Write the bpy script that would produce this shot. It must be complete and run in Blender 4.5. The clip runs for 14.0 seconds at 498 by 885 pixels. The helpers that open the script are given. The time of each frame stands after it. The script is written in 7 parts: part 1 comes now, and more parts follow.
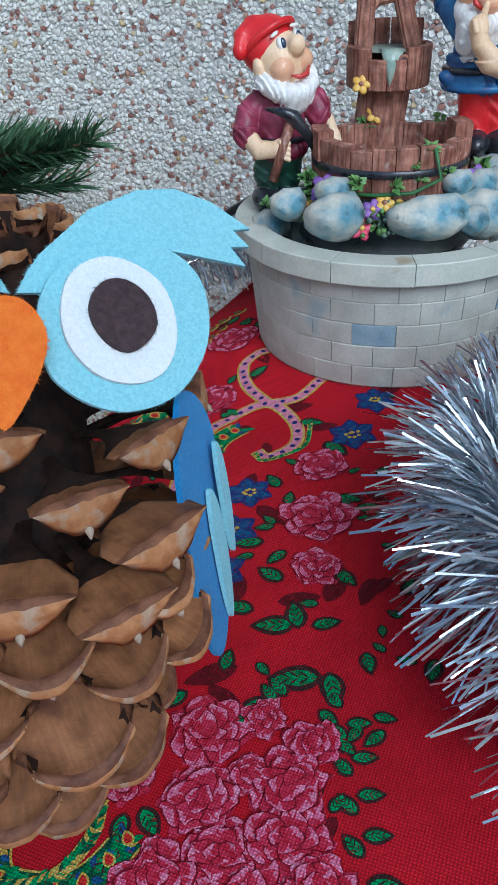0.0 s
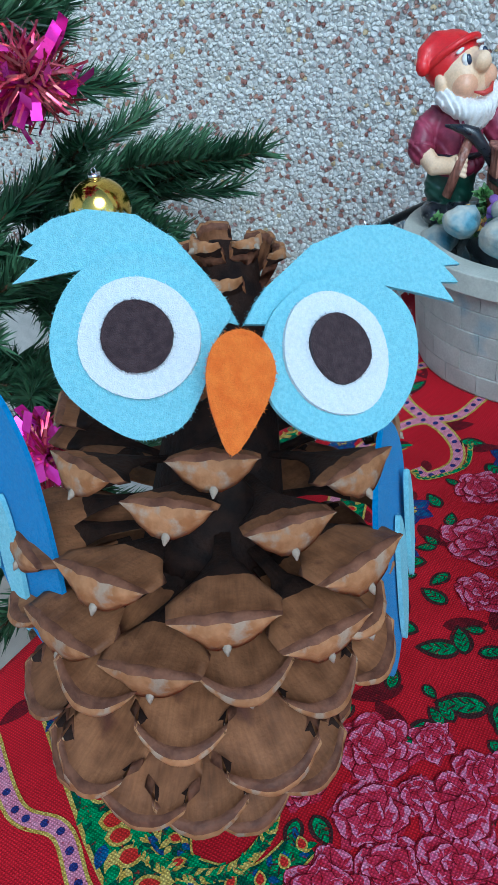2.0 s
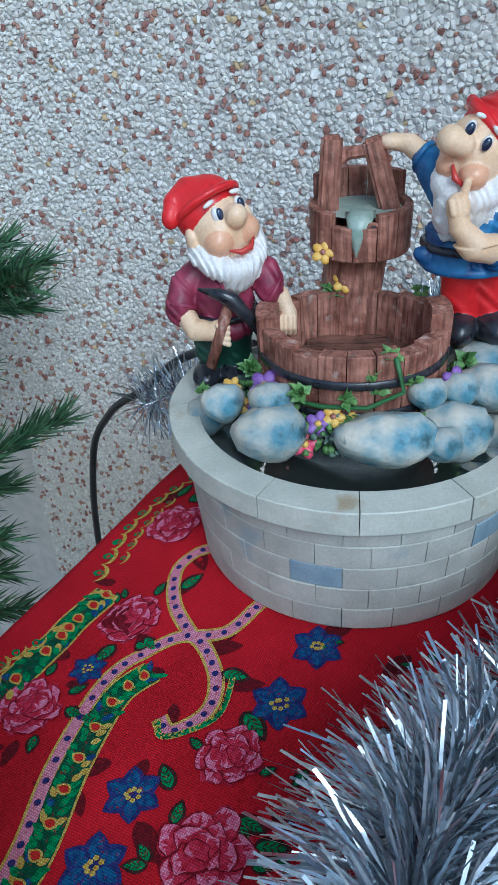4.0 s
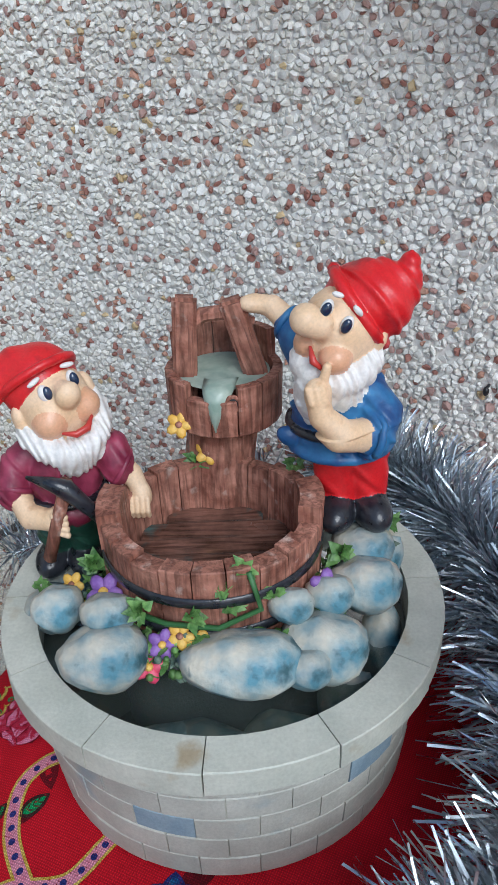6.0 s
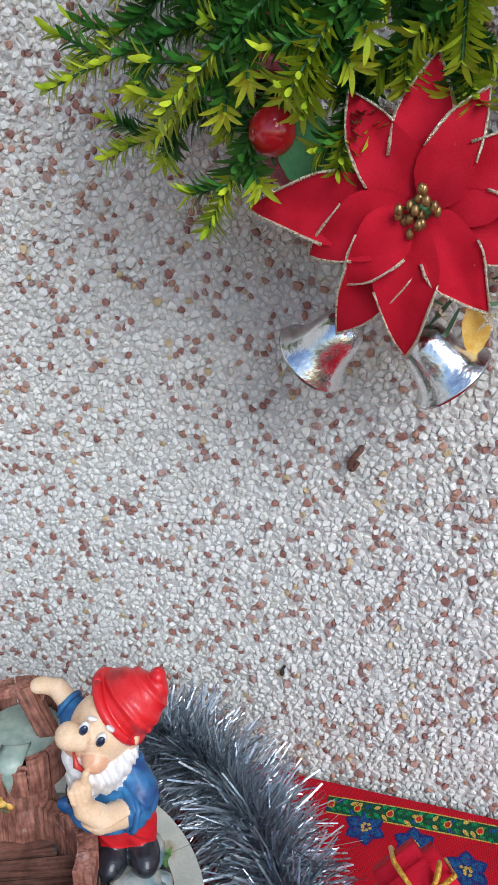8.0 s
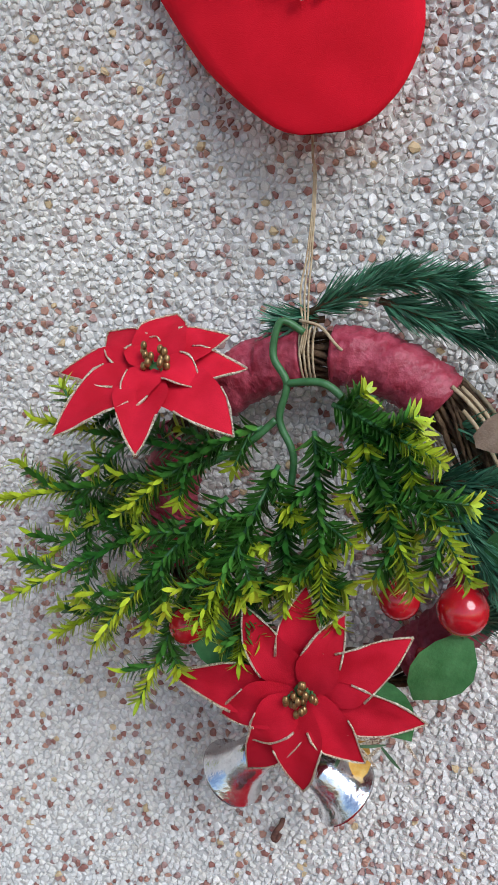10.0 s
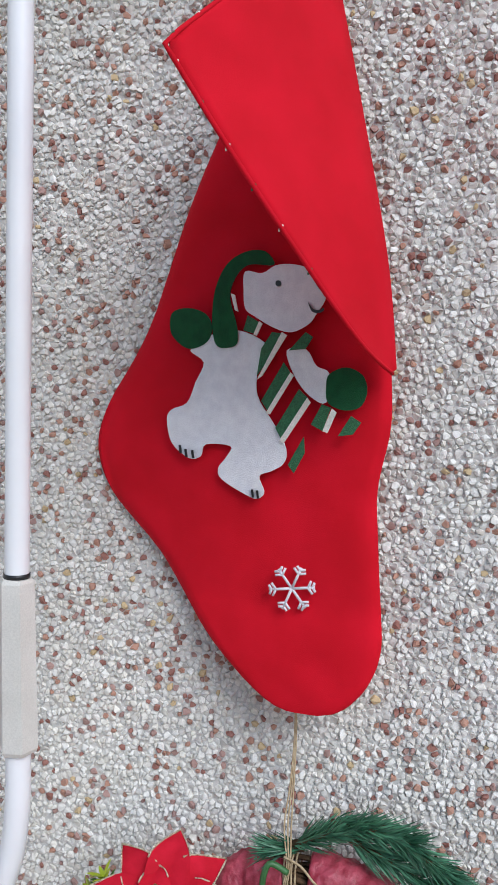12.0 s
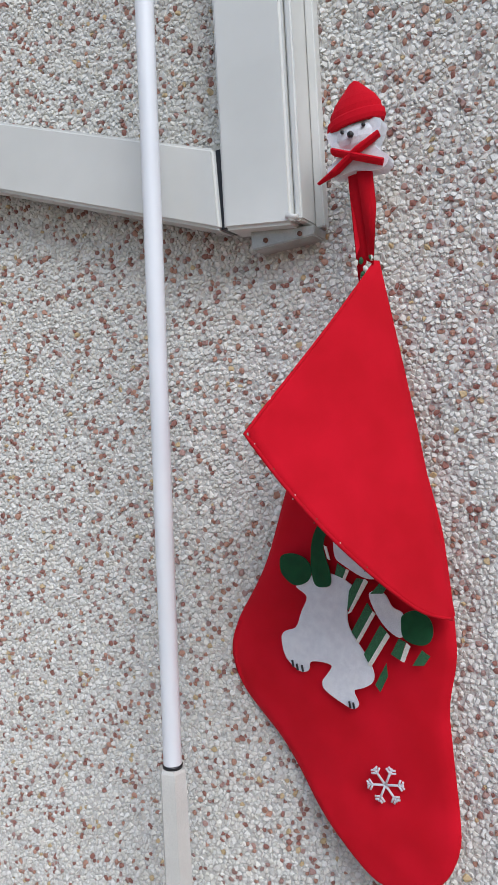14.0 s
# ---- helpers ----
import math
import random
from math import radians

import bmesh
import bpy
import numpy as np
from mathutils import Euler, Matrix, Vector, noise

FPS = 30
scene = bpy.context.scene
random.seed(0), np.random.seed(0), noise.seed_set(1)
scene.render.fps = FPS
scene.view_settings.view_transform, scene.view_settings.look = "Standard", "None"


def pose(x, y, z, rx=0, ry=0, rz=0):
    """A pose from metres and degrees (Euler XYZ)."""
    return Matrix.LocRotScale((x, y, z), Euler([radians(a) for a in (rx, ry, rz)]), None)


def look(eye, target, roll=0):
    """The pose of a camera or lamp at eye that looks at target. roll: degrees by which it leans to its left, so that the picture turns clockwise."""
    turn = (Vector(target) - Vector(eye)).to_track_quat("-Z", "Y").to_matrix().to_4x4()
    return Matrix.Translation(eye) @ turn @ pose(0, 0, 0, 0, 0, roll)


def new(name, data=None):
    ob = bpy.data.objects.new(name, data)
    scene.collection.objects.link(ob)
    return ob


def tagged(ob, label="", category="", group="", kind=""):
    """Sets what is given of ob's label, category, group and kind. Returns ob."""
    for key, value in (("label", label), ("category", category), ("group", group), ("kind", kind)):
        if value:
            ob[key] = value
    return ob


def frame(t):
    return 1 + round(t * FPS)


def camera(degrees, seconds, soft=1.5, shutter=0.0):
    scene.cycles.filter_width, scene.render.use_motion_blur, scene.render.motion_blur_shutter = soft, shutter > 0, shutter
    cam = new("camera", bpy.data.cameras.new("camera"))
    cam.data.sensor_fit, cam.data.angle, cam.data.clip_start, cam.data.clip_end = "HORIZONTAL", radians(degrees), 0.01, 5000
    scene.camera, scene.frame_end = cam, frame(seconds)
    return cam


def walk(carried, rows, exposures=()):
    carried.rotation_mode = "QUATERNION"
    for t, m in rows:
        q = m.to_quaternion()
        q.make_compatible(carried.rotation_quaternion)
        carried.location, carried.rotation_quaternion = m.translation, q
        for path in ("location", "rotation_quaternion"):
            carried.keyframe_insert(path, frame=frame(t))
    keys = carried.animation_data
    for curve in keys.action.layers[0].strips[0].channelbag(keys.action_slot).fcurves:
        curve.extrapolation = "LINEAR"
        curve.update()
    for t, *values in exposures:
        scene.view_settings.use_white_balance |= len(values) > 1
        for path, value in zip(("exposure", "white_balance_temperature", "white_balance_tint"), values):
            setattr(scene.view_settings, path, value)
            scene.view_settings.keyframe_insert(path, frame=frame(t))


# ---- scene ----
cam = camera(35.7, 14.0)
PATH = [
    (0, (-0.002, 0.001, 0.235), (-0.703, 1.511, -0.874), -2.9),
    (0.5, (-0.016, -0.011, 0.228), (-0.785, 1.454, -0.896), -3.7),
    (1, (-0.02, -0.024, 0.228), (-0.856, 1.402, -0.899), -4.2),
    (1.5, (-0.021, -0.027, 0.232), (-0.92, 1.366, -0.886), -4.6),
    (2, (-0.026, -0.013, 0.25), (-0.97, 1.357, -0.859), -4.6),
    (2.5, (-0.028, 0.009, 0.268), (-0.983, 1.374, -0.839), -4.6),
    (3, (-0.015, 0.055, 0.275), (-0.948, 1.435, -0.832), -4.6),
    (3.5, (0.004, 0.106, 0.279), (-0.89, 1.521, -0.817), -4.1),
    (3.7, (0.006, 0.125, 0.282), (-0.865, 1.555, -0.811), -3.7),
    (5.8, (0.011, 0.237, 0.298), (-0.763, 1.775, -0.721), -2.3),
    (6, (0.014, 0.244, 0.313), (-0.758, 1.794, -0.688), -2.1),
    (6.5, (0.044, 0.247, 0.346), (-0.7, 1.835, -0.615), -1.5),
    (7, (0.066, 0.25, 0.382), (-0.639, 1.882, -0.534), -0.7),
    (7.5, (0.073, 0.257, 0.427), (-0.589, 1.934, -0.437), 0.1),
    (8, (0.08, 0.267, 0.473), (-0.532, 1.992, -0.333), 0.7),
    (8.2, (0.087, 0.274, 0.491), (-0.506, 2.018, -0.288), 1.0),
    (10.3, (0.115, 0.228, 0.695), (-0.424, 2.116, 0.315), -0.9),
    (10.5, (0.116, 0.226, 0.722), (-0.423, 2.119, 0.367), -0.7),
    (11, (0.12, 0.217, 0.792), (-0.408, 2.127, 0.522), -0.2),
    (11.5, (0.118, 0.195, 0.867), (-0.385, 2.12, 0.664), -0.0),
    (12, (0.121, 0.17, 0.947), (-0.363, 2.105, 0.796), -0.2),
    (12.5, (0.126, 0.143, 1.016), (-0.335, 2.086, 0.91), -0.6),
    (13, (0.137, 0.12, 1.063), (-0.382, 2.05, 0.995), -1.9),
    (13.5, (0.184, 0.088, 1.086), (-0.495, 1.969, 1.054), -3.4),
    (14, (0.23, 0.066, 1.103), (-0.684, 1.845, 1.084), -3.8),
]
walk(cam, [(t, look(eye, target, roll)) for t, eye, target, roll in PATH],
     [(0, -0.01, 5300, 2), (1.0, -0.02, 5100, 0), (2.5, -0.05, 4780, -5), (3.5, -0.08, 4900, -2), (6.0, -0.04, 5750, 6), (8.0, 0.16, 5800, 8), (10.5, 0.09, 5850, 10), (13.0, 0.0, 5950, 10), (14.0, -0.1, 5950, 10)])

# ---- world and light ----
world = bpy.data.worlds.new("overcast_sky")
scene.world = world
world.use_nodes = True
SKY_STRENGTH, SUN_STRENGTH = 0.12, 2.2
wn = world.node_tree.nodes
sky = wn.new("ShaderNodeTexSky")
sky.sky_type, sky.sun_disc = "NISHITA", False
sky.sun_elevation, sky.sun_rotation = radians(40), radians(134)
world.node_tree.links.new(sky.outputs[0], wn["Background"].inputs[0])
wn["Background"].inputs[1].default_value = SKY_STRENGTH
sun = new("sun", bpy.data.lights.new("sun", "SUN"))
sun.data.energy, sun.data.angle, sun.data.color = SUN_STRENGTH, radians(36), (1.0, 0.97, 0.93)
sun.matrix_world = look((1.5, -1.45, 1.75), (0, 0, 0))


# ---- materials ----
def surface(name, c1, c2, scale=150.0, rough=0.6, bump=0.2, fine=900.0, metal=0.0, spread=0.0, island=False, coat=0.0, sheen=0.0, stain=None):
    """Two colours mixed by a coarse noise, a fine noise for relief, and a random shift of value for each piece."""
    m = bpy.data.materials.new(name)
    m.use_nodes = True
    nt = m.node_tree
    n, l = nt.nodes, nt.links
    b = n["Principled BSDF"]
    co = n.new("ShaderNodeTexCoord")
    big, small = n.new("ShaderNodeTexNoise"), n.new("ShaderNodeTexNoise")
    big.inputs["Scale"].default_value, big.inputs["Detail"].default_value = scale, 4
    small.inputs["Scale"].default_value, small.inputs["Detail"].default_value = fine, 3
    for t in (big, small):
        l.new(co.outputs["Object"], t.inputs["Vector"])
    ramp = n.new("ShaderNodeValToRGB")
    ramp.color_ramp.elements[0].position, ramp.color_ramp.elements[1].position = 0.36, 0.64
    ramp.color_ramp.elements[0].color, ramp.color_ramp.elements[1].color = (*c1, 1), (*c2, 1)
    l.new(big.outputs["Fac"], ramp.inputs[0])
    colour = ramp.outputs[0]
    if stain:
        st = n.new("ShaderNodeTexNoise")
        st.inputs["Scale"].default_value, st.inputs["Detail"].default_value = stain[1], 5
        l.new(co.outputs["Object"], st.inputs["Vector"])
        sr = n.new("ShaderNodeMapRange")
        sr.inputs[1].default_value, sr.inputs[2].default_value = stain[2], stain[2] + 0.12
        l.new(st.outputs["Fac"], sr.inputs[0])
        mx = n.new("ShaderNodeMix")
        mx.data_type = "RGBA"
        l.new(sr.outputs[0], mx.inputs[0])
        l.new(colour, mx.inputs[6])
        mx.inputs[7].default_value = (*stain[0], 1)
        colour = mx.outputs[2]
    hsv = n.new("ShaderNodeHueSaturation")
    l.new(colour, hsv.inputs["Color"])
    val = n.new("ShaderNodeMapRange")
    val.inputs[3].default_value, val.inputs[4].default_value = 0.82, 1.18
    l.new(small.outputs["Fac"], val.inputs[0])
    out = val.outputs[0]
    if spread:
        src = n.new("ShaderNodeNewGeometry").outputs["Random Per Island"] if island else n.new("ShaderNodeObjectInfo").outputs["Random"]
        r = n.new("ShaderNodeMapRange")
        r.inputs[3].default_value, r.inputs[4].default_value = 1 - spread, 1 + spread
        l.new(src, r.inputs[0])
        mul = n.new("ShaderNodeMath")
        mul.operation = "MULTIPLY"
        l.new(out, mul.inputs[0])
        l.new(r.outputs[0], mul.inputs[1])
        out = mul.outputs[0]
    l.new(out, hsv.inputs["Value"])
    l.new(hsv.outputs[0], b.inputs["Base Color"])
    bp = n.new("ShaderNodeBump")
    bp.inputs["Strength"].default_value, bp.inputs["Distance"].default_value = bump, 0.0012
    l.new(small.outputs["Fac"], bp.inputs["Height"])
    l.new(bp.outputs[0], b.inputs["Normal"])
    rr = n.new("ShaderNodeMapRange")
    rr.inputs[3].default_value, rr.inputs[4].default_value = max(rough - 0.12, 0.02), min(rough + 0.12, 1)
    l.new(big.outputs["Fac"], rr.inputs[0])
    l.new(rr.outputs[0], b.inputs["Roughness"])
    b.inputs["Metallic"].default_value = metal
    b.inputs["Coat Weight"].default_value = coat
    b.inputs["Sheen Weight"].default_value = sheen
    b.inputs["Specular IOR Level"].default_value = 0.5 if rough < 0.6 else 0.2
    return m


def stones(name, island):
    """Crushed marble chips: mostly white and grey, some brick red and ochre."""
    m = surface(name, (0.72, 0.71, 0.68), (0.86, 0.85, 0.82), 220, 0.7, 0.25, 1400)
    n, l = m.node_tree.nodes, m.node_tree.links
    src = n.new("ShaderNodeNewGeometry").outputs["Random Per Island"] if island else n.new("ShaderNodeObjectInfo").outputs["Random"]
    ramp = n.new("ShaderNodeValToRGB")
    cr = ramp.color_ramp
    cr.interpolation = "CONSTANT"
    tones = [(0.0, (0.95, 0.95, 0.93)), (0.2, (0.87, 0.87, 0.85)), (0.36, (1.0, 1.0, 0.98)), (0.54, (0.91, 0.9, 0.86)), (0.7, (0.98, 0.97, 0.92)), (0.82, (0.78, 0.77, 0.75)),
             (0.85, (0.42, 0.21, 0.175)), (0.895, (0.5, 0.33, 0.3)), (0.94, (0.58, 0.34, 0.26)), (0.985, (0.72, 0.56, 0.34))]
    cr.elements[0].color, cr.elements[1].position, cr.elements[1].color = (*tones[0][1], 1), tones[1][0], (*tones[1][1], 1)
    for p, c in tones[2:]:
        cr.elements.new(p).color = (*c, 1)
    l.new(src, ramp.inputs[0])
    mx = n.new("ShaderNodeMix")
    mx.data_type, mx.blend_type = "RGBA", "MULTIPLY"
    mx.inputs[0].default_value = 1.0
    b = n["Principled BSDF"]
    l.new(b.inputs["Base Color"].links[0].from_socket, mx.inputs[6])
    l.new(ramp.outputs[0], mx.inputs[7])
    l.new(mx.outputs[2], b.inputs["Base Color"])
    return m


def weave(m, pitch=0.0011, depth=0.3):
    """Crossing threads: two sets of bands that shade the colour and the relief."""
    n, l = m.node_tree.nodes, m.node_tree.links
    co = n.new("ShaderNodeTexCoord")
    bands = []
    for way in ("X", "Y"):
        w = n.new("ShaderNodeTexWave")
        w.bands_direction = way
        w.inputs["Scale"].default_value, w.inputs["Distortion"].default_value, w.inputs["Detail"].default_value = 0.314 / pitch, 0.8, 1
        l.new(co.outputs["Object"], w.inputs["Vector"])
        bands.append(w.outputs["Fac"])
    mul = n.new("ShaderNodeMath")
    mul.operation = "MULTIPLY"
    l.new(bands[0], mul.inputs[0])
    l.new(bands[1], mul.inputs[1])
    r = n.new("ShaderNodeMapRange")
    r.inputs[3].default_value, r.inputs[4].default_value = 1 - depth, 1 + depth * 1.6
    l.new(mul.outputs[0], r.inputs[0])
    b = n["Principled BSDF"]
    hsv = n.new("ShaderNodeHueSaturation")
    l.new(b.inputs["Base Color"].links[0].from_socket, hsv.inputs["Color"])
    l.new(r.outputs[0], hsv.inputs["Value"])
    l.new(hsv.outputs[0], b.inputs["Base Color"])
    bump = n.new("ShaderNodeBump")
    bump.inputs["Strength"].default_value, bump.inputs["Distance"].default_value = 0.5, 0.0004
    l.new(mul.outputs[0], bump.inputs["Height"])
    l.new(b.inputs["Normal"].links[0].from_socket, bump.inputs["Normal"])
    l.new(bump.outputs[0], b.inputs["Normal"])
    return m


def streaks(m, scale, low, high, amount):
    """Long fibres: a noise drawn out along one axis that darkens the colour."""
    n, l = m.node_tree.nodes, m.node_tree.links
    grain, fibre, stretch, tone = (n.new("ShaderNode" + k) for k in ("TexNoise", "Mix", "Mapping", "MapRange"))
    grain.inputs["Scale"].default_value, grain.inputs["Detail"].default_value, grain.inputs["Distortion"].default_value = 1.0, 3, 0.6
    stretch.inputs["Scale"].default_value = scale
    for k, v in enumerate((0.36, 0.6, low, high)):
        tone.inputs[k + 1].default_value = v
    l.new(n["Texture Coordinate"].outputs["Object"], stretch.inputs["Vector"])
    l.new(stretch.outputs[0], grain.inputs["Vector"])
    l.new(grain.outputs["Fac"], tone.inputs[0])
    fibre.data_type, fibre.blend_type = "RGBA", "MULTIPLY"
    fibre.inputs[0].default_value = amount
    b = n["Principled BSDF"]
    l.new(b.inputs["Base Color"].links[0].from_socket, fibre.inputs[6])
    l.new(tone.outputs[0], fibre.inputs[7])
    l.new(fibre.outputs[2], b.inputs["Base Color"])


M = {}
M["mortar"] = surface("mortar", (0.56, 0.55, 0.52), (0.66, 0.64, 0.61), 60, 0.9, 0.5, 500)
M["chips"] = stones("marble_chips", True)
M["chip"] = stones("marble_chip", False)
M["cloth"] = surface("red_cloth", (0.45, 0.003, 0.013), (0.57, 0.006, 0.02), 30, 0.85, 0.35, 2600, sheen=0.0)
weave(M["cloth"])
M["wood"] = surface("table_wood", (0.2, 0.11, 0.06), (0.28, 0.16, 0.09), 30, 0.5, 0.1)
M["tile"] = surface("terrace_tile", (0.32, 0.28, 0.24), (0.4, 0.35, 0.3), 8, 0.6, 0.1)
for key, a, b_ in (("rose_dark", (0.13, 0.002, 0.01), (0.22, 0.004, 0.018)), ("rose_mid", (0.44, 0.008, 0.032), (0.58, 0.035, 0.09)), ("rose_light", (0.66, 0.1, 0.22), (0.76, 0.28, 0.42)),
                   ("print_green", (0.008, 0.16, 0.045), (0.02, 0.34, 0.11)), ("print_dark", (0.035, 0.012, 0.012), (0.06, 0.02, 0.02)), ("print_blue", (0.01, 0.04, 0.16), (0.02, 0.12, 0.28)),
                   ("print_deep", (0.006, 0.06, 0.03), (0.012, 0.11, 0.05)), ("print_maroon", (0.09, 0.003, 0.008), (0.16, 0.004, 0.012)), ("print_gold", (0.5, 0.32, 0.04), (0.66, 0.5, 0.12)), ("print_pink", (0.62, 0.2, 0.3), (0.72, 0.3, 0.4)), ("print_navy", (0.015, 0.02, 0.12), (0.03, 0.04, 0.2)), ("print_red", (0.5, 0.015, 0.012), (0.6, 0.03, 0.02))):
    M[key] = surface(key, a, b_, 420, 0.88, 0.35, 2600, stain=((0.3, 0.004, 0.012), 700, 0.6))
    weave(M[key])
M["felt_sky"] = surface("pale_blue_felt", (0.27, 0.62, 0.72), (0.35, 0.71, 0.8), 900, 0.95, 0.7, 2600, sheen=0.1)
M["felt_blue"] = surface("mid_blue_felt", (0.03, 0.22, 0.55), (0.05, 0.28, 0.62), 900, 0.95, 0.7, 2600, sheen=0.1)
M["felt_white"] = surface("white_felt", (0.74, 0.8, 0.84), (0.82, 0.86, 0.88), 900, 0.95, 0.6, 2600, sheen=0.1)
M["felt_brown"] = surface("dark_brown_felt", (0.045, 0.028, 0.032), (0.075, 0.048, 0.052), 500, 0.95, 0.8, 2400, sheen=0.1)
M["felt_orange"] = surface("orange_felt", (0.78, 0.16, 0.016), (0.86, 0.22, 0.028), 300, 0.95, 0.7, 2600, sheen=0.1)
M["scale"] = surface("cone_scale", (0.145, 0.058, 0.023), (0.28, 0.12, 0.05), 90, 0.62, 0.25, 700, spread=0.2, coat=0.04, stain=((0.1, 0.036, 0.02), 60, 0.6))
streaks(M["scale"], (70, 900, 90), 0.6, 1.05, 0.35)
M["scale_rim"] = surface("cone_scale_rim", (0.1, 0.04, 0.022), (0.2, 0.085, 0.045), 160, 0.6, 0.3, 700)
# near-black brown: the shade in the gaps between scales, put into the colour
M["scale_in"] = surface("cone_gap_shade", (0.008, 0.004, 0.003), (0.028, 0.013, 0.008), 160, 0.75, 0.4, 700)
M["scale_tip"] = surface("cone_scale_tip", (0.27, 0.115, 0.042), (0.38, 0.185, 0.08), 170, 0.62, 0.35, 600, spread=0.15, stain=((0.34, 0.24, 0.16), 190, 0.52))
M["umbo"] = surface("cone_umbo", (0.32, 0.25, 0.18), (0.44, 0.36, 0.28), 300, 0.7, 0.4)
M["resin_grey"] = surface("basin_resin", (0.5, 0.51, 0.44), (0.6, 0.6, 0.52), 60, 0.55, 0.15, 700, spread=0.07, stain=((0.4, 0.33, 0.22), 46, 0.63))
M["brick"] = surface("basin_brick", (0.46, 0.46, 0.41), (0.55, 0.55, 0.49), 60, 0.6, 0.2, 800, spread=0.08, stain=((0.3, 0.39, 0.43), 28, 0.63))
M["brick_blue"] = surface("blue_brick", (0.24, 0.34, 0.42), (0.34, 0.44, 0.5), 80, 0.6, 0.2, 800)
M["inner"] = surface("basin_inside", (0.24, 0.27, 0.25), (0.34, 0.37, 0.34), 60, 0.4, 0.1)
M["rock"] = surface("painted_rock", (0.6, 0.56, 0.46), (0.1, 0.25, 0.32), 58, 0.55, 0.6, 320, coat=0.1, spread=0.2, stain=((0.04, 0.1, 0.12), 95, 0.58))
M["tub_wood"] = surface("resin_wood", (0.24, 0.095, 0.065), (0.44, 0.21, 0.15), 110, 0.6, 0.6, 420, spread=0.15, coat=0.06, stain=((0.5, 0.36, 0.3), 130, 0.62))
streaks(M["tub_wood"], (520, 520, 50), 0.4, 1.2, 0.75)
M["wet_wood"] = surface("wet_resin_wood", (0.1, 0.05, 0.035), (0.22, 0.11, 0.08), 70, 0.22, 0.4, 380, coat=0.4, stain=((0.05, 0.12, 0.12), 60, 0.56))
streaks(M["wet_wood"], (45, 520, 520), 0.3, 1.2, 0.75)
M["hoop"] = surface("black_paint", (0.012, 0.014, 0.02), (0.03, 0.032, 0.04), 200, 0.3, 0.15, coat=0.3)
M["skin"] = surface("painted_skin", (0.8, 0.55, 0.33), (0.86, 0.63, 0.42), 90, 0.5, 0.08, coat=0.05, stain=((0.68, 0.42, 0.23), 120, 0.62))
M["blush"] = surface("painted_blush", (0.74, 0.4, 0.23), (0.78, 0.45, 0.28), 90, 0.4, 0.08, coat=0.2)
M["hat_red"] = surface("painted_red", (0.62, 0.01, 0.015), (0.72, 0.02, 0.025), 60, 0.42, 0.15, coat=0.15, stain=((0.4, 0.006, 0.012), 70, 0.56))
M["beard"] = surface("painted_white", (0.76, 0.74, 0.7), (0.84, 0.82, 0.79), 150, 0.45, 0.3, 600)
M["shirt"] = surface("painted_wine", (0.17, 0.014, 0.042), (0.34, 0.05, 0.1), 110, 0.5, 0.25, 300, coat=0.05)
M["blue"] = surface("painted_blue", (0.012, 0.06, 0.2), (0.045, 0.2, 0.42), 90, 0.48, 0.25, 300, coat=0.08)
M["green"] = surface("painted_green", (0.012, 0.045, 0.03), (0.02, 0.08, 0.05), 90, 0.4, 0.12, coat=0.2)
M["eye"] = surface("painted_eye", (0.01, 0.02, 0.05), (0.02, 0.04, 0.09), 90, 0.15, 0.0, coat=0.6)
M["mouth"] = surface("painted_mouth", (0.5, 0.04, 0.03), (0.55, 0.06, 0.05), 90, 0.3, 0.0)
M["petal_yellow"] = surface("yellow_petal", (0.75, 0.42, 0.06), (0.82, 0.55, 0.14), 200, 0.5, 0.2)
M["petal_violet"] = surface("violet_petal", (0.2, 0.09, 0.35), (0.32, 0.17, 0.48), 200, 0.5, 0.2)
M["petal_pink"] = surface("pink_petal", (0.68, 0.06, 0.14), (0.75, 0.12, 0.2), 200, 0.4, 0.2)
M["ivy"] = surface("ivy_leaf", (0.05, 0.14, 0.03), (0.2, 0.36, 0.11), 260, 0.45, 0.3, spread=0.25, island=True)
M["mound"] = surface("wet_dark_base", (0.05, 0.06, 0.06), (0.12, 0.13, 0.12), 60, 0.5, 0.4)
M["moss"] = surface("grey_moss", (0.06, 0.12, 0.09), (0.2, 0.26, 0.2), 300, 0.7, 0.5, spread=0.3, island=True)
M["glaze"] = surface("green_glaze", (0.26, 0.36, 0.3), (0.42, 0.5, 0.42), 120, 0.35, 0.3, 220, coat=0.15)
M["tinsel"] = surface("silver_tinsel", (0.46, 0.52, 0.57), (0.72, 0.78, 0.83), 90, 0.3, 0.0, metal=1.0, spread=0.35, island=True)
M["needle"] = surface("fir_needle", (0.03, 0.085, 0.038), (0.085, 0.17, 0.08), 40, 0.45, 0.05, spread=0.45, island=True)
M["needle_teal"] = surface("wreath_fir_needle", (0.025, 0.11, 0.055), (0.09, 0.25, 0.14), 40, 0.45, 0.05, spread=0.45, island=True)
M["needle_cold"] = surface("frosted_needle", (0.04, 0.09, 0.08), (0.34, 0.4, 0.4), 60, 0.5, 0.05, spread=0.4, island=True)
M["sprig"] = surface("cypress_leaf", (0.025, 0.12, 0.016), (0.085, 0.25, 0.032), 40, 0.4, 0.05, spread=0.4, island=True)
M["sprig_tip"] = surface("cypress_tip", (0.28, 0.42, 0.015), (0.5, 0.58, 0.03), 40, 0.4, 0.05, spread=0.25, island=True)
M["stem"] = surface("green_stem", (0.03, 0.11, 0.03), (0.06, 0.18, 0.06), 100, 0.45, 0.1)
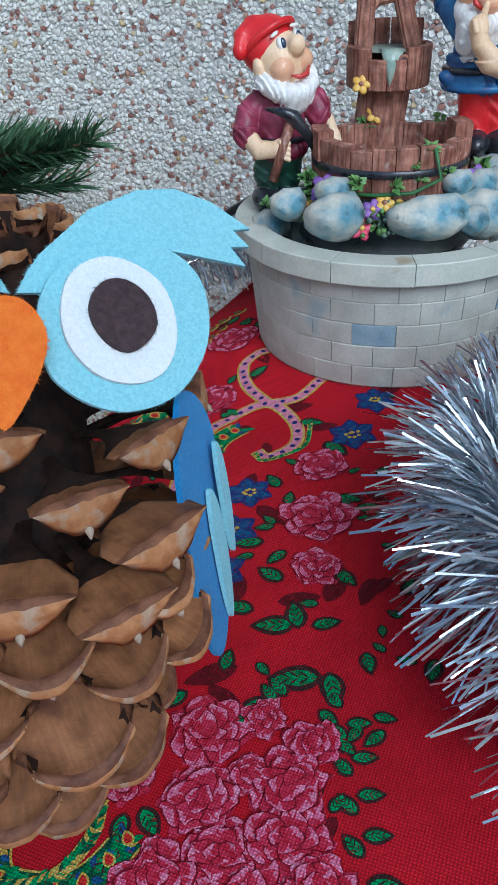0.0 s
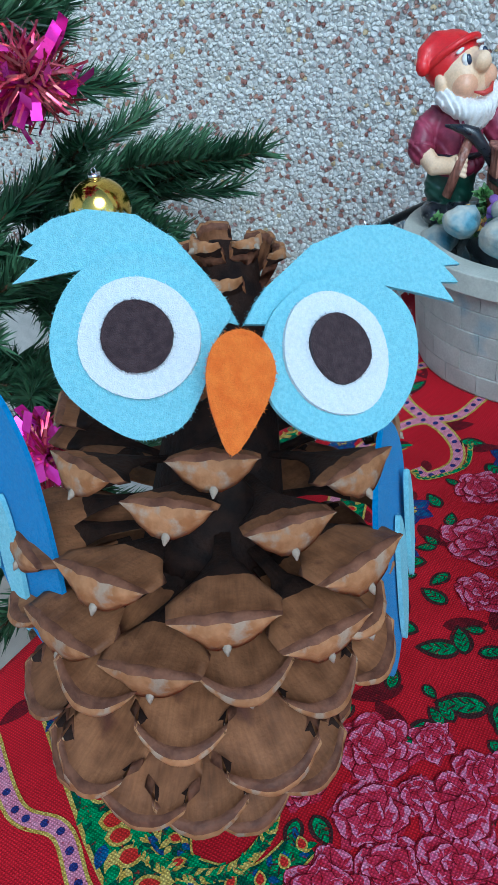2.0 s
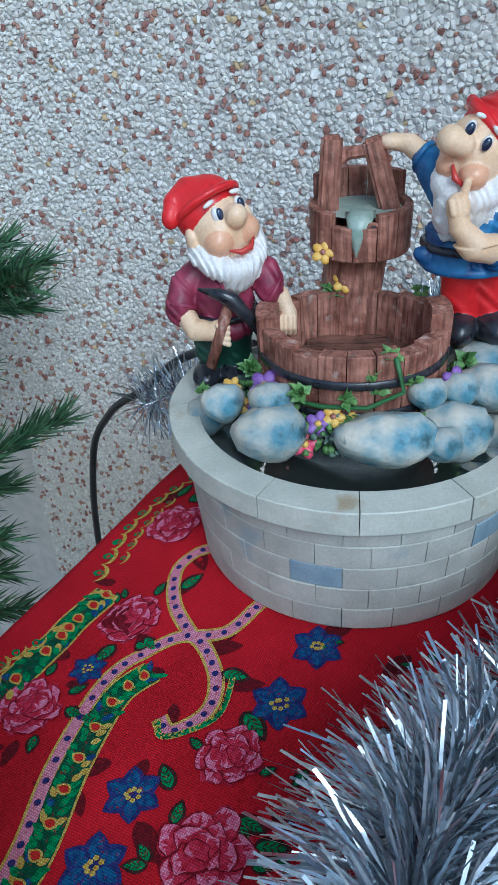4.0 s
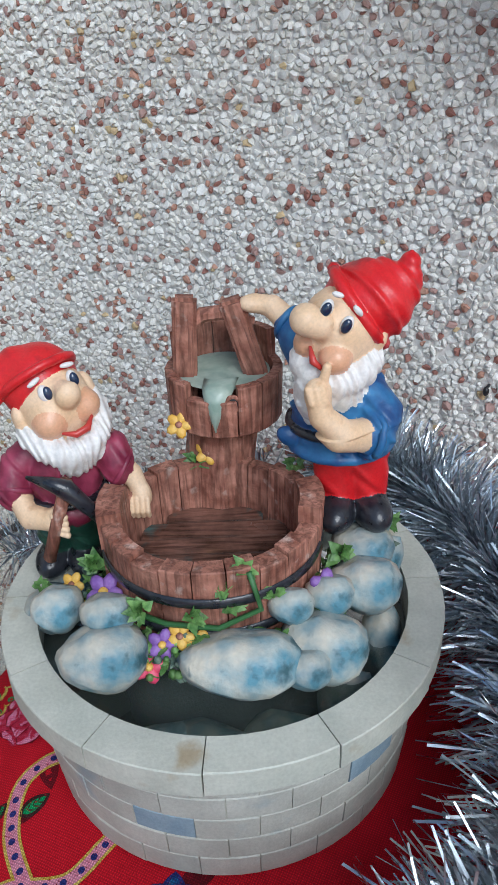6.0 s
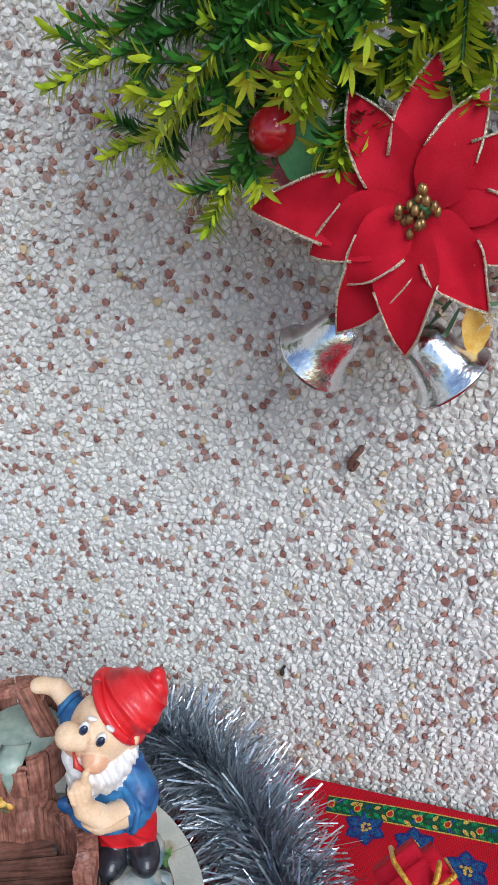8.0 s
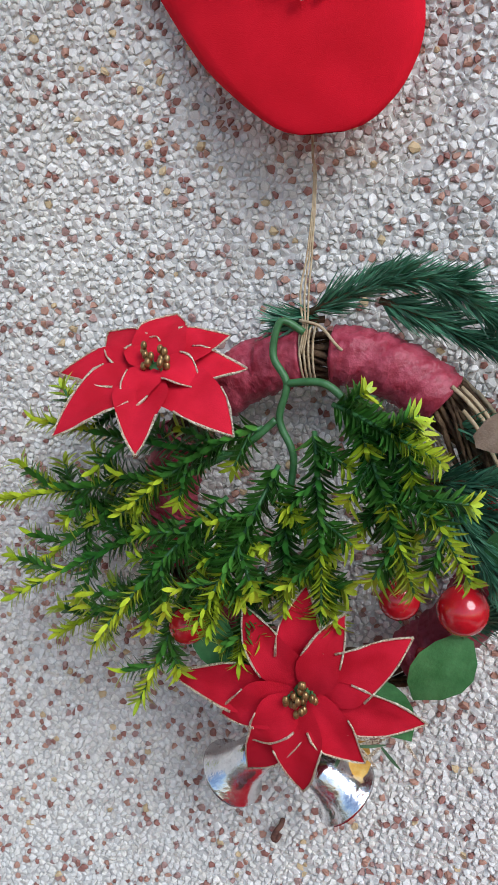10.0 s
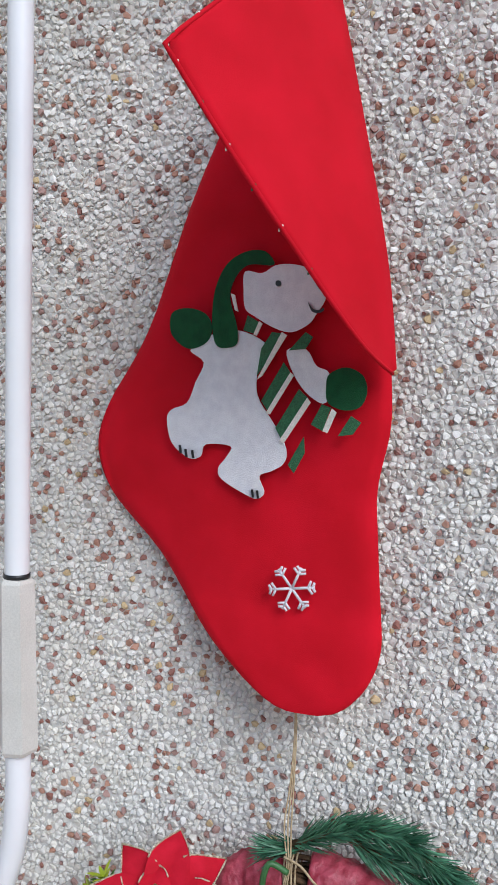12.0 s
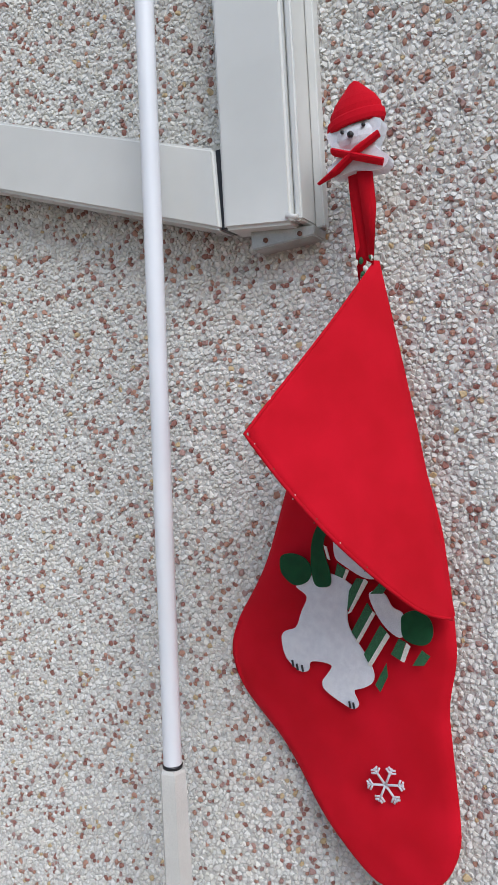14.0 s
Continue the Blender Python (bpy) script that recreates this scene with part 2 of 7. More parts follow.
M["bark"] = surface("twig_bark", (0.05, 0.028, 0.016), (0.16, 0.1, 0.055), 180, 0.8, 0.6, spread=0.3, island=True)
M["raffia"] = surface("raffia_twine", (0.38, 0.28, 0.16), (0.52, 0.42, 0.27), 220, 0.8, 0.4)
M["ribbon"] = surface("wine_paper_ribbon", (0.28, 0.02, 0.04), (0.43, 0.065, 0.1), 170, 0.5, 0.9, 260)
M["poinsettia"] = surface("red_fabric_petal", (0.47, 0.004, 0.018), (0.57, 0.009, 0.03), 60, 0.8, 0.2, 1500, spread=0.1)
M["glitter"] = surface("gold_glitter", (0.6, 0.5, 0.32), (0.9, 0.84, 0.68), 900, 0.3, 0.9, 1800, metal=0.7)
M["bead"] = surface("gold_bead", (0.22, 0.13, 0.05), (0.4, 0.25, 0.1), 200, 0.3, 0.2, metal=0.7)
M["berry"] = surface("red_berry", (0.42, 0.006, 0.012), (0.52, 0.012, 0.02), 60, 0.14, 0.02, coat=0.6)
M["silver"] = surface("silver_bell", (0.72, 0.73, 0.75), (0.86, 0.86, 0.86), 300, 0.2, 0.3, 420, metal=1.0)
M["leaf"] = surface("green_fabric_leaf", (0.035, 0.15, 0.04), (0.07, 0.22, 0.07), 90, 0.55, 0.3, 500)
M["dry"] = surface("dry_leaf", (0.2, 0.13, 0.09), (0.34, 0.25, 0.18), 90, 0.7, 0.4)
M["gold_cord"] = surface("gold_cord", (0.6, 0.3, 0.03), (0.85, 0.5, 0.08), 900, 0.35, 0.6, 1500, metal=0.6)
M["gold"] = surface("gold_bauble", (0.75, 0.5, 0.08), (0.8, 0.56, 0.12), 40, 0.12, 0.0, metal=1.0)
M["magenta"] = surface("magenta_foil", (0.75, 0.02, 0.4), (0.85, 0.06, 0.5), 60, 0.22, 0.05, metal=0.6, spread=0.3, island=True)
M["crimson"] = surface("crimson_foil", (0.5, 0.015, 0.08), (0.65, 0.2, 0.2), 60, 0.25, 0.05, metal=0.7, spread=0.4, island=True)
M["stocking"] = surface("red_stocking_felt", (0.53, 0.002, 0.012), (0.61, 0.004, 0.018), 26, 0.95, 0.25, 2200)
M["applique"] = surface("white_applique_felt", (0.72, 0.73, 0.77), (0.8, 0.81, 0.84), 150, 0.95, 0.5, 1600, sheen=0.1)
M["felt_green"] = surface("green_applique_felt", (0.006, 0.065, 0.022), (0.01, 0.09, 0.03), 150, 0.95, 0.5, 1600, sheen=0.2)
M["glitter_green"] = surface("green_glitter_braid", (0.008, 0.08, 0.026), (0.03, 0.17, 0.065), 900, 0.5, 0.8, 1500)
M["braid_white"] = surface("white_braid", (0.72, 0.7, 0.62), (0.82, 0.8, 0.74), 500, 0.8, 0.6)
M["thread"] = surface("white_thread", (0.76, 0.76, 0.8), (0.84, 0.84, 0.88), 700, 0.8, 0.8, 1800)
M["black"] = surface("black_plastic", (0.008, 0.008, 0.01), (0.018, 0.018, 0.02), 200, 0.35, 0.1)
M["white_metal"] = surface("white_enamel", (0.66, 0.66, 0.62), (0.72, 0.72, 0.68), 12, 0.35, 0.0, 4, coat=0.2, stain=((0.6, 0.59, 0.55), 12, 0.7))
M["white_plastic"] = surface("white_plastic", (0.82, 0.84, 0.86), (0.86, 0.88, 0.9), 14, 0.4, 0.0, 5)
M["grip"] = surface("grip_plastic", (0.62, 0.61, 0.56), (0.68, 0.67, 0.62), 30, 0.45, 0.05)
M["zinc"] = surface("zinc_bracket", (0.4, 0.39, 0.36), (0.5, 0.49, 0.46), 60, 0.45, 0.1, metal=0.6)
M["rust"] = surface("rusty_hook", (0.1, 0.05, 0.04), (0.2, 0.1, 0.07), 300, 0.7, 0.4)
water = bpy.data.materials.new("fountain_water")
water.use_nodes = True
wb = water.node_tree.nodes["Principled BSDF"]
wb.inputs["Base Color"].default_value, wb.inputs["Roughness"].default_value = (0.34, 0.41, 0.39, 1), 0.04
wb.inputs["Transmission Weight"].default_value, wb.inputs["IOR"].default_value = 0.92, 1.33
M["water"] = water


# ---- helpers of the scene ----
def link(name, data_bm, materials, parent=None, label="", smooth=True):
    me = bpy.data.meshes.new(name)
    data_bm.to_mesh(me)
    data_bm.free()
    for m in materials if isinstance(materials, (list, tuple)) else [materials]:
        me.materials.append(M[m])
    if smooth:
        me.polygons.foreach_set("use_smooth", [True] * len(me.polygons))
    ob = new(name, me)
    ob.parent = parent
    if label:
        ob["label"] = label
    return ob


def part(name, bm, material, parent, label="", smooth=True):
    return link(name, bm, material, parent, label, smooth)


def from_arrays(name, verts, faces, materials, parent=None, label="", idx=None, smooth=False):
    me = bpy.data.meshes.new(name)
    me.from_pydata(verts, [], faces)
    for m in materials if isinstance(materials, (list, tuple)) else [materials]:
        me.materials.append(M[m])
    if idx is not None:
        me.polygons.foreach_set("material_index", idx)
    if smooth:
        me.polygons.foreach_set("use_smooth", [True] * len(me.polygons))
    ob = new(name, me)
    ob.parent = parent
    if label:
        ob["label"] = label
    return ob


def thing(name, m, label, category, group="", kind=""):
    ob = new(name)
    ob.matrix_basis = m
    ob.empty_display_size = 0.02
    return tagged(ob, label, category, group, kind)


def blob(bm, c, r, m=0, rot=(0, 0, 0), u=14, v=9, rough=0.0):
    """An ellipsoid, with rough: uneven."""
    e = Euler([radians(a) for a in rot]).to_matrix()
    grid = []
    for j in range(v + 1):
        row = []
        for i in range(u):
            a, b = 2 * math.pi * i / u, math.pi * j / v
            p = Vector((math.sin(b) * math.cos(a), math.sin(b) * math.sin(a), math.cos(b)))
            k = 1 + rough * noise.noise(p * 1.7 + Vector(c) * 300)
            row.append(Vector(c) + e @ Vector((p.x * r[0] * k, p.y * r[1] * k, p.z * r[2] * k)))
            if j in (0, v):
                break
        grid.append([bm.verts.new(q) for q in row])
    for j in range(v):
        a, b = grid[j], grid[j + 1]
        for i in range(u):
            k = (i + 1) % u
            f = [a[0], b[i], b[k]] if len(a) == 1 else [a[i], b[0], a[k]] if len(b) == 1 else [a[i], b[i], b[k], a[k]]
            bm.faces.new(f).material_index = m
    return bm


def tube(bm, pts, radii, n=8, m=0, cap=True, flat=1.0):
    """A round bar along points; radii one number or one for each point."""
    pts = [Vector(p) for p in pts]
    if not hasattr(radii, "__len__"):
        radii = [radii] * len(pts)
    up, rings = Vector((0.31, 0.2, 0.93)), []
    for i, p in enumerate(pts):
        d = (pts[min(i + 1, len(pts) - 1)] - pts[max(i - 1, 0)]).normalized()
        s = d.cross(up)
        if s.length < 1e-3:
            s = d.cross(Vector((1, 0, 0)))
        s.normalize()
        up = s.cross(d)
        rings.append([bm.verts.new(p + radii[i] * (math.cos(2 * math.pi * k / n) * s + flat * math.sin(2 * math.pi * k / n) * up)) for k in range(n)])
    for a, b in zip(rings, rings[1:]):
        for k in range(n):
            bm.faces.new([a[k], a[(k + 1) % n], b[(k + 1) % n], b[k]]).material_index = m
    if cap:
        bm.faces.new(rings[0][::-1]).material_index = m
        bm.faces.new(rings[-1]).material_index = m
    return bm


def lathe(bm, profile, n=48, m=0, a0=0.0, a1=2 * math.pi):
    full = abs(a1 - a0 - 2 * math.pi) < 1e-6
    cols = n if full else n + 1
    rings = [[bm.verts.new((r * math.cos(a0 + (a1 - a0) * k / n), r * math.sin(a0 + (a1 - a0) * k / n), z)) for k in range(cols)] for r, z in profile]
    for a, b in zip(rings, rings[1:]):
        for k in range(n):
            j = (k + 1) % cols
            bm.faces.new([a[k], a[j], b[j], b[k]]).material_index = m
    return bm


def box(bm, c, s, m=0, rot=None, bev=0.0):
    geo = bmesh.ops.create_cube(bm, size=1)
    mat = Matrix.Translation(c) @ (rot.to_4x4() if rot else Matrix()) @ Matrix.Diagonal((*s, 1))
    bmesh.ops.transform(bm, matrix=mat, verts=geo["verts"])
    faces = {f for v in geo["verts"] for f in v.link_faces}
    for f in faces:
        f.material_index = m
    if bev:
        bmesh.ops.bevel(bm, geom=list({e for f in faces for e in f.edges}), offset=bev, segments=2, affect="EDGES")
    return bm


def smooth_line(pts, n=6, closed=True):
    """Points on a smooth curve through pts."""
    out, k = [], len(pts)
    P = [Vector((*p, 0)) if len(p) == 2 else Vector(p) for p in pts]
    for i in range(k if closed else k - 1):
        p0, p1, p2, p3 = (P[(i + j) % k] if closed else P[min(max(i + j, 0), k - 1)] for j in (-1, 0, 1, 2))
        for s in range(n):
            t = s / n
            out.append(0.5 * (2 * p1 + (p2 - p0) * t + (2 * p0 - 5 * p1 + 4 * p2 - p3) * t * t + (3 * p1 - p0 - 3 * p2 + p3) * t ** 3))
    if not closed:
        out.append(P[-1])
    return out


def slab(bm, outline, thick, place=lambda x, y, z: (x, y, z), m=0, fuzz=0, seed=1, fuzz_len=0.0012):
    """A soft-edged sheet cut to an outline; fuzz: loose fibres along its edge."""
    k = len(outline)
    cx, cy = sum(p[0] for p in outline) / k, sum(p[1] for p in outline) / k
    rings = []
    for inset, z in ((0, -thick / 2), (0, 0), (0, thick / 2)):
        ring = []
        for p in outline:
            d = math.hypot(p[0] - cx, p[1] - cy) or 1
            q = 1 - inset / d
            ring.append(bm.verts.new(place(cx + (p[0] - cx) * q, cy + (p[1] - cy) * q, z)))
        rings.append(ring)
    for a, b in zip(rings, rings[1:]):
        for i in range(k):
            bm.faces.new([a[i], a[(i + 1) % k], b[(i + 1) % k], b[i]]).material_index = m
    caps = [bm.faces.new(rings[-1]), bm.faces.new(rings[0][::-1])]
    for f in caps:
        f.material_index = m
        f.normal_update()
    bmesh.ops.triangulate(bm, faces=caps, ngon_method="EAR_CLIP")
    rng = random.Random(seed)
    for _ in range(fuzz):
        i = rng.randrange(k)
        p, q, t = outline[i], outline[(i + 1) % k], rng.random()
        x, y = p[0] + (q[0] - p[0]) * t, p[1] + (q[1] - p[1]) * t
        d = math.hypot(x - cx, y - cy) or 1
        ang = math.atan2(y - cy, x - cx) + rng.uniform(-1, 1)
        ln, z = rng.uniform(0.3, 1) * fuzz_len, rng.uniform(-0.4, 0.5) * thick
        vs = [bm.verts.new(place(x, y, z)), bm.verts.new(place(x + 0.00012, y + 0.00012, z)), bm.verts.new(place(x + ln * math.cos(ang), y + ln * math.sin(ang), z + rng.uniform(-0.4, 0.4) * ln))]
        bm.faces.new(vs).material_index = m
    return bm


# ---- the large structure ----
WALL_Y = 0.702


def build_wall():
    bm = bmesh.new()
    box(bm, (0.0, WALL_Y + 0.1, 0.9), (4.4, 0.2, 3.6))
    wall = link("wall_back", bm, "mortar", smooth=False)
    tagged(wall, "pebble-dashed terrace wall of white and brick-red marble chips", "wall", kind="structure")
    rng = np.random.default_rng(5)
    pitch = 0.0049
    xs, zs = np.arange(-1.14, 0.34, pitch), np.arange(-0.42, 1.58, pitch * 0.866)
    gx, gz = np.meshgrid(xs, zs)
    gx = gx + (np.arange(len(zs)) % 2)[:, None] * pitch / 2
    gx, gz = gx + rng.uniform(-0.4, 0.4, gx.shape) * pitch, gz + rng.uniform(-0.4, 0.4, gz.shape) * pitch
    weight = rng.choice([0.6, 0.85, 1.1, 1.5], gx.shape, p=[0.25, 0.3, 0.3, 0.15])
    sides = 7
    ang = 2 * np.pi * (np.arange(sides) + rng.uniform(-0.3, 0.3, (*gx.shape, sides))) / sides
    reach = np.full(ang.shape, 0.0055)
    for dj in range(-2, 3):
        for di in range(-2, 3):
            if di or dj:
                ox, oz, ow = (np.roll(v, (dj, di), (0, 1)) for v in (gx, gz, weight))
                dx, dz = ox - gx, oz - gz
                dist = np.hypot(dx, dz) + 1e-9
                near = dist * weight / (weight + ow)
                cosine = (dx[..., None] * np.cos(ang) + dz[..., None] * np.sin(ang)) / dist[..., None]
                reach = np.minimum(reach, np.where((cosine > 0.05) & (dist[..., None] < 0.025), near[..., None] / np.maximum(cosine, 0.05), 1))
    # left out: what the table hides, and the upper wall far behind the tree
    bare = (gx > -0.24) & (gz < -0.03) | (gx < -0.52) & (gz > 0.42) | (gx < -0.62) & (gz < -0.2)
    gx, gz, ang, reach = gx[~bare], gz[~bare], ang[~bare], reach[~bare]
    count = gx.size
    rad = np.maximum(reach - 0.00004, 0.0005)
    high = rng.uniform(0.0009, 0.0031, count)
    tilt_u, tilt_v = rng.uniform(-0.45, 0.45, (2, count))
    uneven = rng.uniform(0.45, 1.0, (count, sides))
    shrink = rng.uniform(0.66, 0.9, (count, sides))
    u, v = rad * np.cos(ang), rad * np.sin(ang)

    def ring(k, lift):
        y = WALL_Y - lift * high[:, None] - (tilt_u[:, None] * u + tilt_v[:, None] * v) * k * (np.max(lift) > 0)
        return np.stack([gx[:, None] + u * k, y, gz[:, None] + v * k], -1)

    off_u, off_v = rng.uniform(-0.0006, 0.0006, (2, count))
    apex = np.stack([gx + off_u, WALL_Y - high * 0.98, gz + off_v], -1)[:, None, :]
    pts = np.concatenate([ring(1.0, -0.3), ring(shrink, uneven), apex], 1)
    own = (np.abs(gx - 0.16) < 0.032) & (np.abs(gz - 0.8) < 0.075)
    own_ids = np.nonzero(own)[0][:300]
    keep = np.ones(count, bool)
    keep[own_ids] = False
    quads = [(i, sides + i, sides + (i + 1) % sides, (i + 1) % sides) for i in range(sides)]
    tops = [(2 * sides, sides + (k + 1) % sides, sides + k) for k in range(sides)]
    tris = np.array([t for a, b, c, d in quads for t in ((a, b, c), (a, c, d))] + tops)
    flat = pts[keep].reshape(-1, 3)
    faces = (tris[None] + (np.arange(keep.sum()) * (2 * sides + 1))[:, None, None]).reshape(-1, 3)
    me = bpy.data.meshes.new("pebble_dash")
    me.vertices.add(len(flat))
    me.vertices.foreach_set("co", flat.ravel())
    me.loops.add(faces.size)
    me.loops.foreach_set("vertex_index", faces.ravel())
    me.polygons.add(len(faces))
    me.polygons.foreach_set("loop_start", np.arange(len(faces)) * 3)
    me.update(calc_edges=True)
    me.validate()
    me.polygons.foreach_set("use_smooth", [False] * len(me.polygons))
    me.materials.append(M["chips"])
    dash = new("pebble_dash", me)
    dash.parent = wall
    tagged(dash, "white and brick-red marble chips set in mortar", kind="stuff")
    for i in own_ids:
        c = pts[i].mean(0)
        ob = from_arrays("pebble", (pts[i] - c).tolist(), tris.tolist(), "chip", wall)
        ob.location = c
    return wall


def cloth_height(x, y):
    """The cloth slopes up gently and lies flat where the fountain stands."""
    d = math.hypot(x + 0.118, y - 0.478)
    w = min(max((d - 0.09) / 0.05, 0), 1)
    z = 0.085 * (x + 0.085) * w + 0.003 * (1 - w)
    return z + 0.0012 * noise.noise(Vector((x * 14, y * 14, 0.3))) * w


EDGE_X0, EDGE_X1, EDGE_Y0, EDGE_Y1 = -0.255, 0.5, -0.35, 0.69


def build_table():
    bm = bmesh.new()
    box(bm, (0.12, 0.16, -0.055), (0.72, 0.98, 0.03), bev=0.003)
    table = thing("table", pose(0, 0, 0), "small wooden table covered by a red shawl", "table")
    part("tabletop", bm, "wood", table)
    for x in (-0.2, 0.44):
        for y in (-0.28, 0.6):
            b = bmesh.new()
            tube(b, [(x, y, -0.75), (x, y, -0.07)], [0.018, 0.022], 10)
            part("leg", b, "wood", table)
    bm = bmesh.new()
    nx, ny = 240, 320
    rows = []
    for j in range(ny + 1):
        row = []
        for i in range(nx + 1):
            x, y = EDGE_X0 - 0.05 + (EDGE_X1 - EDGE_X0 + 0.1) * i / nx, EDGE_Y0 - 0.05 + (EDGE_Y1 - EDGE_Y0 + 0.052) * j / ny
            over = max(EDGE_X0 - x, x - EDGE_X1, EDGE_Y0 - y, 0)
            z = cloth_height(min(max(x, EDGE_X0), EDGE_X1), max(y, EDGE_Y0))
            if over > 0:
                wave = 0.006 * math.sin(y * 40) if x < EDGE_X0 or x > EDGE_X1 else 0.006 * math.sin(x * 40)
                z -= over * 2.6
                x = min(max(x, EDGE_X0 - over * 0.25 + wave * over * 8), EDGE_X1 + over * 0.25)
                y = max(y, EDGE_Y0 - over * 0.25)
            row.append(bm.verts.new((x, y, z)))
        rows.append(row)
    for a, b in zip(rows, rows[1:]):
        for i in range(nx):
            bm.faces.new([a[i], a[i + 1], b[i + 1], b[i]])
    cloth = link("tablecloth", bm, "cloth")
    return tagged(cloth, "red floral printed shawl spread as a tablecloth over the table", "tablecloth")


def build_sky_block():
    # unseen wall added on the left to hold back sky light
    bm = bmesh.new()
    box(bm, (-1.25, -0.15, 0.9), (0.2, 1.7, 3.6))
    tagged(link("wall_side", bm, "mortar", smooth=False), "plain rough plastered wall out of view, added to block sky light from the left", "wall", kind="structure")


def build_floor():
    bm = bmesh.new()
    box(bm, (0, -1.2, -0.775), (4.4, 4.0, 0.05))
    tagged(link("floor", bm, "tile", smooth=False), "beige tiled terrace floor", "floor", kind="structure")


wall_back = build_wall()
build_sky_block()
build_floor()
tablecloth = build_table()


# ---- the print on the cloth ----
def print_patch(bm, outline, m=0, lift=0.0003):
    vs = [bm.verts.new((p[0], p[1], cloth_height(p[0], p[1]) + lift)) for p in outline]
    f = bm.faces.new(vs)
    f.material_index = m
    f.normal_update()
    bmesh.ops.triangulate(bm, faces=[f], ngon_method="EAR_CLIP")


flat_patch = print_patch


def petal_outline(cx, cy, ang, ln, wd, n=10, curl=0.0):
    out = []
    for i in range(n * 2):
        t = i / n if i < n else 2 - i / n
        s = 1 if i < n else -1
        w = wd * math.sin(math.pi * min(t, 1) ** 0.8) ** 0.8 * s * 0.5
        x, y = ln * t, w + curl * ln * t * t
        out.append((cx + x * math.cos(ang) - y * math.sin(ang), cy + x * math.sin(ang) + y * math.cos(ang)))
    return out


def arc_outline(cx, cy, r0, r1, a0, a1, n=8):
    """A crescent that tapers to its ends."""
    out = [(cx + r1 * math.cos(a0 + (a1 - a0) * i / n), cy + r1 * math.sin(a0 + (a1 - a0) * i / n)) for i in range(n + 1)]
    for i in range(n - 1, 0, -1):
        a = a0 + (a1 - a0) * i / n
        r = r1 - (r1 - r0) * math.sin(math.pi * i / n)
        out.append((cx + r * math.cos(a), cy + r * math.sin(a)))
    return out


def rose_print(cx, cy, r, seed):
    rng = random.Random(seed)

    def print_patch(bm, outline, m, lift):
        """A blot with uneven edges, as inked on the weave."""
        def shift(p, k):
            return noise.noise(Vector((p[0] * 110, p[1] * 110, seed + k))) * 0.0035 + noise.noise(Vector((p[0] * 420, p[1] * 420, k))) * 0.0012
        flat_patch(bm, [(p[0] + shift(p, 0), p[1] + shift(p, 7)) for p in outline], m, lift)

    bm = bmesh.new()
    lobes = 7
    wob = [rng.uniform(0.85, 1.1) for _ in range(lobes)]
    print_patch(bm, [(cx + r * 1.02 * (1 + 0.1 * math.sin(lobes * a + seed)) * math.cos(a), cy + r * 1.02 * (1 + 0.1 * math.sin(lobes * a + seed)) * math.sin(a)) for a in (2 * math.pi * i / 40 for i in range(40))], 1, 0.0003)
    lift = 0.0004
    for ring, (rr, size, n) in enumerate(((0.66, 0.46, 7), (0.4, 0.4, 5), (0.16, 0.3, 3))):
        turn = rng.uniform(0, 6)
        for i in range(n):
            a = turn + 2 * math.pi * i / n
            px, py = cx + r * rr * math.cos(a), cy + r * rr * math.sin(a)
            s = r * size * rng.uniform(0.85, 1.15)
            lift += 0.00002
            print_patch(bm, [(px + s * 1.0 * math.cos(b), py + s * 0.9 * math.sin(b)) for b in (2 * math.pi * k / 14 for k in range(14))], 0, lift)
            lift += 0.00002
            print_patch(bm, [(px + s * 0.92 * math.cos(b), py + s * 0.82 * math.sin(b)) for b in (2 * math.pi * k / 14 for k in range(14))], 1, lift)
            lift += 0.00002
            print_patch(bm, arc_outline(px, py, s * 0.42, s * 0.86, a - 1.15, a + 1.15), 2, lift)
            for k in range(3):
                b = a + rng.uniform(-0.8, 0.8)
                lift += 0.00001
                print_patch(bm, petal_outline(px + s * 0.1 * math.cos(b), py + s * 0.1 * math.sin(b), b, s * 0.7, s * 0.16, 5), 2 if k == 0 else 1, lift)
    return part("rose_print", bm, ["rose_dark", "rose_mid", "rose_light"], tablecloth, smooth=False)


def leaf_print(cx, cy, ang, ln, seed=0):
    bm = bmesh.new()
    wd = ln * 0.55
    print_patch(bm, petal_outline(cx, cy, ang, ln * 1.18, wd * 1.25), 0, 0.0003)
    print_patch(bm, petal_outline(cx + 0.12 * ln * math.cos(ang), cy + 0.12 * ln * math.sin(ang), ang, ln * 0.9, wd * 0.75), 1, 0.00042)
    for k in range(3):
        t = 0.3 + 0.2 * k
        x, y = cx + ln * t * math.cos(ang), cy + ln * t * math.sin(ang)
        for s in (-1, 1):
            print_patch(bm, petal_outline(x, y, ang + s * 0.7, ln * 0.28, ln * 0.05, 4), 0, 0.00048 + 0.00002 * k)
    return part("leaf_print", bm, ["print_dark", "print_green"], tablecloth, smooth=False)


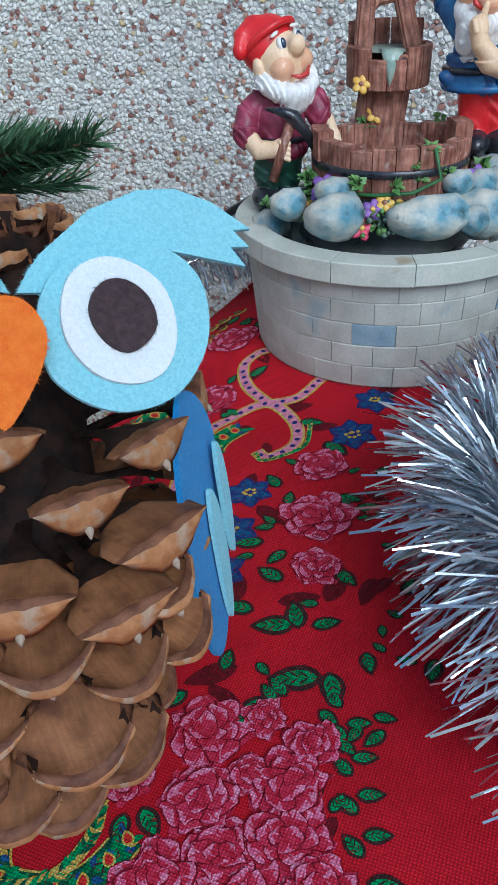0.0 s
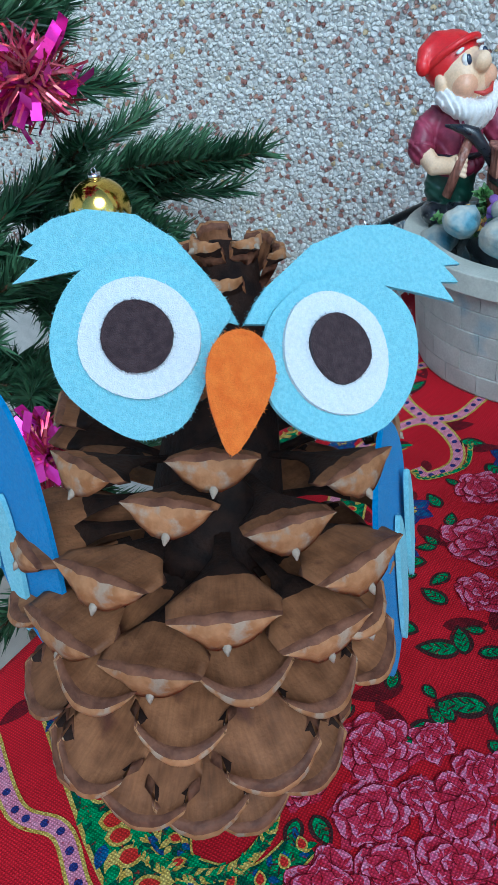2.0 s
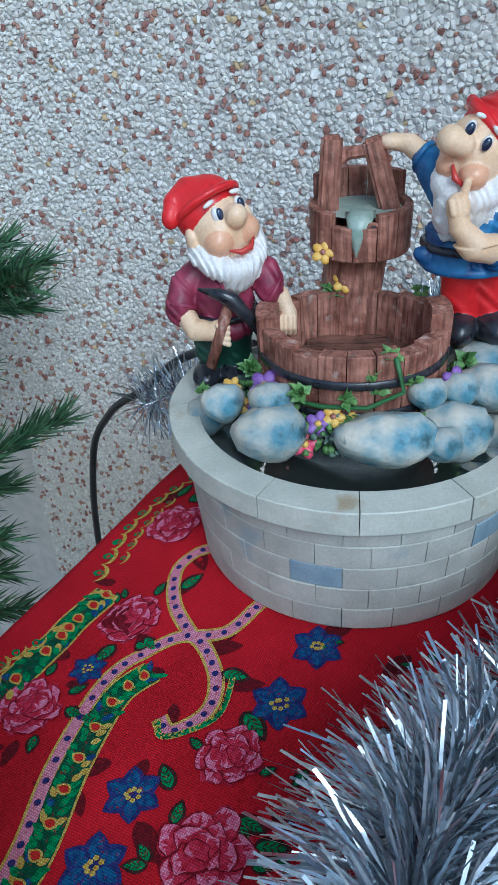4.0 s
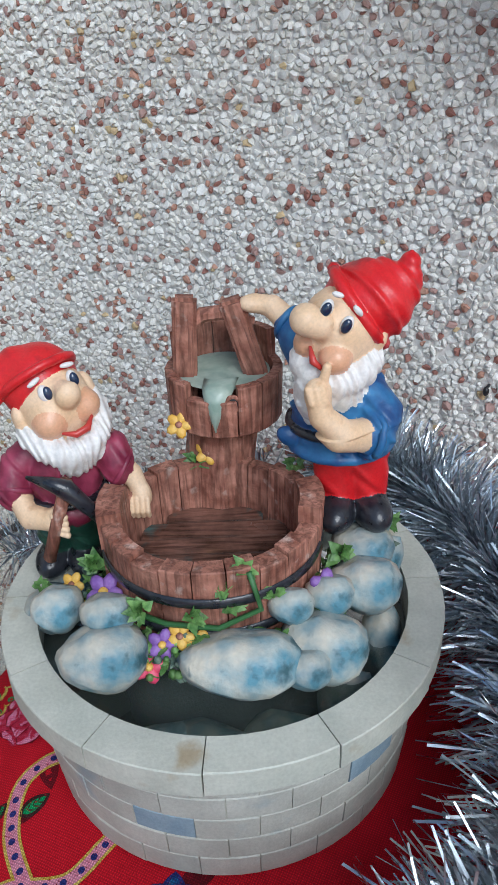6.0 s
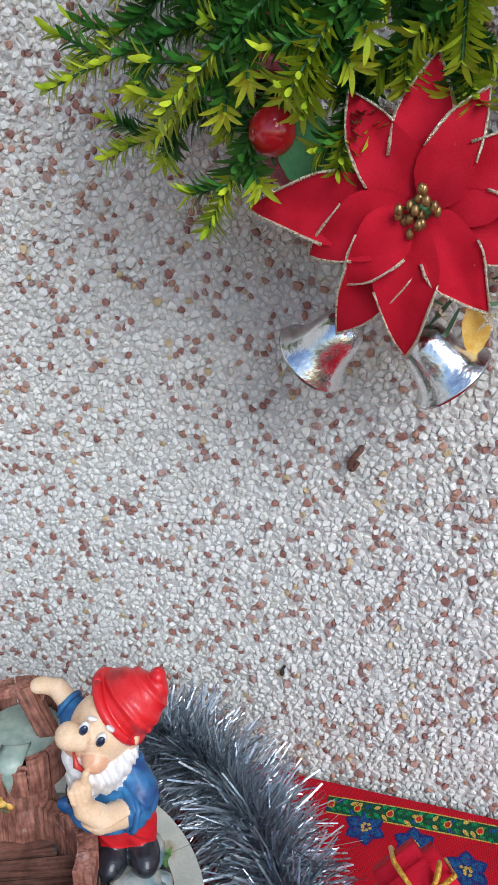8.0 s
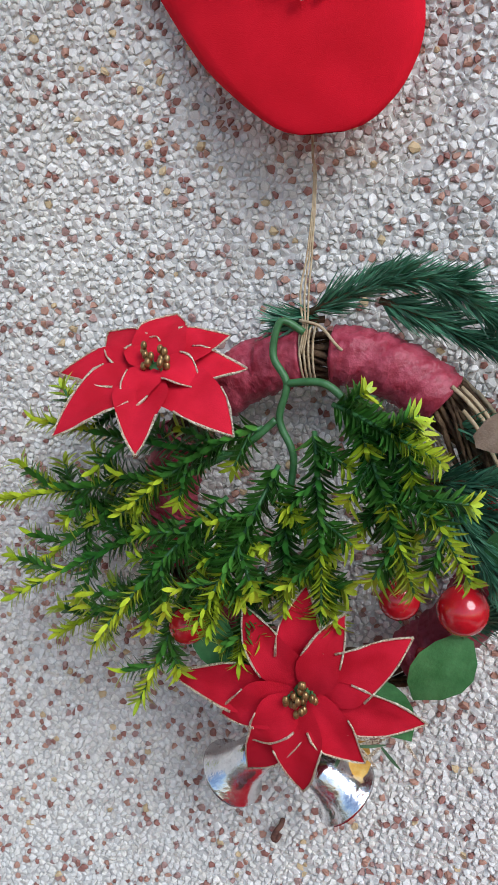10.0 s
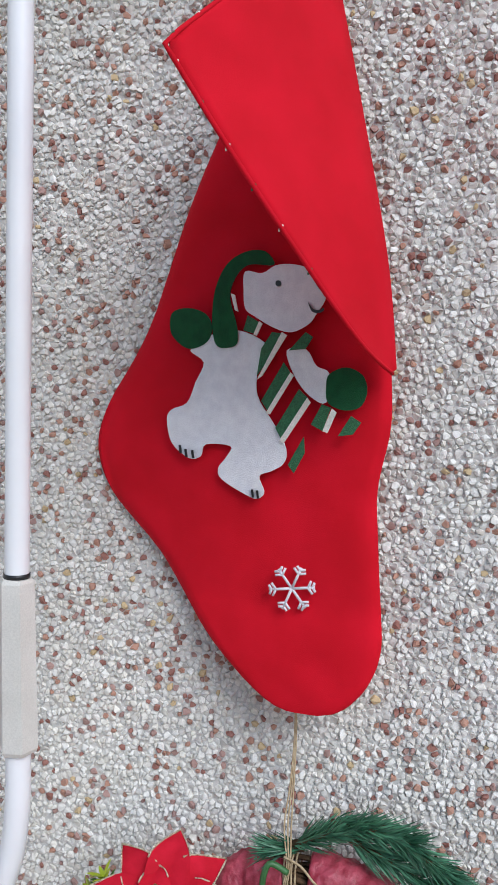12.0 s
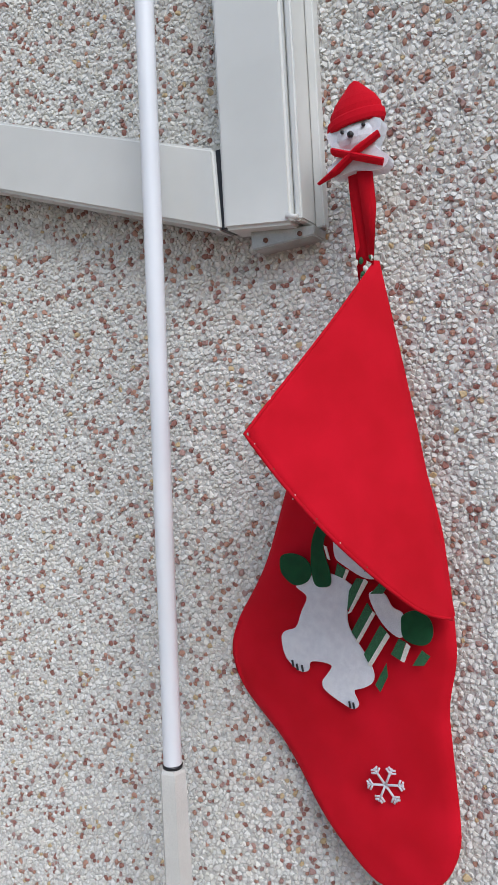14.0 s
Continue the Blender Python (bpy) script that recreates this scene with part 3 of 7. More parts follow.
def bloom_print(cx, cy, r, seed):
    rng = random.Random(seed)
    bm = bmesh.new()
    for i in range(6):
        a = 2 * math.pi * i / 6 + seed
        print_patch(bm, petal_outline(cx, cy, a, r * 1.1, r * 0.85, 6), 0, 0.0003 + 0.00001 * i)
        print_patch(bm, petal_outline(cx + 0.2 * r * math.cos(a), cy + 0.2 * r * math.sin(a), a, r * 0.75, r * 0.45, 6), 1, 0.0004 + 0.00001 * i)
    for i in range(7):
        a, q = 2 * math.pi * i / 7, r * rng.uniform(0.1, 0.3)
        print_patch(bm, [(cx + q * math.cos(a) + r * 0.1 * math.cos(b), cy + q * math.sin(a) + r * 0.1 * math.sin(b)) for b in (0, 1.2, 2.5, 3.8, 5)], 2, 0.0005 + 0.00001 * i)
    return part("blue_flower_print", bm, ["print_navy", "print_blue", "print_gold"], tablecloth, smooth=False)


def band(bm, pts, w, m, lift):
    for i in range(len(pts) - 1):
        a, b = pts[i], pts[i + 1]
        d0 = (pts[i + 1] - pts[max(i - 1, 0)]).normalized()
        d1 = (pts[min(i + 2, len(pts) - 1)] - pts[i]).normalized()
        n0, n1 = Vector((-d0.y, d0.x, 0)) * w / 2, Vector((-d1.y, d1.x, 0)) * w / 2
        print_patch(bm, [a + n0, b + n1, b - n1, a - n0], m, lift)


def scroll_print(points, w, edge=True):
    """A pink band with blue dots and gold edges, along a curve."""
    pts = smooth_line(points, 8, False)
    bm = bmesh.new()
    band(bm, pts, w * 1.5, 2, 0.0003)
    band(bm, pts, w, 0, 0.0004)
    run = 0.0
    for i in range(1, len(pts)):
        run += (pts[i] - pts[i - 1]).length
        if run > w * 1.15:
            run, p = 0.0, pts[i]
            print_patch(bm, [(p.x + w * 0.3 * math.cos(b), p.y + w * 0.3 * math.sin(b)) for b in (2 * math.pi * k / 8 for k in range(8))], 1, 0.0005)
    return part("scroll_print", bm, ["print_pink", "print_navy", "print_gold"], tablecloth, smooth=False)


def garland_print(points, w, seed):
    """A gold-edged band of green leaves, red and blue drops and yellow buds."""
    rng = random.Random(seed)
    pts = smooth_line(points, 10, False)
    bm = bmesh.new()
    band(bm, pts, w * 1.3, 2, 0.0003)
    band(bm, pts, w * 1.12, 4, 0.00036)
    for i, p in enumerate(pts[:-1]):
        d = (pts[i + 1] - p).normalized()
        a = math.atan2(d.y, d.x)
        for s in (-1, 1):
            q = p + Vector((-d.y, d.x, 0)) * s * w * rng.uniform(0.05, 0.3)
            print_patch(bm, petal_outline(q.x, q.y, a + s * rng.uniform(0.4, 1.1), w * rng.uniform(0.4, 0.6), w * 0.26, 5), rng.choice((0, 0, 0, 0, 2, 3)), 0.00042 + 0.00001 * (i % 9))
        if i % 4 == 1:
            for k, (rr, mm) in enumerate(((0.3, 2), (0.2, 5))):
                print_patch(bm, petal_outline(p.x - w * rr * math.cos(a + 1.2), p.y - w * rr * math.sin(a + 1.2), a + 1.2, w * rr * 2.2, w * rr * 1.5, 6), mm, 0.0006 + 0.0001 * k)
    return part("garland_print", bm, ["print_green", "print_dark", "print_gold", "print_blue", "print_deep", "print_red"], tablecloth, smooth=False)


def hoop_print(points, w, seed):
    """A thin green band between gold lines, frayed into small leaves."""
    rng = random.Random(seed)
    pts = smooth_line(points, 8, False)
    bm = bmesh.new()
    band(bm, pts, w, 1, 0.00066)
    band(bm, pts, w * 0.72, 0, 0.0007)
    for i, p in enumerate(pts[:-1]):
        d = (pts[i + 1] - p).normalized()
        a = math.atan2(d.y, d.x)
        for s in (-1, 1):
            print_patch(bm, petal_outline(p.x, p.y, a + s * rng.uniform(0.5, 0.9), w * 0.8, w * 0.3, 4), rng.choice((0, 2, 1)), 0.00072 + 0.00001 * (i % 7))
    return part("hoop_print", bm, ["print_green", "print_gold", "print_deep"], tablecloth, smooth=False)


def scallop_print(points, r, side=1):
    """A row of gold scallops with a blue and a red drop in each."""
    pts = smooth_line(points, 12, False)
    bm, run = bmesh.new(), r
    for i in range(1, len(pts)):
        run += (pts[i] - pts[i - 1]).length
        if run > r * 1.7:
            run, p = 0.0, pts[i]
            d = (pts[i] - pts[i - 1]).normalized()
            a = math.atan2(d.y, d.x) + side * math.pi / 2
            print_patch(bm, arc_outline(p.x, p.y, r * 0.6, r, a - 1.6, a + 1.6), 0, 0.00052)
            print_patch(bm, petal_outline(p.x - r * 0.3 * math.cos(a), p.y - r * 0.3 * math.sin(a), a, r, r * 0.7, 5), 1, 0.00056)
            print_patch(bm, petal_outline(p.x, p.y, a, r * 0.5, r * 0.35, 5), 2, 0.0006)
    return part("scallop_print", bm, ["print_gold", "print_green", "print_red"], tablecloth, smooth=False)


def shade_leaf_print(x, y, ang, ln):
    """A dark maroon leaf behind the flowers."""
    bm = bmesh.new()
    print_patch(bm, petal_outline(x, y, ang, ln, ln * 0.45), 0, 0.00024)
    return part("leaf_print", bm, "print_maroon", tablecloth, smooth=False)


ROSES = ((-0.107, 0.316, 0.014), (-0.095, 0.275, 0.017), (-0.196, 0.367, 0.015), (-0.208, 0.302, 0.015), (-0.212, 0.436, 0.016), (-0.092, 0.148, 0.015), (-0.083, 0.123, 0.014), (-0.074, 0.16, 0.009), (-0.112, 0.125, 0.012),
         (-0.058, 0.138, 0.015), (-0.051, 0.12, 0.014), (-0.085, 0.095, 0.014), (-0.057, 0.1, 0.014), (-0.056, 0.155, 0.01), (-0.071, 0.137, 0.009), (-0.069, 0.109, 0.012), (0.08, 0.6, 0.02), (-0.06, 0.08, 0.015), (-0.036, 0.108, 0.013),
         (-0.035, 0.085, 0.014), (-0.02, 0.33, 0.018), (0.13, 0.57, 0.018), (-0.083, 0.24, 0.011))
for i, (x, y, r) in enumerate(ROSES):
    r *= 0.9 if y < 0.17 else 1.0
    rose_print(x, y, r, i + 2)
for i, (x, y, a, ln) in enumerate(((-0.061, 0.183, 200, 0.018), (-0.06, 0.186, 300, 0.014), (-0.077, 0.168, 240, 0.013), (-0.078, 0.203, 120, 0.014), (-0.08, 0.205, 200, 0.016), (-0.074, 0.206, 30, 0.011), (-0.098, 0.104, 250, 0.014),
                                   (-0.083, 0.104, 320, 0.013), (-0.113, 0.338, 330, 0.016), (-0.094, 0.227, 160, 0.013), (-0.099, 0.207, 180, 0.013), (-0.098, 0.174, 100, 0.01), (-0.121, 0.292, 140, 0.012), (-0.112, 0.25, 200, 0.014),
                                   (-0.133, 0.352, 10, 0.013), (-0.17, 0.31, 200, 0.012), (-0.193, 0.35, 260, 0.013), (-0.18, 0.39, 60, 0.013), (-0.227, 0.46, 80, 0.013), (0.06, 0.62, 140, 0.014), (0.1, 0.585, 300, 0.014), (-0.08, 0.285, 20, 0.013), (-0.075, 0.24, 330, 0.012))):
    leaf_print(x, y, radians(a), ln, i)
for k in range(9):
    leaf_print(-0.05 + 0.0028 * k, 0.172 - 0.0062 * k, radians(20 if k % 2 else 150), 0.0085, k)
for i, (x, y, r) in enumerate(((-0.135, 0.284, 0.012), (-0.131, 0.253, 0.013), (-0.1, 0.348, 0.013), (-0.097, 0.383, 0.012), (-0.125, 0.225, 0.013), (-0.196, 0.331, 0.009), (0.03, 0.66, 0.014), (0.065, 0.655, 0.014), (-0.152, 0.1, 0.012), (0.1, 0.645, 0.014))):
    bloom_print(x, y, r, i)
rng_leaf = random.Random(77)
for k in range(70):
    shade_leaf_print(rng_leaf.uniform(-0.24, -0.03), rng_leaf.uniform(0.1, 0.47), rng_leaf.uniform(0, 6.28), rng_leaf.uniform(0.012, 0.022))
for k in range(34):
    leaf_print(rng_leaf.uniform(-0.125, -0.02), rng_leaf.uniform(0.16, 0.4), rng_leaf.uniform(0, 6.28), rng_leaf.uniform(0.006, 0.011), k)
hoop_print([(-0.158, 0.087), (-0.142, 0.077), (-0.126, 0.078), (-0.114, 0.086), (-0.11, 0.1), (-0.113, 0.111)], 0.005, 1)
hoop_print([(-0.113, 0.05), (-0.115, 0.068), (-0.104, 0.08), (-0.089, 0.083), (-0.077, 0.075), (-0.072, 0.06)], 0.0055, 2)
hoop_print([(-0.146, 0.319), (-0.14, 0.312), (-0.131, 0.318), (-0.122, 0.332), (-0.126, 0.352)], 0.003, 3)
scallop_print([(-0.236, 0.385), (-0.241, 0.401), (-0.246, 0.431), (-0.24, 0.463), (-0.228, 0.487)], 0.0075, -1)
scallop_print([(-0.229, 0.4), (-0.234, 0.43), (-0.229, 0.46)], 0.005, -1)
scallop_print([(-0.226, 0.28), (-0.237, 0.305), (-0.241, 0.32), (-0.234, 0.335)], 0.006, -1)
for x, y, r in ((-0.106, 0.302, 0.017), (-0.092, 0.265, 0.019), (-0.196, 0.367, 0.016), (-0.212, 0.436, 0.018), (-0.062, 0.16, 0.013), (-0.046, 0.112, 0.02), (-0.112, 0.125, 0.015), (0.08, 0.6, 0.02), (-0.02, 0.33, 0.02), (-0.208, 0.302, 0.017)):
    for k in range(5):
        a = rng_leaf.uniform(0, 6.28)
        leaf_print(x + 1.05 * r * math.cos(a), y + 1.05 * r * math.sin(a), a + rng_leaf.uniform(-0.6, 0.6), rng_leaf.uniform(0.007, 0.012), k)
scroll_print([(-0.158, 0.225), (-0.163, 0.248), (-0.176, 0.284), (-0.183, 0.327), (-0.175, 0.351), (-0.157, 0.366), (-0.135, 0.351), (-0.128, 0.332), (-0.137, 0.316), (-0.146, 0.32)], 0.0054)
scroll_print([(-0.157, 0.366), (-0.178, 0.382), (-0.189, 0.404), (-0.179, 0.422), (-0.165, 0.425)], 0.0054)
scroll_print([(-0.157, 0.366), (-0.141, 0.375), (-0.134, 0.397)], 0.0052)
scroll_print([(-0.23, 0.085), (-0.196, 0.067), (-0.175, 0.069), (-0.154, 0.057), (-0.131, 0.05), (-0.118, 0.036)], 0.0054)
garland_print([(-0.151, 0.225), (-0.155, 0.25), (-0.166, 0.285), (-0.172, 0.322), (-0.165, 0.342)], 0.012, 3)
garland_print([(-0.221, 0.38), (-0.224, 0.355), (-0.224, 0.336), (-0.229, 0.285), (-0.235, 0.24)], 0.014, 4)
garland_print([(-0.21, 0.11), (-0.168, 0.085), (-0.15, 0.075), (-0.122, 0.062), (-0.108, 0.05)], 0.018, 5)
garland_print([(-0.142, 0.094), (-0.13, 0.079), (-0.106, 0.086), (-0.098, 0.105)], 0.009, 6)
garland_print([(-0.108, 0.05), (-0.1, 0.078), (-0.084, 0.08), (-0.07, 0.066)], 0.009, 7)
garland_print([(0.0, 0.672), (0.05, 0.676), (0.1, 0.678), (0.16, 0.68)], 0.012, 8)


# ---- the owl made from a pine cone ----
AXIS0, AXIS1 = Vector((-0.152, 0.130, 0.0)), Vector((-0.172, 0.205, 0.17))


def scale_mesh(ln, wd, seed, dark=3, lip=0.011, bow=0.1, stalk=(0.16, 0.2, 0.5, 0.98, 0.97)):
    """One cone scale along x: stalk darkened as gap shade, brown blade, and a thick tan lip that hangs down to a small
    point.
    """
    rng = random.Random(seed)
    bm = bmesh.new()
    nu, nv, nl = 10, 12, 5
    top, bot = [], []
    for i in range(nu + 1):
        t = 0.968 * i / (nu - 1) if i < nu else 1.0
        half = wd * 0.5 * float(np.interp(t, [0, 0.42, 0.62, 0.86, 1], stalk))
        a, b = [], []
        for j in range(nv + 1):
            s = 2 * j / nv - 1
            x = ln * t - bow * wd * s * s * t ** 3 + 0.0008 * noise.noise(Vector((s * 3, seed, t)))
            crease = -0.0011 * t * (math.exp(-((s - 0.22) / 0.07) ** 2) + math.exp(-((s + 0.28) / 0.07) ** 2))
            z = (-0.004 * t * t if lip > 0.009 else 0.003 * t ** 3 - 0.002 * t) + crease + (0.0018 if lip < 0.01 else -0.0026) * s * s * t + 0.0007 * noise.noise(Vector((t * 4, s * 3, seed))) + 0.0006 * (t > 0.99)
            a.append(bm.verts.new((x, s * half, z)))
            b.append(bm.verts.new((x - 0.004 * (t > 0.85), s * half * 0.94, z - (0.0014 + 0.002 * t) * math.sqrt(max(0.05, 1 - s * s)))))
        top.append(a)
        bot.append(b)
    front = [top[nu]]
    for r in range(1, nl + 1):
        k, row = r / nl, []
        for j in range(nv + 1):
            s = 2 * j / nv - 1
            tv = top[nu][j].co
            hang = lip * ((max(0.0, 1 - s * s) ** 0.55 if lip < 0.01 else 1.05 * (1 - s * s) ** 0.9) + 0.03) * (1 + 0.1 * noise.noise(Vector((s * 2, seed + 3, 0))))
            row.append(bm.verts.new((tv.x + (0.0022 if lip > 0.01 else 0.0045) * math.sin(min(1.0, k * 1.3) * 2.2) - 0.003 * k * k, tv.y * (1 - 0.07 * k), tv.z - hang * k + 0.0004 * noise.noise(Vector((s * 5, k * 4, seed))))))
        front.append(row)
    for i in range(nu):
        for j in range(nv):
            # first rows, underside and stalk edges take the painted gap shade
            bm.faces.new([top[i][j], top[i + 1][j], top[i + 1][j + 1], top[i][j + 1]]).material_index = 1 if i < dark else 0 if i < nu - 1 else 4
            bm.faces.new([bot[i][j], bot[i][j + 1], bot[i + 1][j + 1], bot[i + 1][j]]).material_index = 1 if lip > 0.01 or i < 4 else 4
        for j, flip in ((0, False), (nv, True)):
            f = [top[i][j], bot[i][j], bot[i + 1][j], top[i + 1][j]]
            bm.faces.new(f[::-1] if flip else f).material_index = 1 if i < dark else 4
    for r in range(nl):
        for j in range(nv):
            bm.faces.new([front[r][j], front[r + 1][j], front[r + 1][j + 1], front[r][j + 1]]).material_index = 4 if r == 0 else 2
    for j in range(nv):
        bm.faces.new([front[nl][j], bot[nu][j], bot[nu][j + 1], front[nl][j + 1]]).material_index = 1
    bmesh.ops.recalc_face_normals(bm, faces=bm.faces)
    low = front[nl][nv // 2].co
    tube(bm, [low + Vector((-0.0012, 0, 0.0022)), low + Vector((0.0004, 0, 0.0)), low + Vector((0.0007, rng.uniform(-0.0004, 0.0004), -0.002))], [0.0018, 0.0013, 0.0003], 7, 3)
    me = bpy.data.meshes.new("scale")
    bm.to_mesh(me)
    bm.free()
    for k in ("scale", "scale_in", "scale_tip", "umbo", "scale_rim"):
        me.materials.append(M[k])
    me.polygons.foreach_set("use_smooth", [True] * len(me.polygons))
    return me


def build_owl():
    owl = thing("pinecone_owl", pose(-0.0018, -0.0013, -0.001), "pine cone owl with blue felt eyes and wings on red cloth", "ornament")
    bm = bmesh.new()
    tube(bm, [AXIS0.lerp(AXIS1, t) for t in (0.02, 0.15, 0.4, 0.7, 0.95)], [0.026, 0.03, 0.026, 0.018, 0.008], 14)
    # core coloured near-black so the openings look deep in shade
    part("cone_core", bm, "scale_in", owl, "woody core, near-black to stand for shade between the scales")
    low_stalk = (0.4, 0.75, 0.95, 1.0, 0.86)
    meshes = [scale_mesh(*v) for v in ((0.045, 0.034, 0, 1, 0.0072, 0.26, low_stalk), (0.047, 0.036, 1, 1, 0.0078, 0.24, low_stalk), (0.044, 0.033, 2, 1, 0.0072, 0.28, low_stalk),
                                       (0.05, 0.03, 3, 8, 0.0115, 0.03, (0.13, 0.15, 0.35, 0.95, 0.98)), (0.036, 0.018, 4, 3, 0.006, 0.15), (0.054, 0.034, 5, 6, 0.0115, 0.06, (0.14, 0.18, 0.5, 1.0, 0.98)))]

    def radius(h):
        return float(np.interp(h, [-0.05, 0, 0.12, 0.3, 0.5, 0.75, 1], [0.05, 0.057, 0.069, 0.0745, 0.074, 0.058, 0.03]))

    def droop(h):
        return float(np.interp(h, [0, 0.1, 0.25, 0.4, 0.5, 0.62, 0.8, 1], [42, 34, 20, 0, -14, -25, -30, -40]))

    def put(theta, h, me, k=1.0, dr=0.0, rad=None):
        tip = AXIS0.lerp(AXIS1, h) + (radius(h) if rad is None else rad) * Vector((math.cos(theta), math.sin(theta), 0))
        ln = max(v.co.x for v in me.vertices) * k
        ob = new("scale", me)
        ob.parent = owl
        d = radians(droop(h) + dr)
        way = Vector((math.cos(theta) * math.cos(d), math.sin(theta) * math.cos(d), -math.sin(d)))
        side = Vector((-math.sin(theta), math.cos(theta), 0))
        root = tip - way * ln + Vector((0, 0, 0.009))
        ob.matrix_basis = Matrix((way, side, way.cross(side))).transposed().to_4x4()
        ob.matrix_basis = Matrix.Translation(root) @ ob.matrix_basis @ Matrix.Scale(k, 4)

    rng = random.Random(9)
    front = [(-71, .66), (-39, .62), (-17, .66), (-87, .55), (-55, .51), (-29, .44), (-19, .53), (-99, .43), (-72, .42), (-47, .35), (-88, .31), (-24, .27), (-63, .25), (-36, .15),
             (-92, .12), (-14, .38), (-2, .24), (-112, .2), (-56, .06), (-75, .07), (-38, .02), (-108, .05), (-16, .06), (-125, .33), (-118, .52), (-60, .72), (-100, .68)]
    for i, (a, h) in enumerate(front):
        put(radians(a), h, meshes[i % 3] if h < 0.4 else meshes[5] if h < 0.56 else meshes[3], rng.uniform(0.95, 1.05), rng.uniform(-8, 5))
    i = 0
    while i < 62:
        h = 0.02 + 0.8 * i / 62
        a = (i * 137.5) % 360 - 180
        i += 1
        if -130 < a < 8 and h < 0.78:
            continue
        put(radians(a), h, meshes[i % 3] if h < 0.4 else meshes[5] if h < 0.56 else meshes[3], rng.uniform(0.82, 0.94), rng.uniform(-5, 5), radius(h) * 0.88)
    for a, h, k, r in ((-110, 0.93, 0.85, 0.014), (-75, 0.87, 0.95, 0.014), (-20, 0.93, 0.75, 0.012), (20, 0.9, 0.75, 0.018), (75, 0.9, 0.8, 0.018), (150, 0.92, 0.75, 0.017), (-165, 0.9, 0.85, 0.018)):
        put(radians(a), h, meshes[4], k, -24 + rng.uniform(-6, 6), r)

    def plane(centre, normal):
        n = Vector(normal).normalized()
        u = Vector((0, 0, 1)).cross(n).normalized()
        v = n.cross(u)
        c = Vector(centre)
        return lambda lift, bend=0.0: (lambda x, y, z: c + u * x + v * y + n * (z + lift - bend * x * x))

    def ring(cx, cy, rx, ry, seed, n=26, uneven=0.05):
        return [(cx + rx * (1 + uneven * noise.noise(Vector((math.cos(a), math.sin(a), seed)))) * math.cos(a), cy + ry * (1 + uneven * noise.noise(Vector((math.sin(a), math.cos(a), seed + 5)))) * math.sin(a)) for a in (2 * math.pi * i / n for i in range(n))]

    left, right, front_plane = plane((-0.163, 0.133, 0.154), (0.45, -0.77, 0.45)), plane((-0.116, 0.167, 0.143), (0.70, -0.40, 0.60)), plane((-0.134, 0.139, 0.145), (0.59, -0.6, 0.54))
    mm = lambda pts: [(x / 1000, y / 1000) for x, y in pts]  # noqa: E731
    eyes = ((left, mm([(-22, 2), (-20, -9), (-12, -18), (0, -25.5), (9, -25), (16, -21), (22, -10), (26, 2), (30, 9), (24, 18), (13, 24.5), (0, 27), (-12, 22), (-19, 13)]), (4, 2.8, 17.4, 17), (3.7, 3.4, 10.2, 10.1),
             [(31.6, 5.3), (28, 12.5), (23.7, 19.3), (15, 29.9), (4.5, 37), (-9.5, 39.2), (-19.2, 37), (-28, 32.1), (-25, 30.3), (-29, 27.5), (-24, 26), (-32, 19.7), (-17.2, 22), (-4.4, 23.5), (5, 21), (18, 9)]),
            (right, mm([(-21, 4), (-22, -6), (-16, -15.5), (-7, -21.5), (4, -23), (13, -21), (23, -14), (29, -5), (31.5, 6), (28, 15.5), (18, 23), (4, 25.5), (-10, 21), (-18, 13)]), (1.9, 2.6, 16.8, 18.6), (2.8, 3.6, 9.4, 10.5),
             [(-21.2, 18.7), (-16, 23.6), (-10.6, 27.4), (7.9, 35.8), (24.8, 38.1), (36.5, 35.9), (46.8, 29.3), (56.6, 17.9), (50.3, 19.1), (53.6, 12.6), (47.1, 14.3), (49.6, 7.1), (37.8, 13), (25.3, 19), (12, 21), (-8, 15)]))
    for k, (pl, disc, white, pupil, brow) in enumerate(eyes):
        bm = bmesh.new()
        slab(bm, [(p.x, p.y) for p in smooth_line(disc, 5)], 0.0017, pl(0.0), fuzz=380, seed=k)
        face = part("face_disc", bm, "felt_sky", owl, "pale blue felt disc", smooth=False)
        bm = bmesh.new()
        slab(bm, ring(white[0] / 1000, white[1] / 1000, white[2] / 1000, white[3] / 1000, k + 1, 30, 0.06), 0.0016, pl(0.0018), fuzz=160, seed=k + 3)
        part("eye_white", bm, "felt_white", face, "white felt disc", smooth=False)
        bm = bmesh.new()
        slab(bm, ring(pupil[0] / 1000, pupil[1] / 1000, pupil[2] / 1000, pupil[3] / 1000, k + 9, 24, 0.08), 0.0016, pl(0.0035), fuzz=160, seed=k + 6)
        part("pupil", bm, "felt_brown", face, "dark brown felt disc", smooth=False)
        bm = bmesh.new()
        slab(bm, mm(brow), 0.0017, pl(-0.0019), fuzz=420, seed=k + 8)
        part("eyebrow", bm, "felt_sky", owl, "pale blue felt eyebrow cut into three points", smooth=False)
    bm = bmesh.new()
    beak = [(p.x, p.y) for p in smooth_line(mm([(5.1, 14.9), (10, 12.4), (12.8, 6.5), (12.3, 0), (7, -8.8), (-2.5, -18.2), (-5.7, -8), (-6.2, 2), (-4.2, 9.3), (-0.3, 13.8)]), 4)]
    slab(bm, beak, 0.0018, front_plane(0.007), fuzz=200, seed=21)
    part("beak", bm, "felt_orange", owl, "orange felt beak", smooth=False)
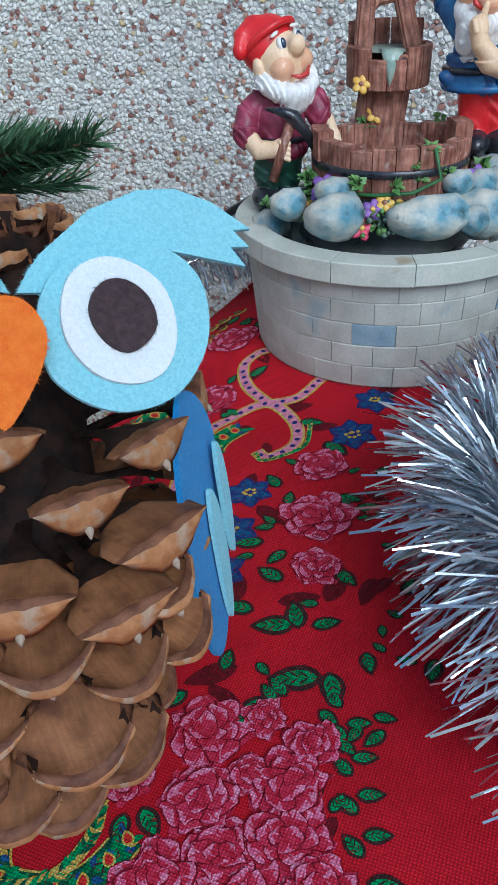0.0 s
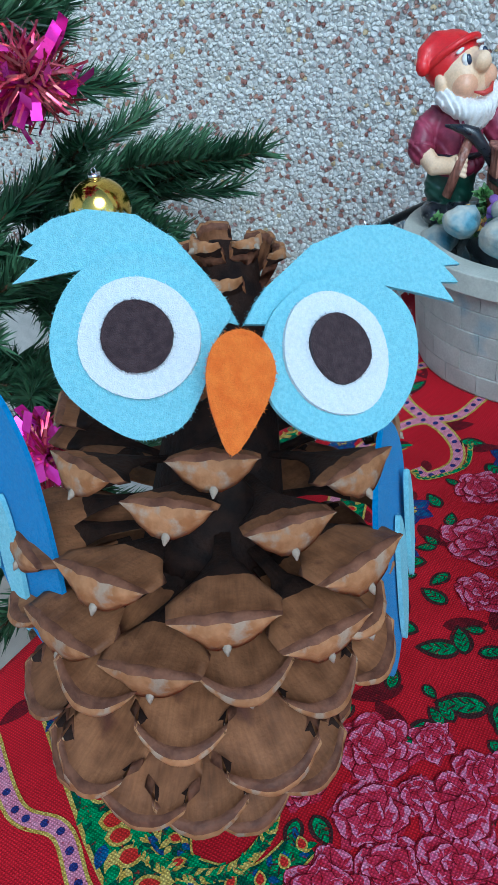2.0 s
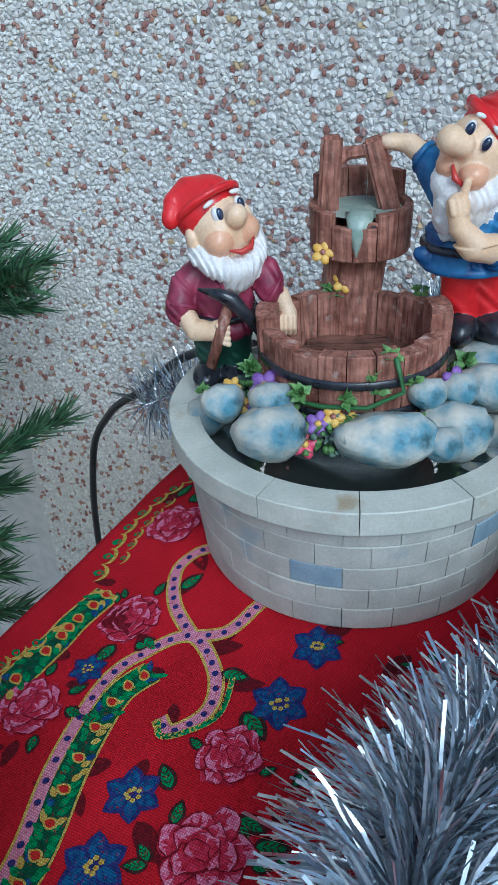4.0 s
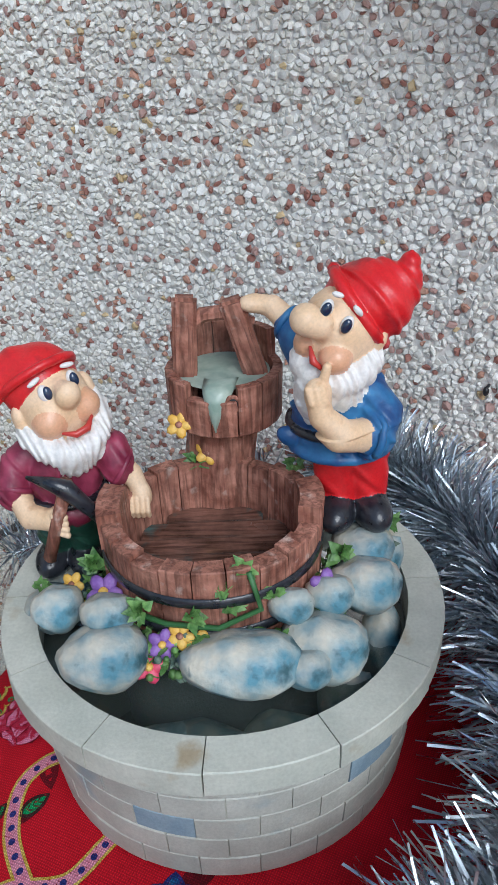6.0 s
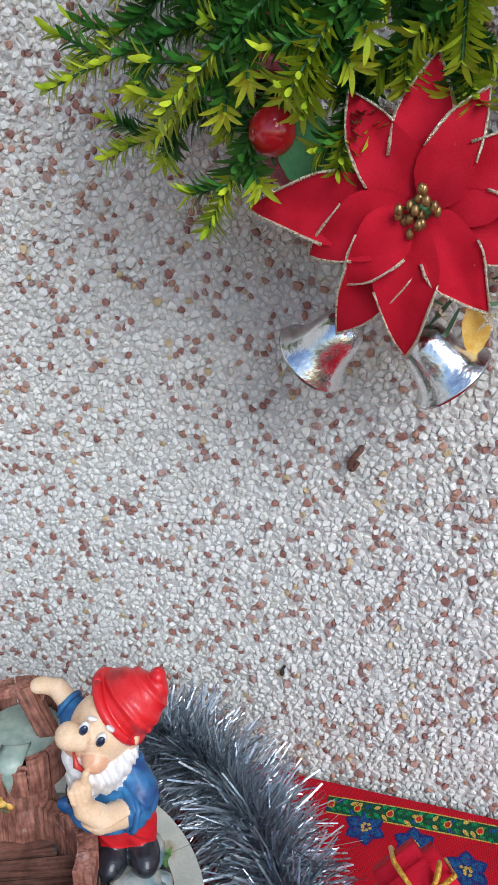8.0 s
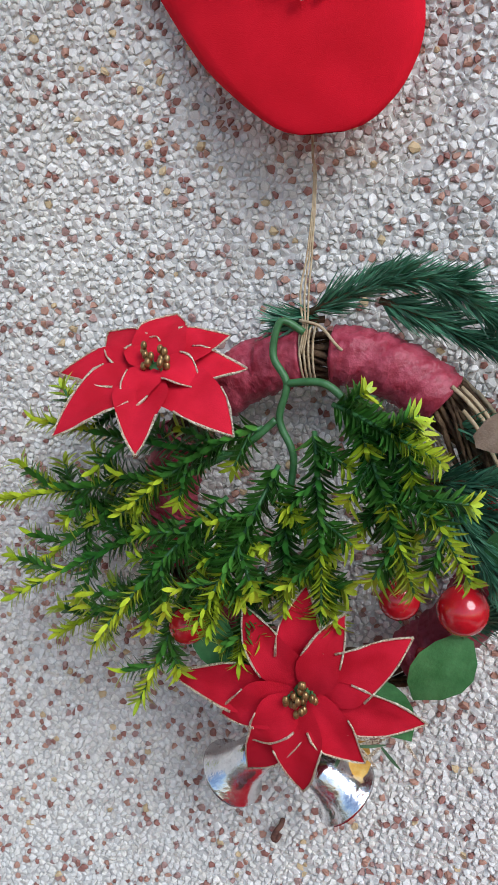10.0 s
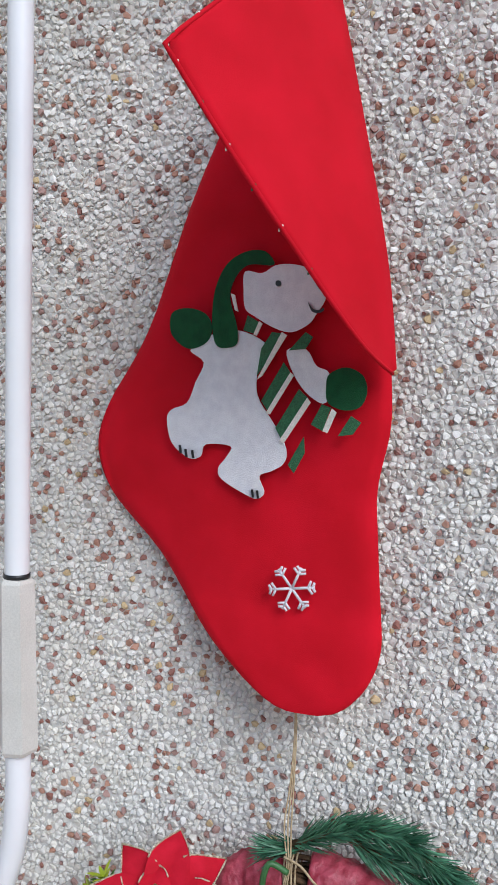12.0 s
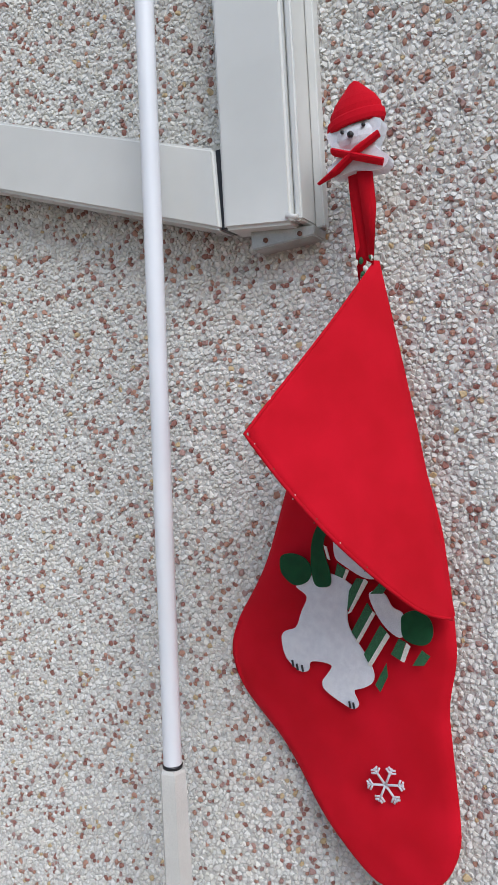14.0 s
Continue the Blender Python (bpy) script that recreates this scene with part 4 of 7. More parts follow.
    # wings: upright felt leaves at both sides
    for k, (c, n, flip) in enumerate((((-0.0985, 0.182, 0.0605), (0.97, 0.18, 0.1), 1), ((-0.204, 0.106, 0.084), (-0.12, -1, 0.1), -1))):
        pl = plane(c, n)
        shape = [(p.x * flip, p.y) for p in smooth_line(mm([(-4, 60), (8, 52), (17, 34), (16, 8), (6, -18), (-10, -38), (-20, -36), (-24, -14), (-22, 14), (-18, 38), (-12, 52)]), 4)]
        bm = bmesh.new()
        slab(bm, shape, 0.0018, pl(0.0, 1.5), fuzz=420, seed=31 + k)
        wing = part("wing", bm, "felt_blue", owl, "mid blue felt wing", smooth=False)
        for j, (dx, dy, s) in enumerate(((-1, 2, 0.55), (9, 20, 0.45))):
            bm = bmesh.new()
            slab(bm, [(p[0] * s * 0.45 + flip * dx / 1000, p[1] * s + dy / 1000 - 0.012) for p in shape], 0.0017, pl(0.0022 + 0.0014 * j, 1.5), fuzz=250, seed=41 + k + j)
            part("wing_feather", bm, "felt_sky", wing, "pale blue felt feather", smooth=False)
    return owl


build_owl()


# ---- the table fountain ----
FOUNTAIN = pose(-0.118, 0.478, 0.003, 0, 0, 26.7)


def flower(bm, c, r, m, heart, rot=(0, 0, 0), n=5):
    e = Euler([radians(a) for a in rot]).to_matrix()
    for i in range(n):
        a = 2 * math.pi * i / n
        p = Vector(c) + e @ Vector((r * 0.55 * math.cos(a), r * 0.55 * math.sin(a), 0))
        q = (e.to_4x4() @ Matrix.Rotation(a, 4, "Z")).to_euler()
        blob(bm, p, (r * 0.52, r * 0.4, r * 0.2), m, [math.degrees(v) for v in q], 8, 5)
    blob(bm, Vector(c) + e @ Vector((0, 0, r * 0.15)), (r * 0.28, r * 0.28, r * 0.25), heart, (0, 0, 0), 8, 5)


def leaf_blade(bm, base, way, up, ln, wd, m=0, fold=0.25, lobes=0):
    """A folded pointed leaf."""
    way, up = Vector(way).normalized(), Vector(up).normalized()
    side = way.cross(up).normalized()
    up = side.cross(way)
    n = 5
    mid, lo, hi = [], [], []
    for i in range(n + 1):
        t = i / n
        w = wd * 0.5 * math.sin(math.pi * min(t * 0.94 + 0.06, 1)) ** 0.75 * (1 + (0.35 * math.sin(t * math.pi * lobes) if lobes else 0))
        c = Vector(base) + way * ln * t - up * ln * 0.22 * t * t
        mid.append(bm.verts.new(c))
        if i < n:
            lo.append(bm.verts.new(c - side * w + up * w * fold))
            hi.append(bm.verts.new(c + side * w + up * w * fold))
    for i in range(n - 1):
        bm.faces.new([mid[i], mid[i + 1], hi[i + 1], hi[i]]).material_index = m
        bm.faces.new([mid[i], lo[i], lo[i + 1], mid[i + 1]]).material_index = m
    bm.faces.new([mid[n - 1], mid[n], hi[n - 1]]).material_index = m
    bm.faces.new([mid[n - 1], lo[n - 1], mid[n]]).material_index = m


def arc_block(bm, r0, r1, z0, z1, a0, a1, lean=0.0, n=3, m=0, gap=0.0):
    """A block of a ring: r0 inner, r1 outer radius, lean: growth of radius with height."""
    rows = []
    g0, g1 = a0 + gap / r1, a1 - gap / r1
    for k in range(n + 1):
        a = g0 + (g1 - g0) * k / n
        rows.append([bm.verts.new(((r + lean * z) * math.cos(a), (r + lean * z) * math.sin(a), z)) for r, z in ((r0, z0), (r1 - 0.0004, z0), (r1, z0 + 0.0006), (r1, z1 - 0.0006), (r1 - 0.0004, z1), (r0, z1))])
    for a, b in zip(rows, rows[1:]):
        for i in range(6):
            j = (i + 1) % 6
            bm.faces.new([a[i], b[i], b[j], a[j]]).material_index = m
    bm.faces.new(rows[0][::-1]).material_index = m
    bm.faces.new(rows[-1]).material_index = m
    bmesh.ops.recalc_face_normals(bm, faces=bm.faces)


def build_fountain():
    f = thing("table_fountain", FOUNTAIN, "grey brick-patterned round table fountain with a wooden-look tub", "fountain")
    lean = 0.085
    bm = bmesh.new()
    lathe(bm, [(0.0, 0.002), (0.0835, 0.0), (0.0835 + lean * 0.07, 0.07), (0.0815 + lean * 0.07, 0.07), (0.079, 0.008), (0.0, 0.006)], 72)
    part("basin", bm, "resin_grey", f, "grey cast basin")
    rng = random.Random(3)
    # rim stones
    a, k = 0.0, 0
    while a < 2 * math.pi - 0.05:
        w = min(rng.uniform(0.3, 0.62), 2 * math.pi - a)
        if 2 * math.pi - a - w < 0.2:
            w = 2 * math.pi - a
        b = bmesh.new()
        arc_block(b, 0.0815, 0.0972 + rng.uniform(-0.0004, 0.0004), 0.069, 0.0815, a, a + w, 0, 6, gap=0.00025)
        part("rim_stone", b, "resin_grey", f, smooth=False)
        a, k = a + w, k + 1
    # courses of bricks
    course = 0.0138
    for row in range(5):
        z0, count = 0.001 + row * course, 22
        for i in range(count):
            a0 = 2 * math.pi * (i + 0.5 * (row % 2)) / count
            b = bmesh.new()
            arc_block(b, 0.0828, 0.0843 + rng.uniform(-0.0002, 0.0003), z0, z0 + course, a0, a0 + 2 * math.pi / count, lean, 3, gap=0.0002)
            mid = math.degrees(a0 + math.pi / count) % 360
            blue = row == 2 and 244 < mid < 262 or row == 3 and 300 < mid < 312 or row == 2 and 20 < mid < 32
            part("brick", b, "brick_blue" if blue else "brick", f, smooth=False)
    bm = bmesh.new()
    lathe(bm, [(0.0845, 0.01), (0.0815, 0.0694)], 64)
    lathe(bm, [(0.0, 0.0105), (0.082, 0.0105)], 64)
    part("basin_lining", bm, "inner", f, "dark wet basin inside")
    bm = bmesh.new()
    lathe(bm, [(0.0, 0.0655), (0.0815, 0.0655)], 64)
    part("water", bm, "water", f, "clear still water")
    # the heap that carries everything
    bm = bmesh.new()
    blob(bm, (0.0, 0.004, 0.052), (0.056, 0.05, 0.044), 0, (0, 0, 0), 26, 14, 0.2)
    part("base_mound", bm, "mound", f, "dark mossy base")
    rocks = ((-43, -56, 90, 19, 15, 14), (9, -60, 88, 26, 16, 13), (41, -50, 85, 19, 16, 15), (33, -61, 85, 11, 9, 9), (60, -24, 93, 17, 15, 12), (62, -4, 97, 15, 14, 9), (64, 14, 98, 15, 14, 10), (73, 0, 88, 8, 9, 12),
             (-66, -28, 90, 12, 12, 10), (-42, -44, 100, 12, 10, 9), (-5, -56, 56, 24, 14, 12), (-26, -56, 57, 18, 14, 11), (24, -50, 56, 18, 14, 11), (44, -34, 97, 11, 10, 9), (-76, -6, 84, 12, 14, 11), (-74, 20, 78, 16, 18, 11),
             (-55, 44, 80, 18, 16, 13), (-20, 60, 82, 20, 14, 14), (20, 60, 84, 20, 14, 14), (50, 42, 90, 18, 16, 12), (52, -40, 62, 14, 12, 12), (70, -14, 70, 10, 14, 14), (28, -44, 101, 10, 8, 8))
    for i, (x, y, z, a, b, c) in enumerate(rocks):
        bm = bmesh.new()
        blob(bm, (0, 0, 0), (a / 1080, b / 1150, c / 1100), 0, (0, rng.uniform(-8, 8), rng.uniform(-25, 25)), 18, 11, 0.22)
        part("rock", bm, "rock", f).location = (x / 1000, y / 1000, (z + (7 if z > 84 else -6)) / 1000)
    # low moss and tiny leaves between the rocks and the tub
    bm = bmesh.new()
    for k in range(420):
        a = radians(rng.uniform(-185, 5))
        r = rng.uniform(0.047, 0.057)
        p = Vector((-0.003 + r * math.cos(a), -0.004 + r * math.sin(a), 0.094 + rng.uniform(-0.006, 0.008) - 0.5 * (r - 0.047)))
        if k % 3:
            blob(bm, p, (rng.uniform(0.0012, 0.0026),) * 3, k % 2, (0, 0, 0), 7, 5, 0.4)
        else:
            b0 = rng.uniform(0, 6.28)
            leaf_blade(bm, p, (math.cos(b0), math.sin(b0), 0.9), (0, 0, 1), rng.uniform(0.004, 0.007), 0.0026, 1, 0.2)
    part("moss", bm, ["moss", "ivy"], f, "grey green painted moss")["kind"] = "stuff"
    # the tub: staves, hoops, floor
    c, z0, z1 = Vector((-0.003, -0.004, 0)), 0.096, 0.1285
    count = 22
    for i in range(count):
        a0, a1 = 2 * math.pi * i / count, 2 * math.pi * (i + 1) / count
        back = 0.5 + 0.5 * math.sin((a0 + a1) / 2)
        b = bmesh.new()
        block = abs(math.cos((a0 + a1) / 2 - 0.12)) > 0.96
        arc_block(b, 0.034 - 0.001 * block, 0.0415 + rng.uniform(-0.0006, 0.0006) + 0.0016 * block, z0 - 0.004, z1 + rng.uniform(-0.0018, 0.0018) - 0.003 * back + 0.004 * block, a0, a1, 0.03, 2, gap=0.00025)
        part("stave", b, "tub_wood", f, smooth=False).location = c
    for z, r in ((z0 + 0.003, 0.0451), (z0 + 0.019, 0.0457)):
        b = bmesh.new()
        lathe(b, [(r, z - 0.0022), (r + 0.0008, z - 0.0018), (r + 0.0008, z + 0.0018), (r, z + 0.0022)], 48)
        part("hoop", b, "hoop", f, "black hoop").location = c
    for k in range(6):
        y = -0.036 + 0.012 * k
        half = math.sqrt(max(0.0372 ** 2 - (y + 0.006) ** 2, 1e-5))
        b = bmesh.new()
        box(b, (0, y + 0.006, z0 + 0.005), (2 * half, 0.0115, 0.003), bev=0.0005)
        part("floor_board", b, "wet_wood", f, smooth=False).location = c
    # post and upper bucket
    b = bmesh.new()
    tube(b, [(0.002, 0.047, 0.08), (0.0, 0.047, 0.12), (0.003, 0.047, 0.145), (0.003, 0.047, 0.15)], [0.02, 0.0165, 0.0165, 0.018], 12)
    part("post", b, "tub_wood", f, smooth=False)
    bc = Vector((0.004, 0.045, 0))
    for i in range(14):
        a0, a1 = 2 * math.pi * i / 14, 2 * math.pi * (i + 1) / 14
        am = math.degrees((a0 + a1) / 2) % 360
        high = 0.181 if 25 < am < 155 else 0.169
        if 235 < am < 290:
            high = 0.163
        b = bmesh.new()
        arc_block(b, 0.0185, 0.0228, 0.146, high, a0, a1, 0.02, 2, gap=0.0003)
        part("stave", b, "tub_wood", f, smooth=False).location = bc
    for x, tilt in ((-0.0135, 3), (0.0215, -16)):
        b = bmesh.new()
        box(b, (0, 0, 0.023), (0.0105, 0.008, 0.05), bev=0.0015)
        o = part("bucket_upright", b, "tub_wood", f, smooth=False)
        o.matrix_basis = pose(x, 0.043, 0.154, 0, tilt, 0)
    b = bmesh.new()
    tube(b, [(-0.013, 0.044, 0.186), (-0.004, 0.044, 0.193), (0.006, 0.044, 0.194), (0.017, 0.044, 0.188)], 0.0034, 8)
    part("bucket_crossbar", b, "tub_wood", f, smooth=False)
    b = bmesh.new()
    lathe(b, [(0.0, 0.1665), (0.01, 0.1662), (0.0205, 0.1665)], 30)
    part("bucket_water", b, "glaze", f, "green glazed water").location = bc
    b = bmesh.new()
    rows = []
    for x, y, z, w in ((0.003, 0.034, 0.1672, 0.0075), (0.002, 0.0245, 0.1674, 0.007), (0.0014, 0.0212, 0.1655, 0.0062), (0.0008, 0.0196, 0.161, 0.0048), (0.0003, 0.0194, 0.155, 0.003), (0.0, 0.0202, 0.1485, 0.0008)):
        lift = Vector((0, -0.0013, 0.0007))
        rows.append([b.verts.new(Vector((x + k * w, y + 0.0016 * k * k, z)) + lift * (1 - k * k)) for k in (-1, -0.6, 0, 0.6, 1)] + [b.verts.new(Vector((x + k * w * 0.9, y + 0.0022, z - 0.001))) for k in (1, -1)])
    for r0, r1 in zip(rows, rows[1:]):
        for k in range(7):
            b.faces.new([r0[k], r0[(k + 1) % 7], r1[(k + 1) % 7], r1[k]])
    b.faces.new(rows[-1])
    bmesh.ops.recalc_face_normals(b, faces=b.faces)
    part("spout", b, "glaze", f, "pale green glazed spout")
    b = bmesh.new()
    tube(b, [(0.0078 + 0.003 * math.cos(q), 0.0212, 0.1615 + 0.0034 * math.sin(q)) for q in np.linspace(0, 2 * math.pi, 17)], 0.001, 6, 0)
    blob(b, (0.0078, 0.0218, 0.1615), (0.0028, 0.0008, 0.0032), 1)
    part("outlet", b, ["tub_wood", "hoop"], f, "dark round outlet")
    b = bmesh.new()
    tube(b, [(0.018, 0.026, 0.152), (0.026, 0.036, 0.155)], 0.0014, 6)
    part("bucket_band", b, "hoop", f, "black band")
    # flowers, ivy, moss
    for (x, y, z), r, m, rot in (((-16, 26, 150), 6, "petal_yellow", (60, 0, -10)), ((-5, 34, 131), 6, "petal_yellow", (60, 0, 0)), ((-63, -14, 97), 5.5, "petal_yellow", (50, 0, -20)), ((-54, -28, 94), 5.5, "petal_yellow", (50, 0, -20)),
                                 ((-8, -53, 97), 6.5, "petal_yellow", (55, 0, 0)), ((-15, -51, 101), 5.5, "petal_yellow", (55, 0, -15)), ((-28, -53, 88), 7, "petal_pink", (60, 0, 0)), ((-22, -52, 98), 6, "petal_violet", (55, 0, 0)),
                                 ((-46, -30, 106), 8, "petal_violet", (50, 0, -20)), ((42, -34, 108), 7, "petal_violet", (55, 0, 20)), ((-49, -33, 98), 6, "petal_violet", (60, 0, -20))):
        b = bmesh.new()
        flower(b, (0, 0, 0), r / 1000, 0, 1, rot, 5)
        part("flower", b, [m, "petal_yellow" if m != "petal_yellow" else "tub_wood"], f).location = (x / 1000, y / 1000, z / 1000)
    tufts = ((10, -45, 127, 14, 7.5), (2, -47, 120, 14, 7), (5, -48, 112, 12, 7), (21, -44, 114, 10, 6.5), (-29, -47, 111, 14, 9), (-10, -50, 109, 9, 9), (50, -14, 108, 16, 10), (-52, -12, 106, 18, 10), (-16, -52, 92, 14, 7), (34, 26, 128, 10, 8),
             (-38, -40, 105, 10, 8), (-60, -20, 92, 14, 7), (40, -36, 98, 14, 7), (76, 12, 104, 10, 7), (72, -4, 104, 10, 6), (-10, 36, 126, 10, 8), (30, -44, 108, 10, 8), (-78, -8, 92, 14, 6))
    for i, (x, y, z, n, size) in enumerate(tufts):
        b, r2 = bmesh.new(), random.Random(i)
        for _ in range(n):
            d = Vector((r2.uniform(-1, 1), r2.uniform(-1, 0.3), r2.uniform(-0.5, 1))).normalized()
            leaf_blade(b, d * 0.001, d, (r2.uniform(-1, 1), -1, 1), size / 1350 * r2.uniform(0.6, 1.1), size / 1350 * 0.6, 0, 0.3, 2)
        part("ivy" if i < 4 else "leaf_tuft", b, "ivy" if i < 8 or i % 2 else "moss", f).location = (x / 1000, y / 1000, z / 1000)
    b = bmesh.new()
    tube(b, [(-0.034, -0.04, 0.104), (-0.02, -0.048, 0.1045), (0.0, -0.053, 0.106), (0.016, -0.05, 0.112), (0.012, -0.048, 0.128)], 0.0012, 6)
    part("vine", b, "stem", f)
    return f


def figure(name, bm, mats, label):
    ob = link(name, bm, mats)
    ob.matrix_basis = FOUNTAIN
    return tagged(ob, label, "figurine", "gnomes on the fountain")


class Sculpt:
    """Rounded masses that melt into each other, turned into one skin; each mass keeps its paint."""
    def __init__(self):
        self.parts = []

    def blob(self, c, r, m=0, rot=(0, 0, 0), soft=0.0018, wave=None):
        e = np.array(Euler([radians(a) for a in rot]).to_matrix())
        self.parts.append(("e", np.array([tuple(c)]), np.array(r, float), e, m, soft, wave))

    def tube(self, pts, radii, m=0, soft=0.0018, wave=None):
        radii = list(radii) if hasattr(radii, "__len__") else [radii] * len(pts)
        self.parts.append(("t", np.array([tuple(p) for p in pts]), np.array(radii, float), None, m, soft, wave))

    def turn(self, first, m):
        """Turn and move the masses from number first on."""
        r3 = np.array(m.to_3x3())
        for k in range(first, len(self.parts)):
            kind, c, r, e, mat, soft, wave = self.parts[k]
            c = c @ r3.T + np.array(tuple(m.translation))
            self.parts[k] = (kind, c, r, r3 @ e if e is not None else None, mat, soft, wave)

    @staticmethod
    def distance(p, part_):
        kind, c, r, e, m, soft, wave = part_
        if kind == "e":
            q = (p - c[0]) @ e
            k0, k1 = np.linalg.norm(q / r, axis=-1), np.linalg.norm(q / (r * r), axis=-1) + 1e-9
            d = k0 * (k0 - 1) / k1
        else:
            d = np.full(p.shape[:-1], 1.0)
            for a, b, ra, rb in zip(c, c[1:], r, r[1:]):
                w = b - a
                t = np.clip(((p - a) @ w) / (w @ w + 1e-12), 0, 1)
                d = np.minimum(d, np.linalg.norm(p - a - t[..., None] * w, axis=-1) - (ra + (rb - ra) * t))
        if wave is not None:
            d = d + wave[1] * np.sin(p @ np.array(wave[0]) + 2.0 * np.sin(p @ np.array((310.0, 170.0, 230.0))))
        return d

    def skin(self, cell=0.0006):
        low = np.min([c.min(0) - r.max() for _, c, r, *_ in self.parts], 0) - 0.004
        high = np.max([c.max(0) + r.max() for _, c, r, *_ in self.parts], 0) + 0.004
        n = np.ceil((high - low) / cell).astype(int) + 1
        field = np.full(n, 1.0)
        axes = [low[k] + cell * np.arange(n[k]) for k in range(3)]
        for p_ in self.parts:
            c, reach = p_[1], p_[2].max() + 0.006
            a = np.clip(((c.min(0) - reach - low) / cell).astype(int), 0, n)
            b = np.clip(((c.max(0) + reach - low) / cell).astype(int) + 2, 0, n)
            box_ = tuple(slice(a[k], b[k]) for k in range(3))
            p = np.stack(np.meshgrid(*(axes[k][box_[k]] for k in range(3)), indexing="ij"), -1)
            d, old, soft = self.distance(p, p_), field[box_], p_[5]
            h = np.maximum(soft - np.abs(d - old), 0) / soft
            field[box_] = np.minimum(d, old) - h * h * soft * 0.25
        corner = [(i, j, k) for i in (0, 1) for j in (0, 1) for k in (0, 1)]
        take = lambda o: field[o[0]:n[0] - 1 + o[0], o[1]:n[1] - 1 + o[1], o[2]:n[2] - 1 + o[2]]  # noqa: E731
        total, hits = np.zeros((*(n - 1), 3)), np.zeros(n - 1)
        for o in corner:
            for k in range(3):
                if o[k] == 0:
                    q = tuple(1 if i == k else o[i] for i in range(3))
                    f0, f1 = take(o), take(q)
                    cut = (f0 < 0) != (f1 < 0)
                    t = np.where(cut, f0 / np.where(cut, f0 - f1, 1), 0)
                    for i in range(3):
                        total[..., i] += cut * (o[i] + (t if i == k else 0))
                    hits += cut
        live = hits > 0
        index = np.full(n - 1, -1)
        index[live] = np.arange(live.sum())
        where = np.argwhere(live)
        verts = low + cell * (where + total[live] / hits[live][:, None])
        quads = []
        for k in range(3):
            u, v = (k + 1) % 3, (k + 2) % 3
            f0 = np.moveaxis(field, (k, u, v), (0, 1, 2))
            ids = np.moveaxis(index, (k, u, v), (0, 1, 2))
            s0, s1 = f0[:-1, 1:-1, 1:-1] < 0, f0[1:, 1:-1, 1:-1] < 0
            at_ = np.argwhere(s0 != s1)
            x, y, z = at_.T
            q = np.stack([ids[x, y, z], ids[x, y + 1, z], ids[x, y + 1, z + 1], ids[x, y, z + 1]], -1)
            flip = ~s0[x, y, z]
            q[flip] = q[flip][:, ::-1]
            quads.append(q)
        quads = np.concatenate(quads)
        mid = verts[quads].mean(1)
        near = np.argmin([self.distance(mid, p_) - 0.0001 * k / len(self.parts) for k, p_ in enumerate(self.parts)], 0)
        paint = np.array([p_[4] for p_ in self.parts])[near]
        bm = bmesh.new()
        vs = [bm.verts.new(p) for p in verts.tolist()]
        for q, m in zip(quads.tolist(), paint.tolist()):
            bm.faces.new([vs[i] for i in q]).material_index = m
        return bm


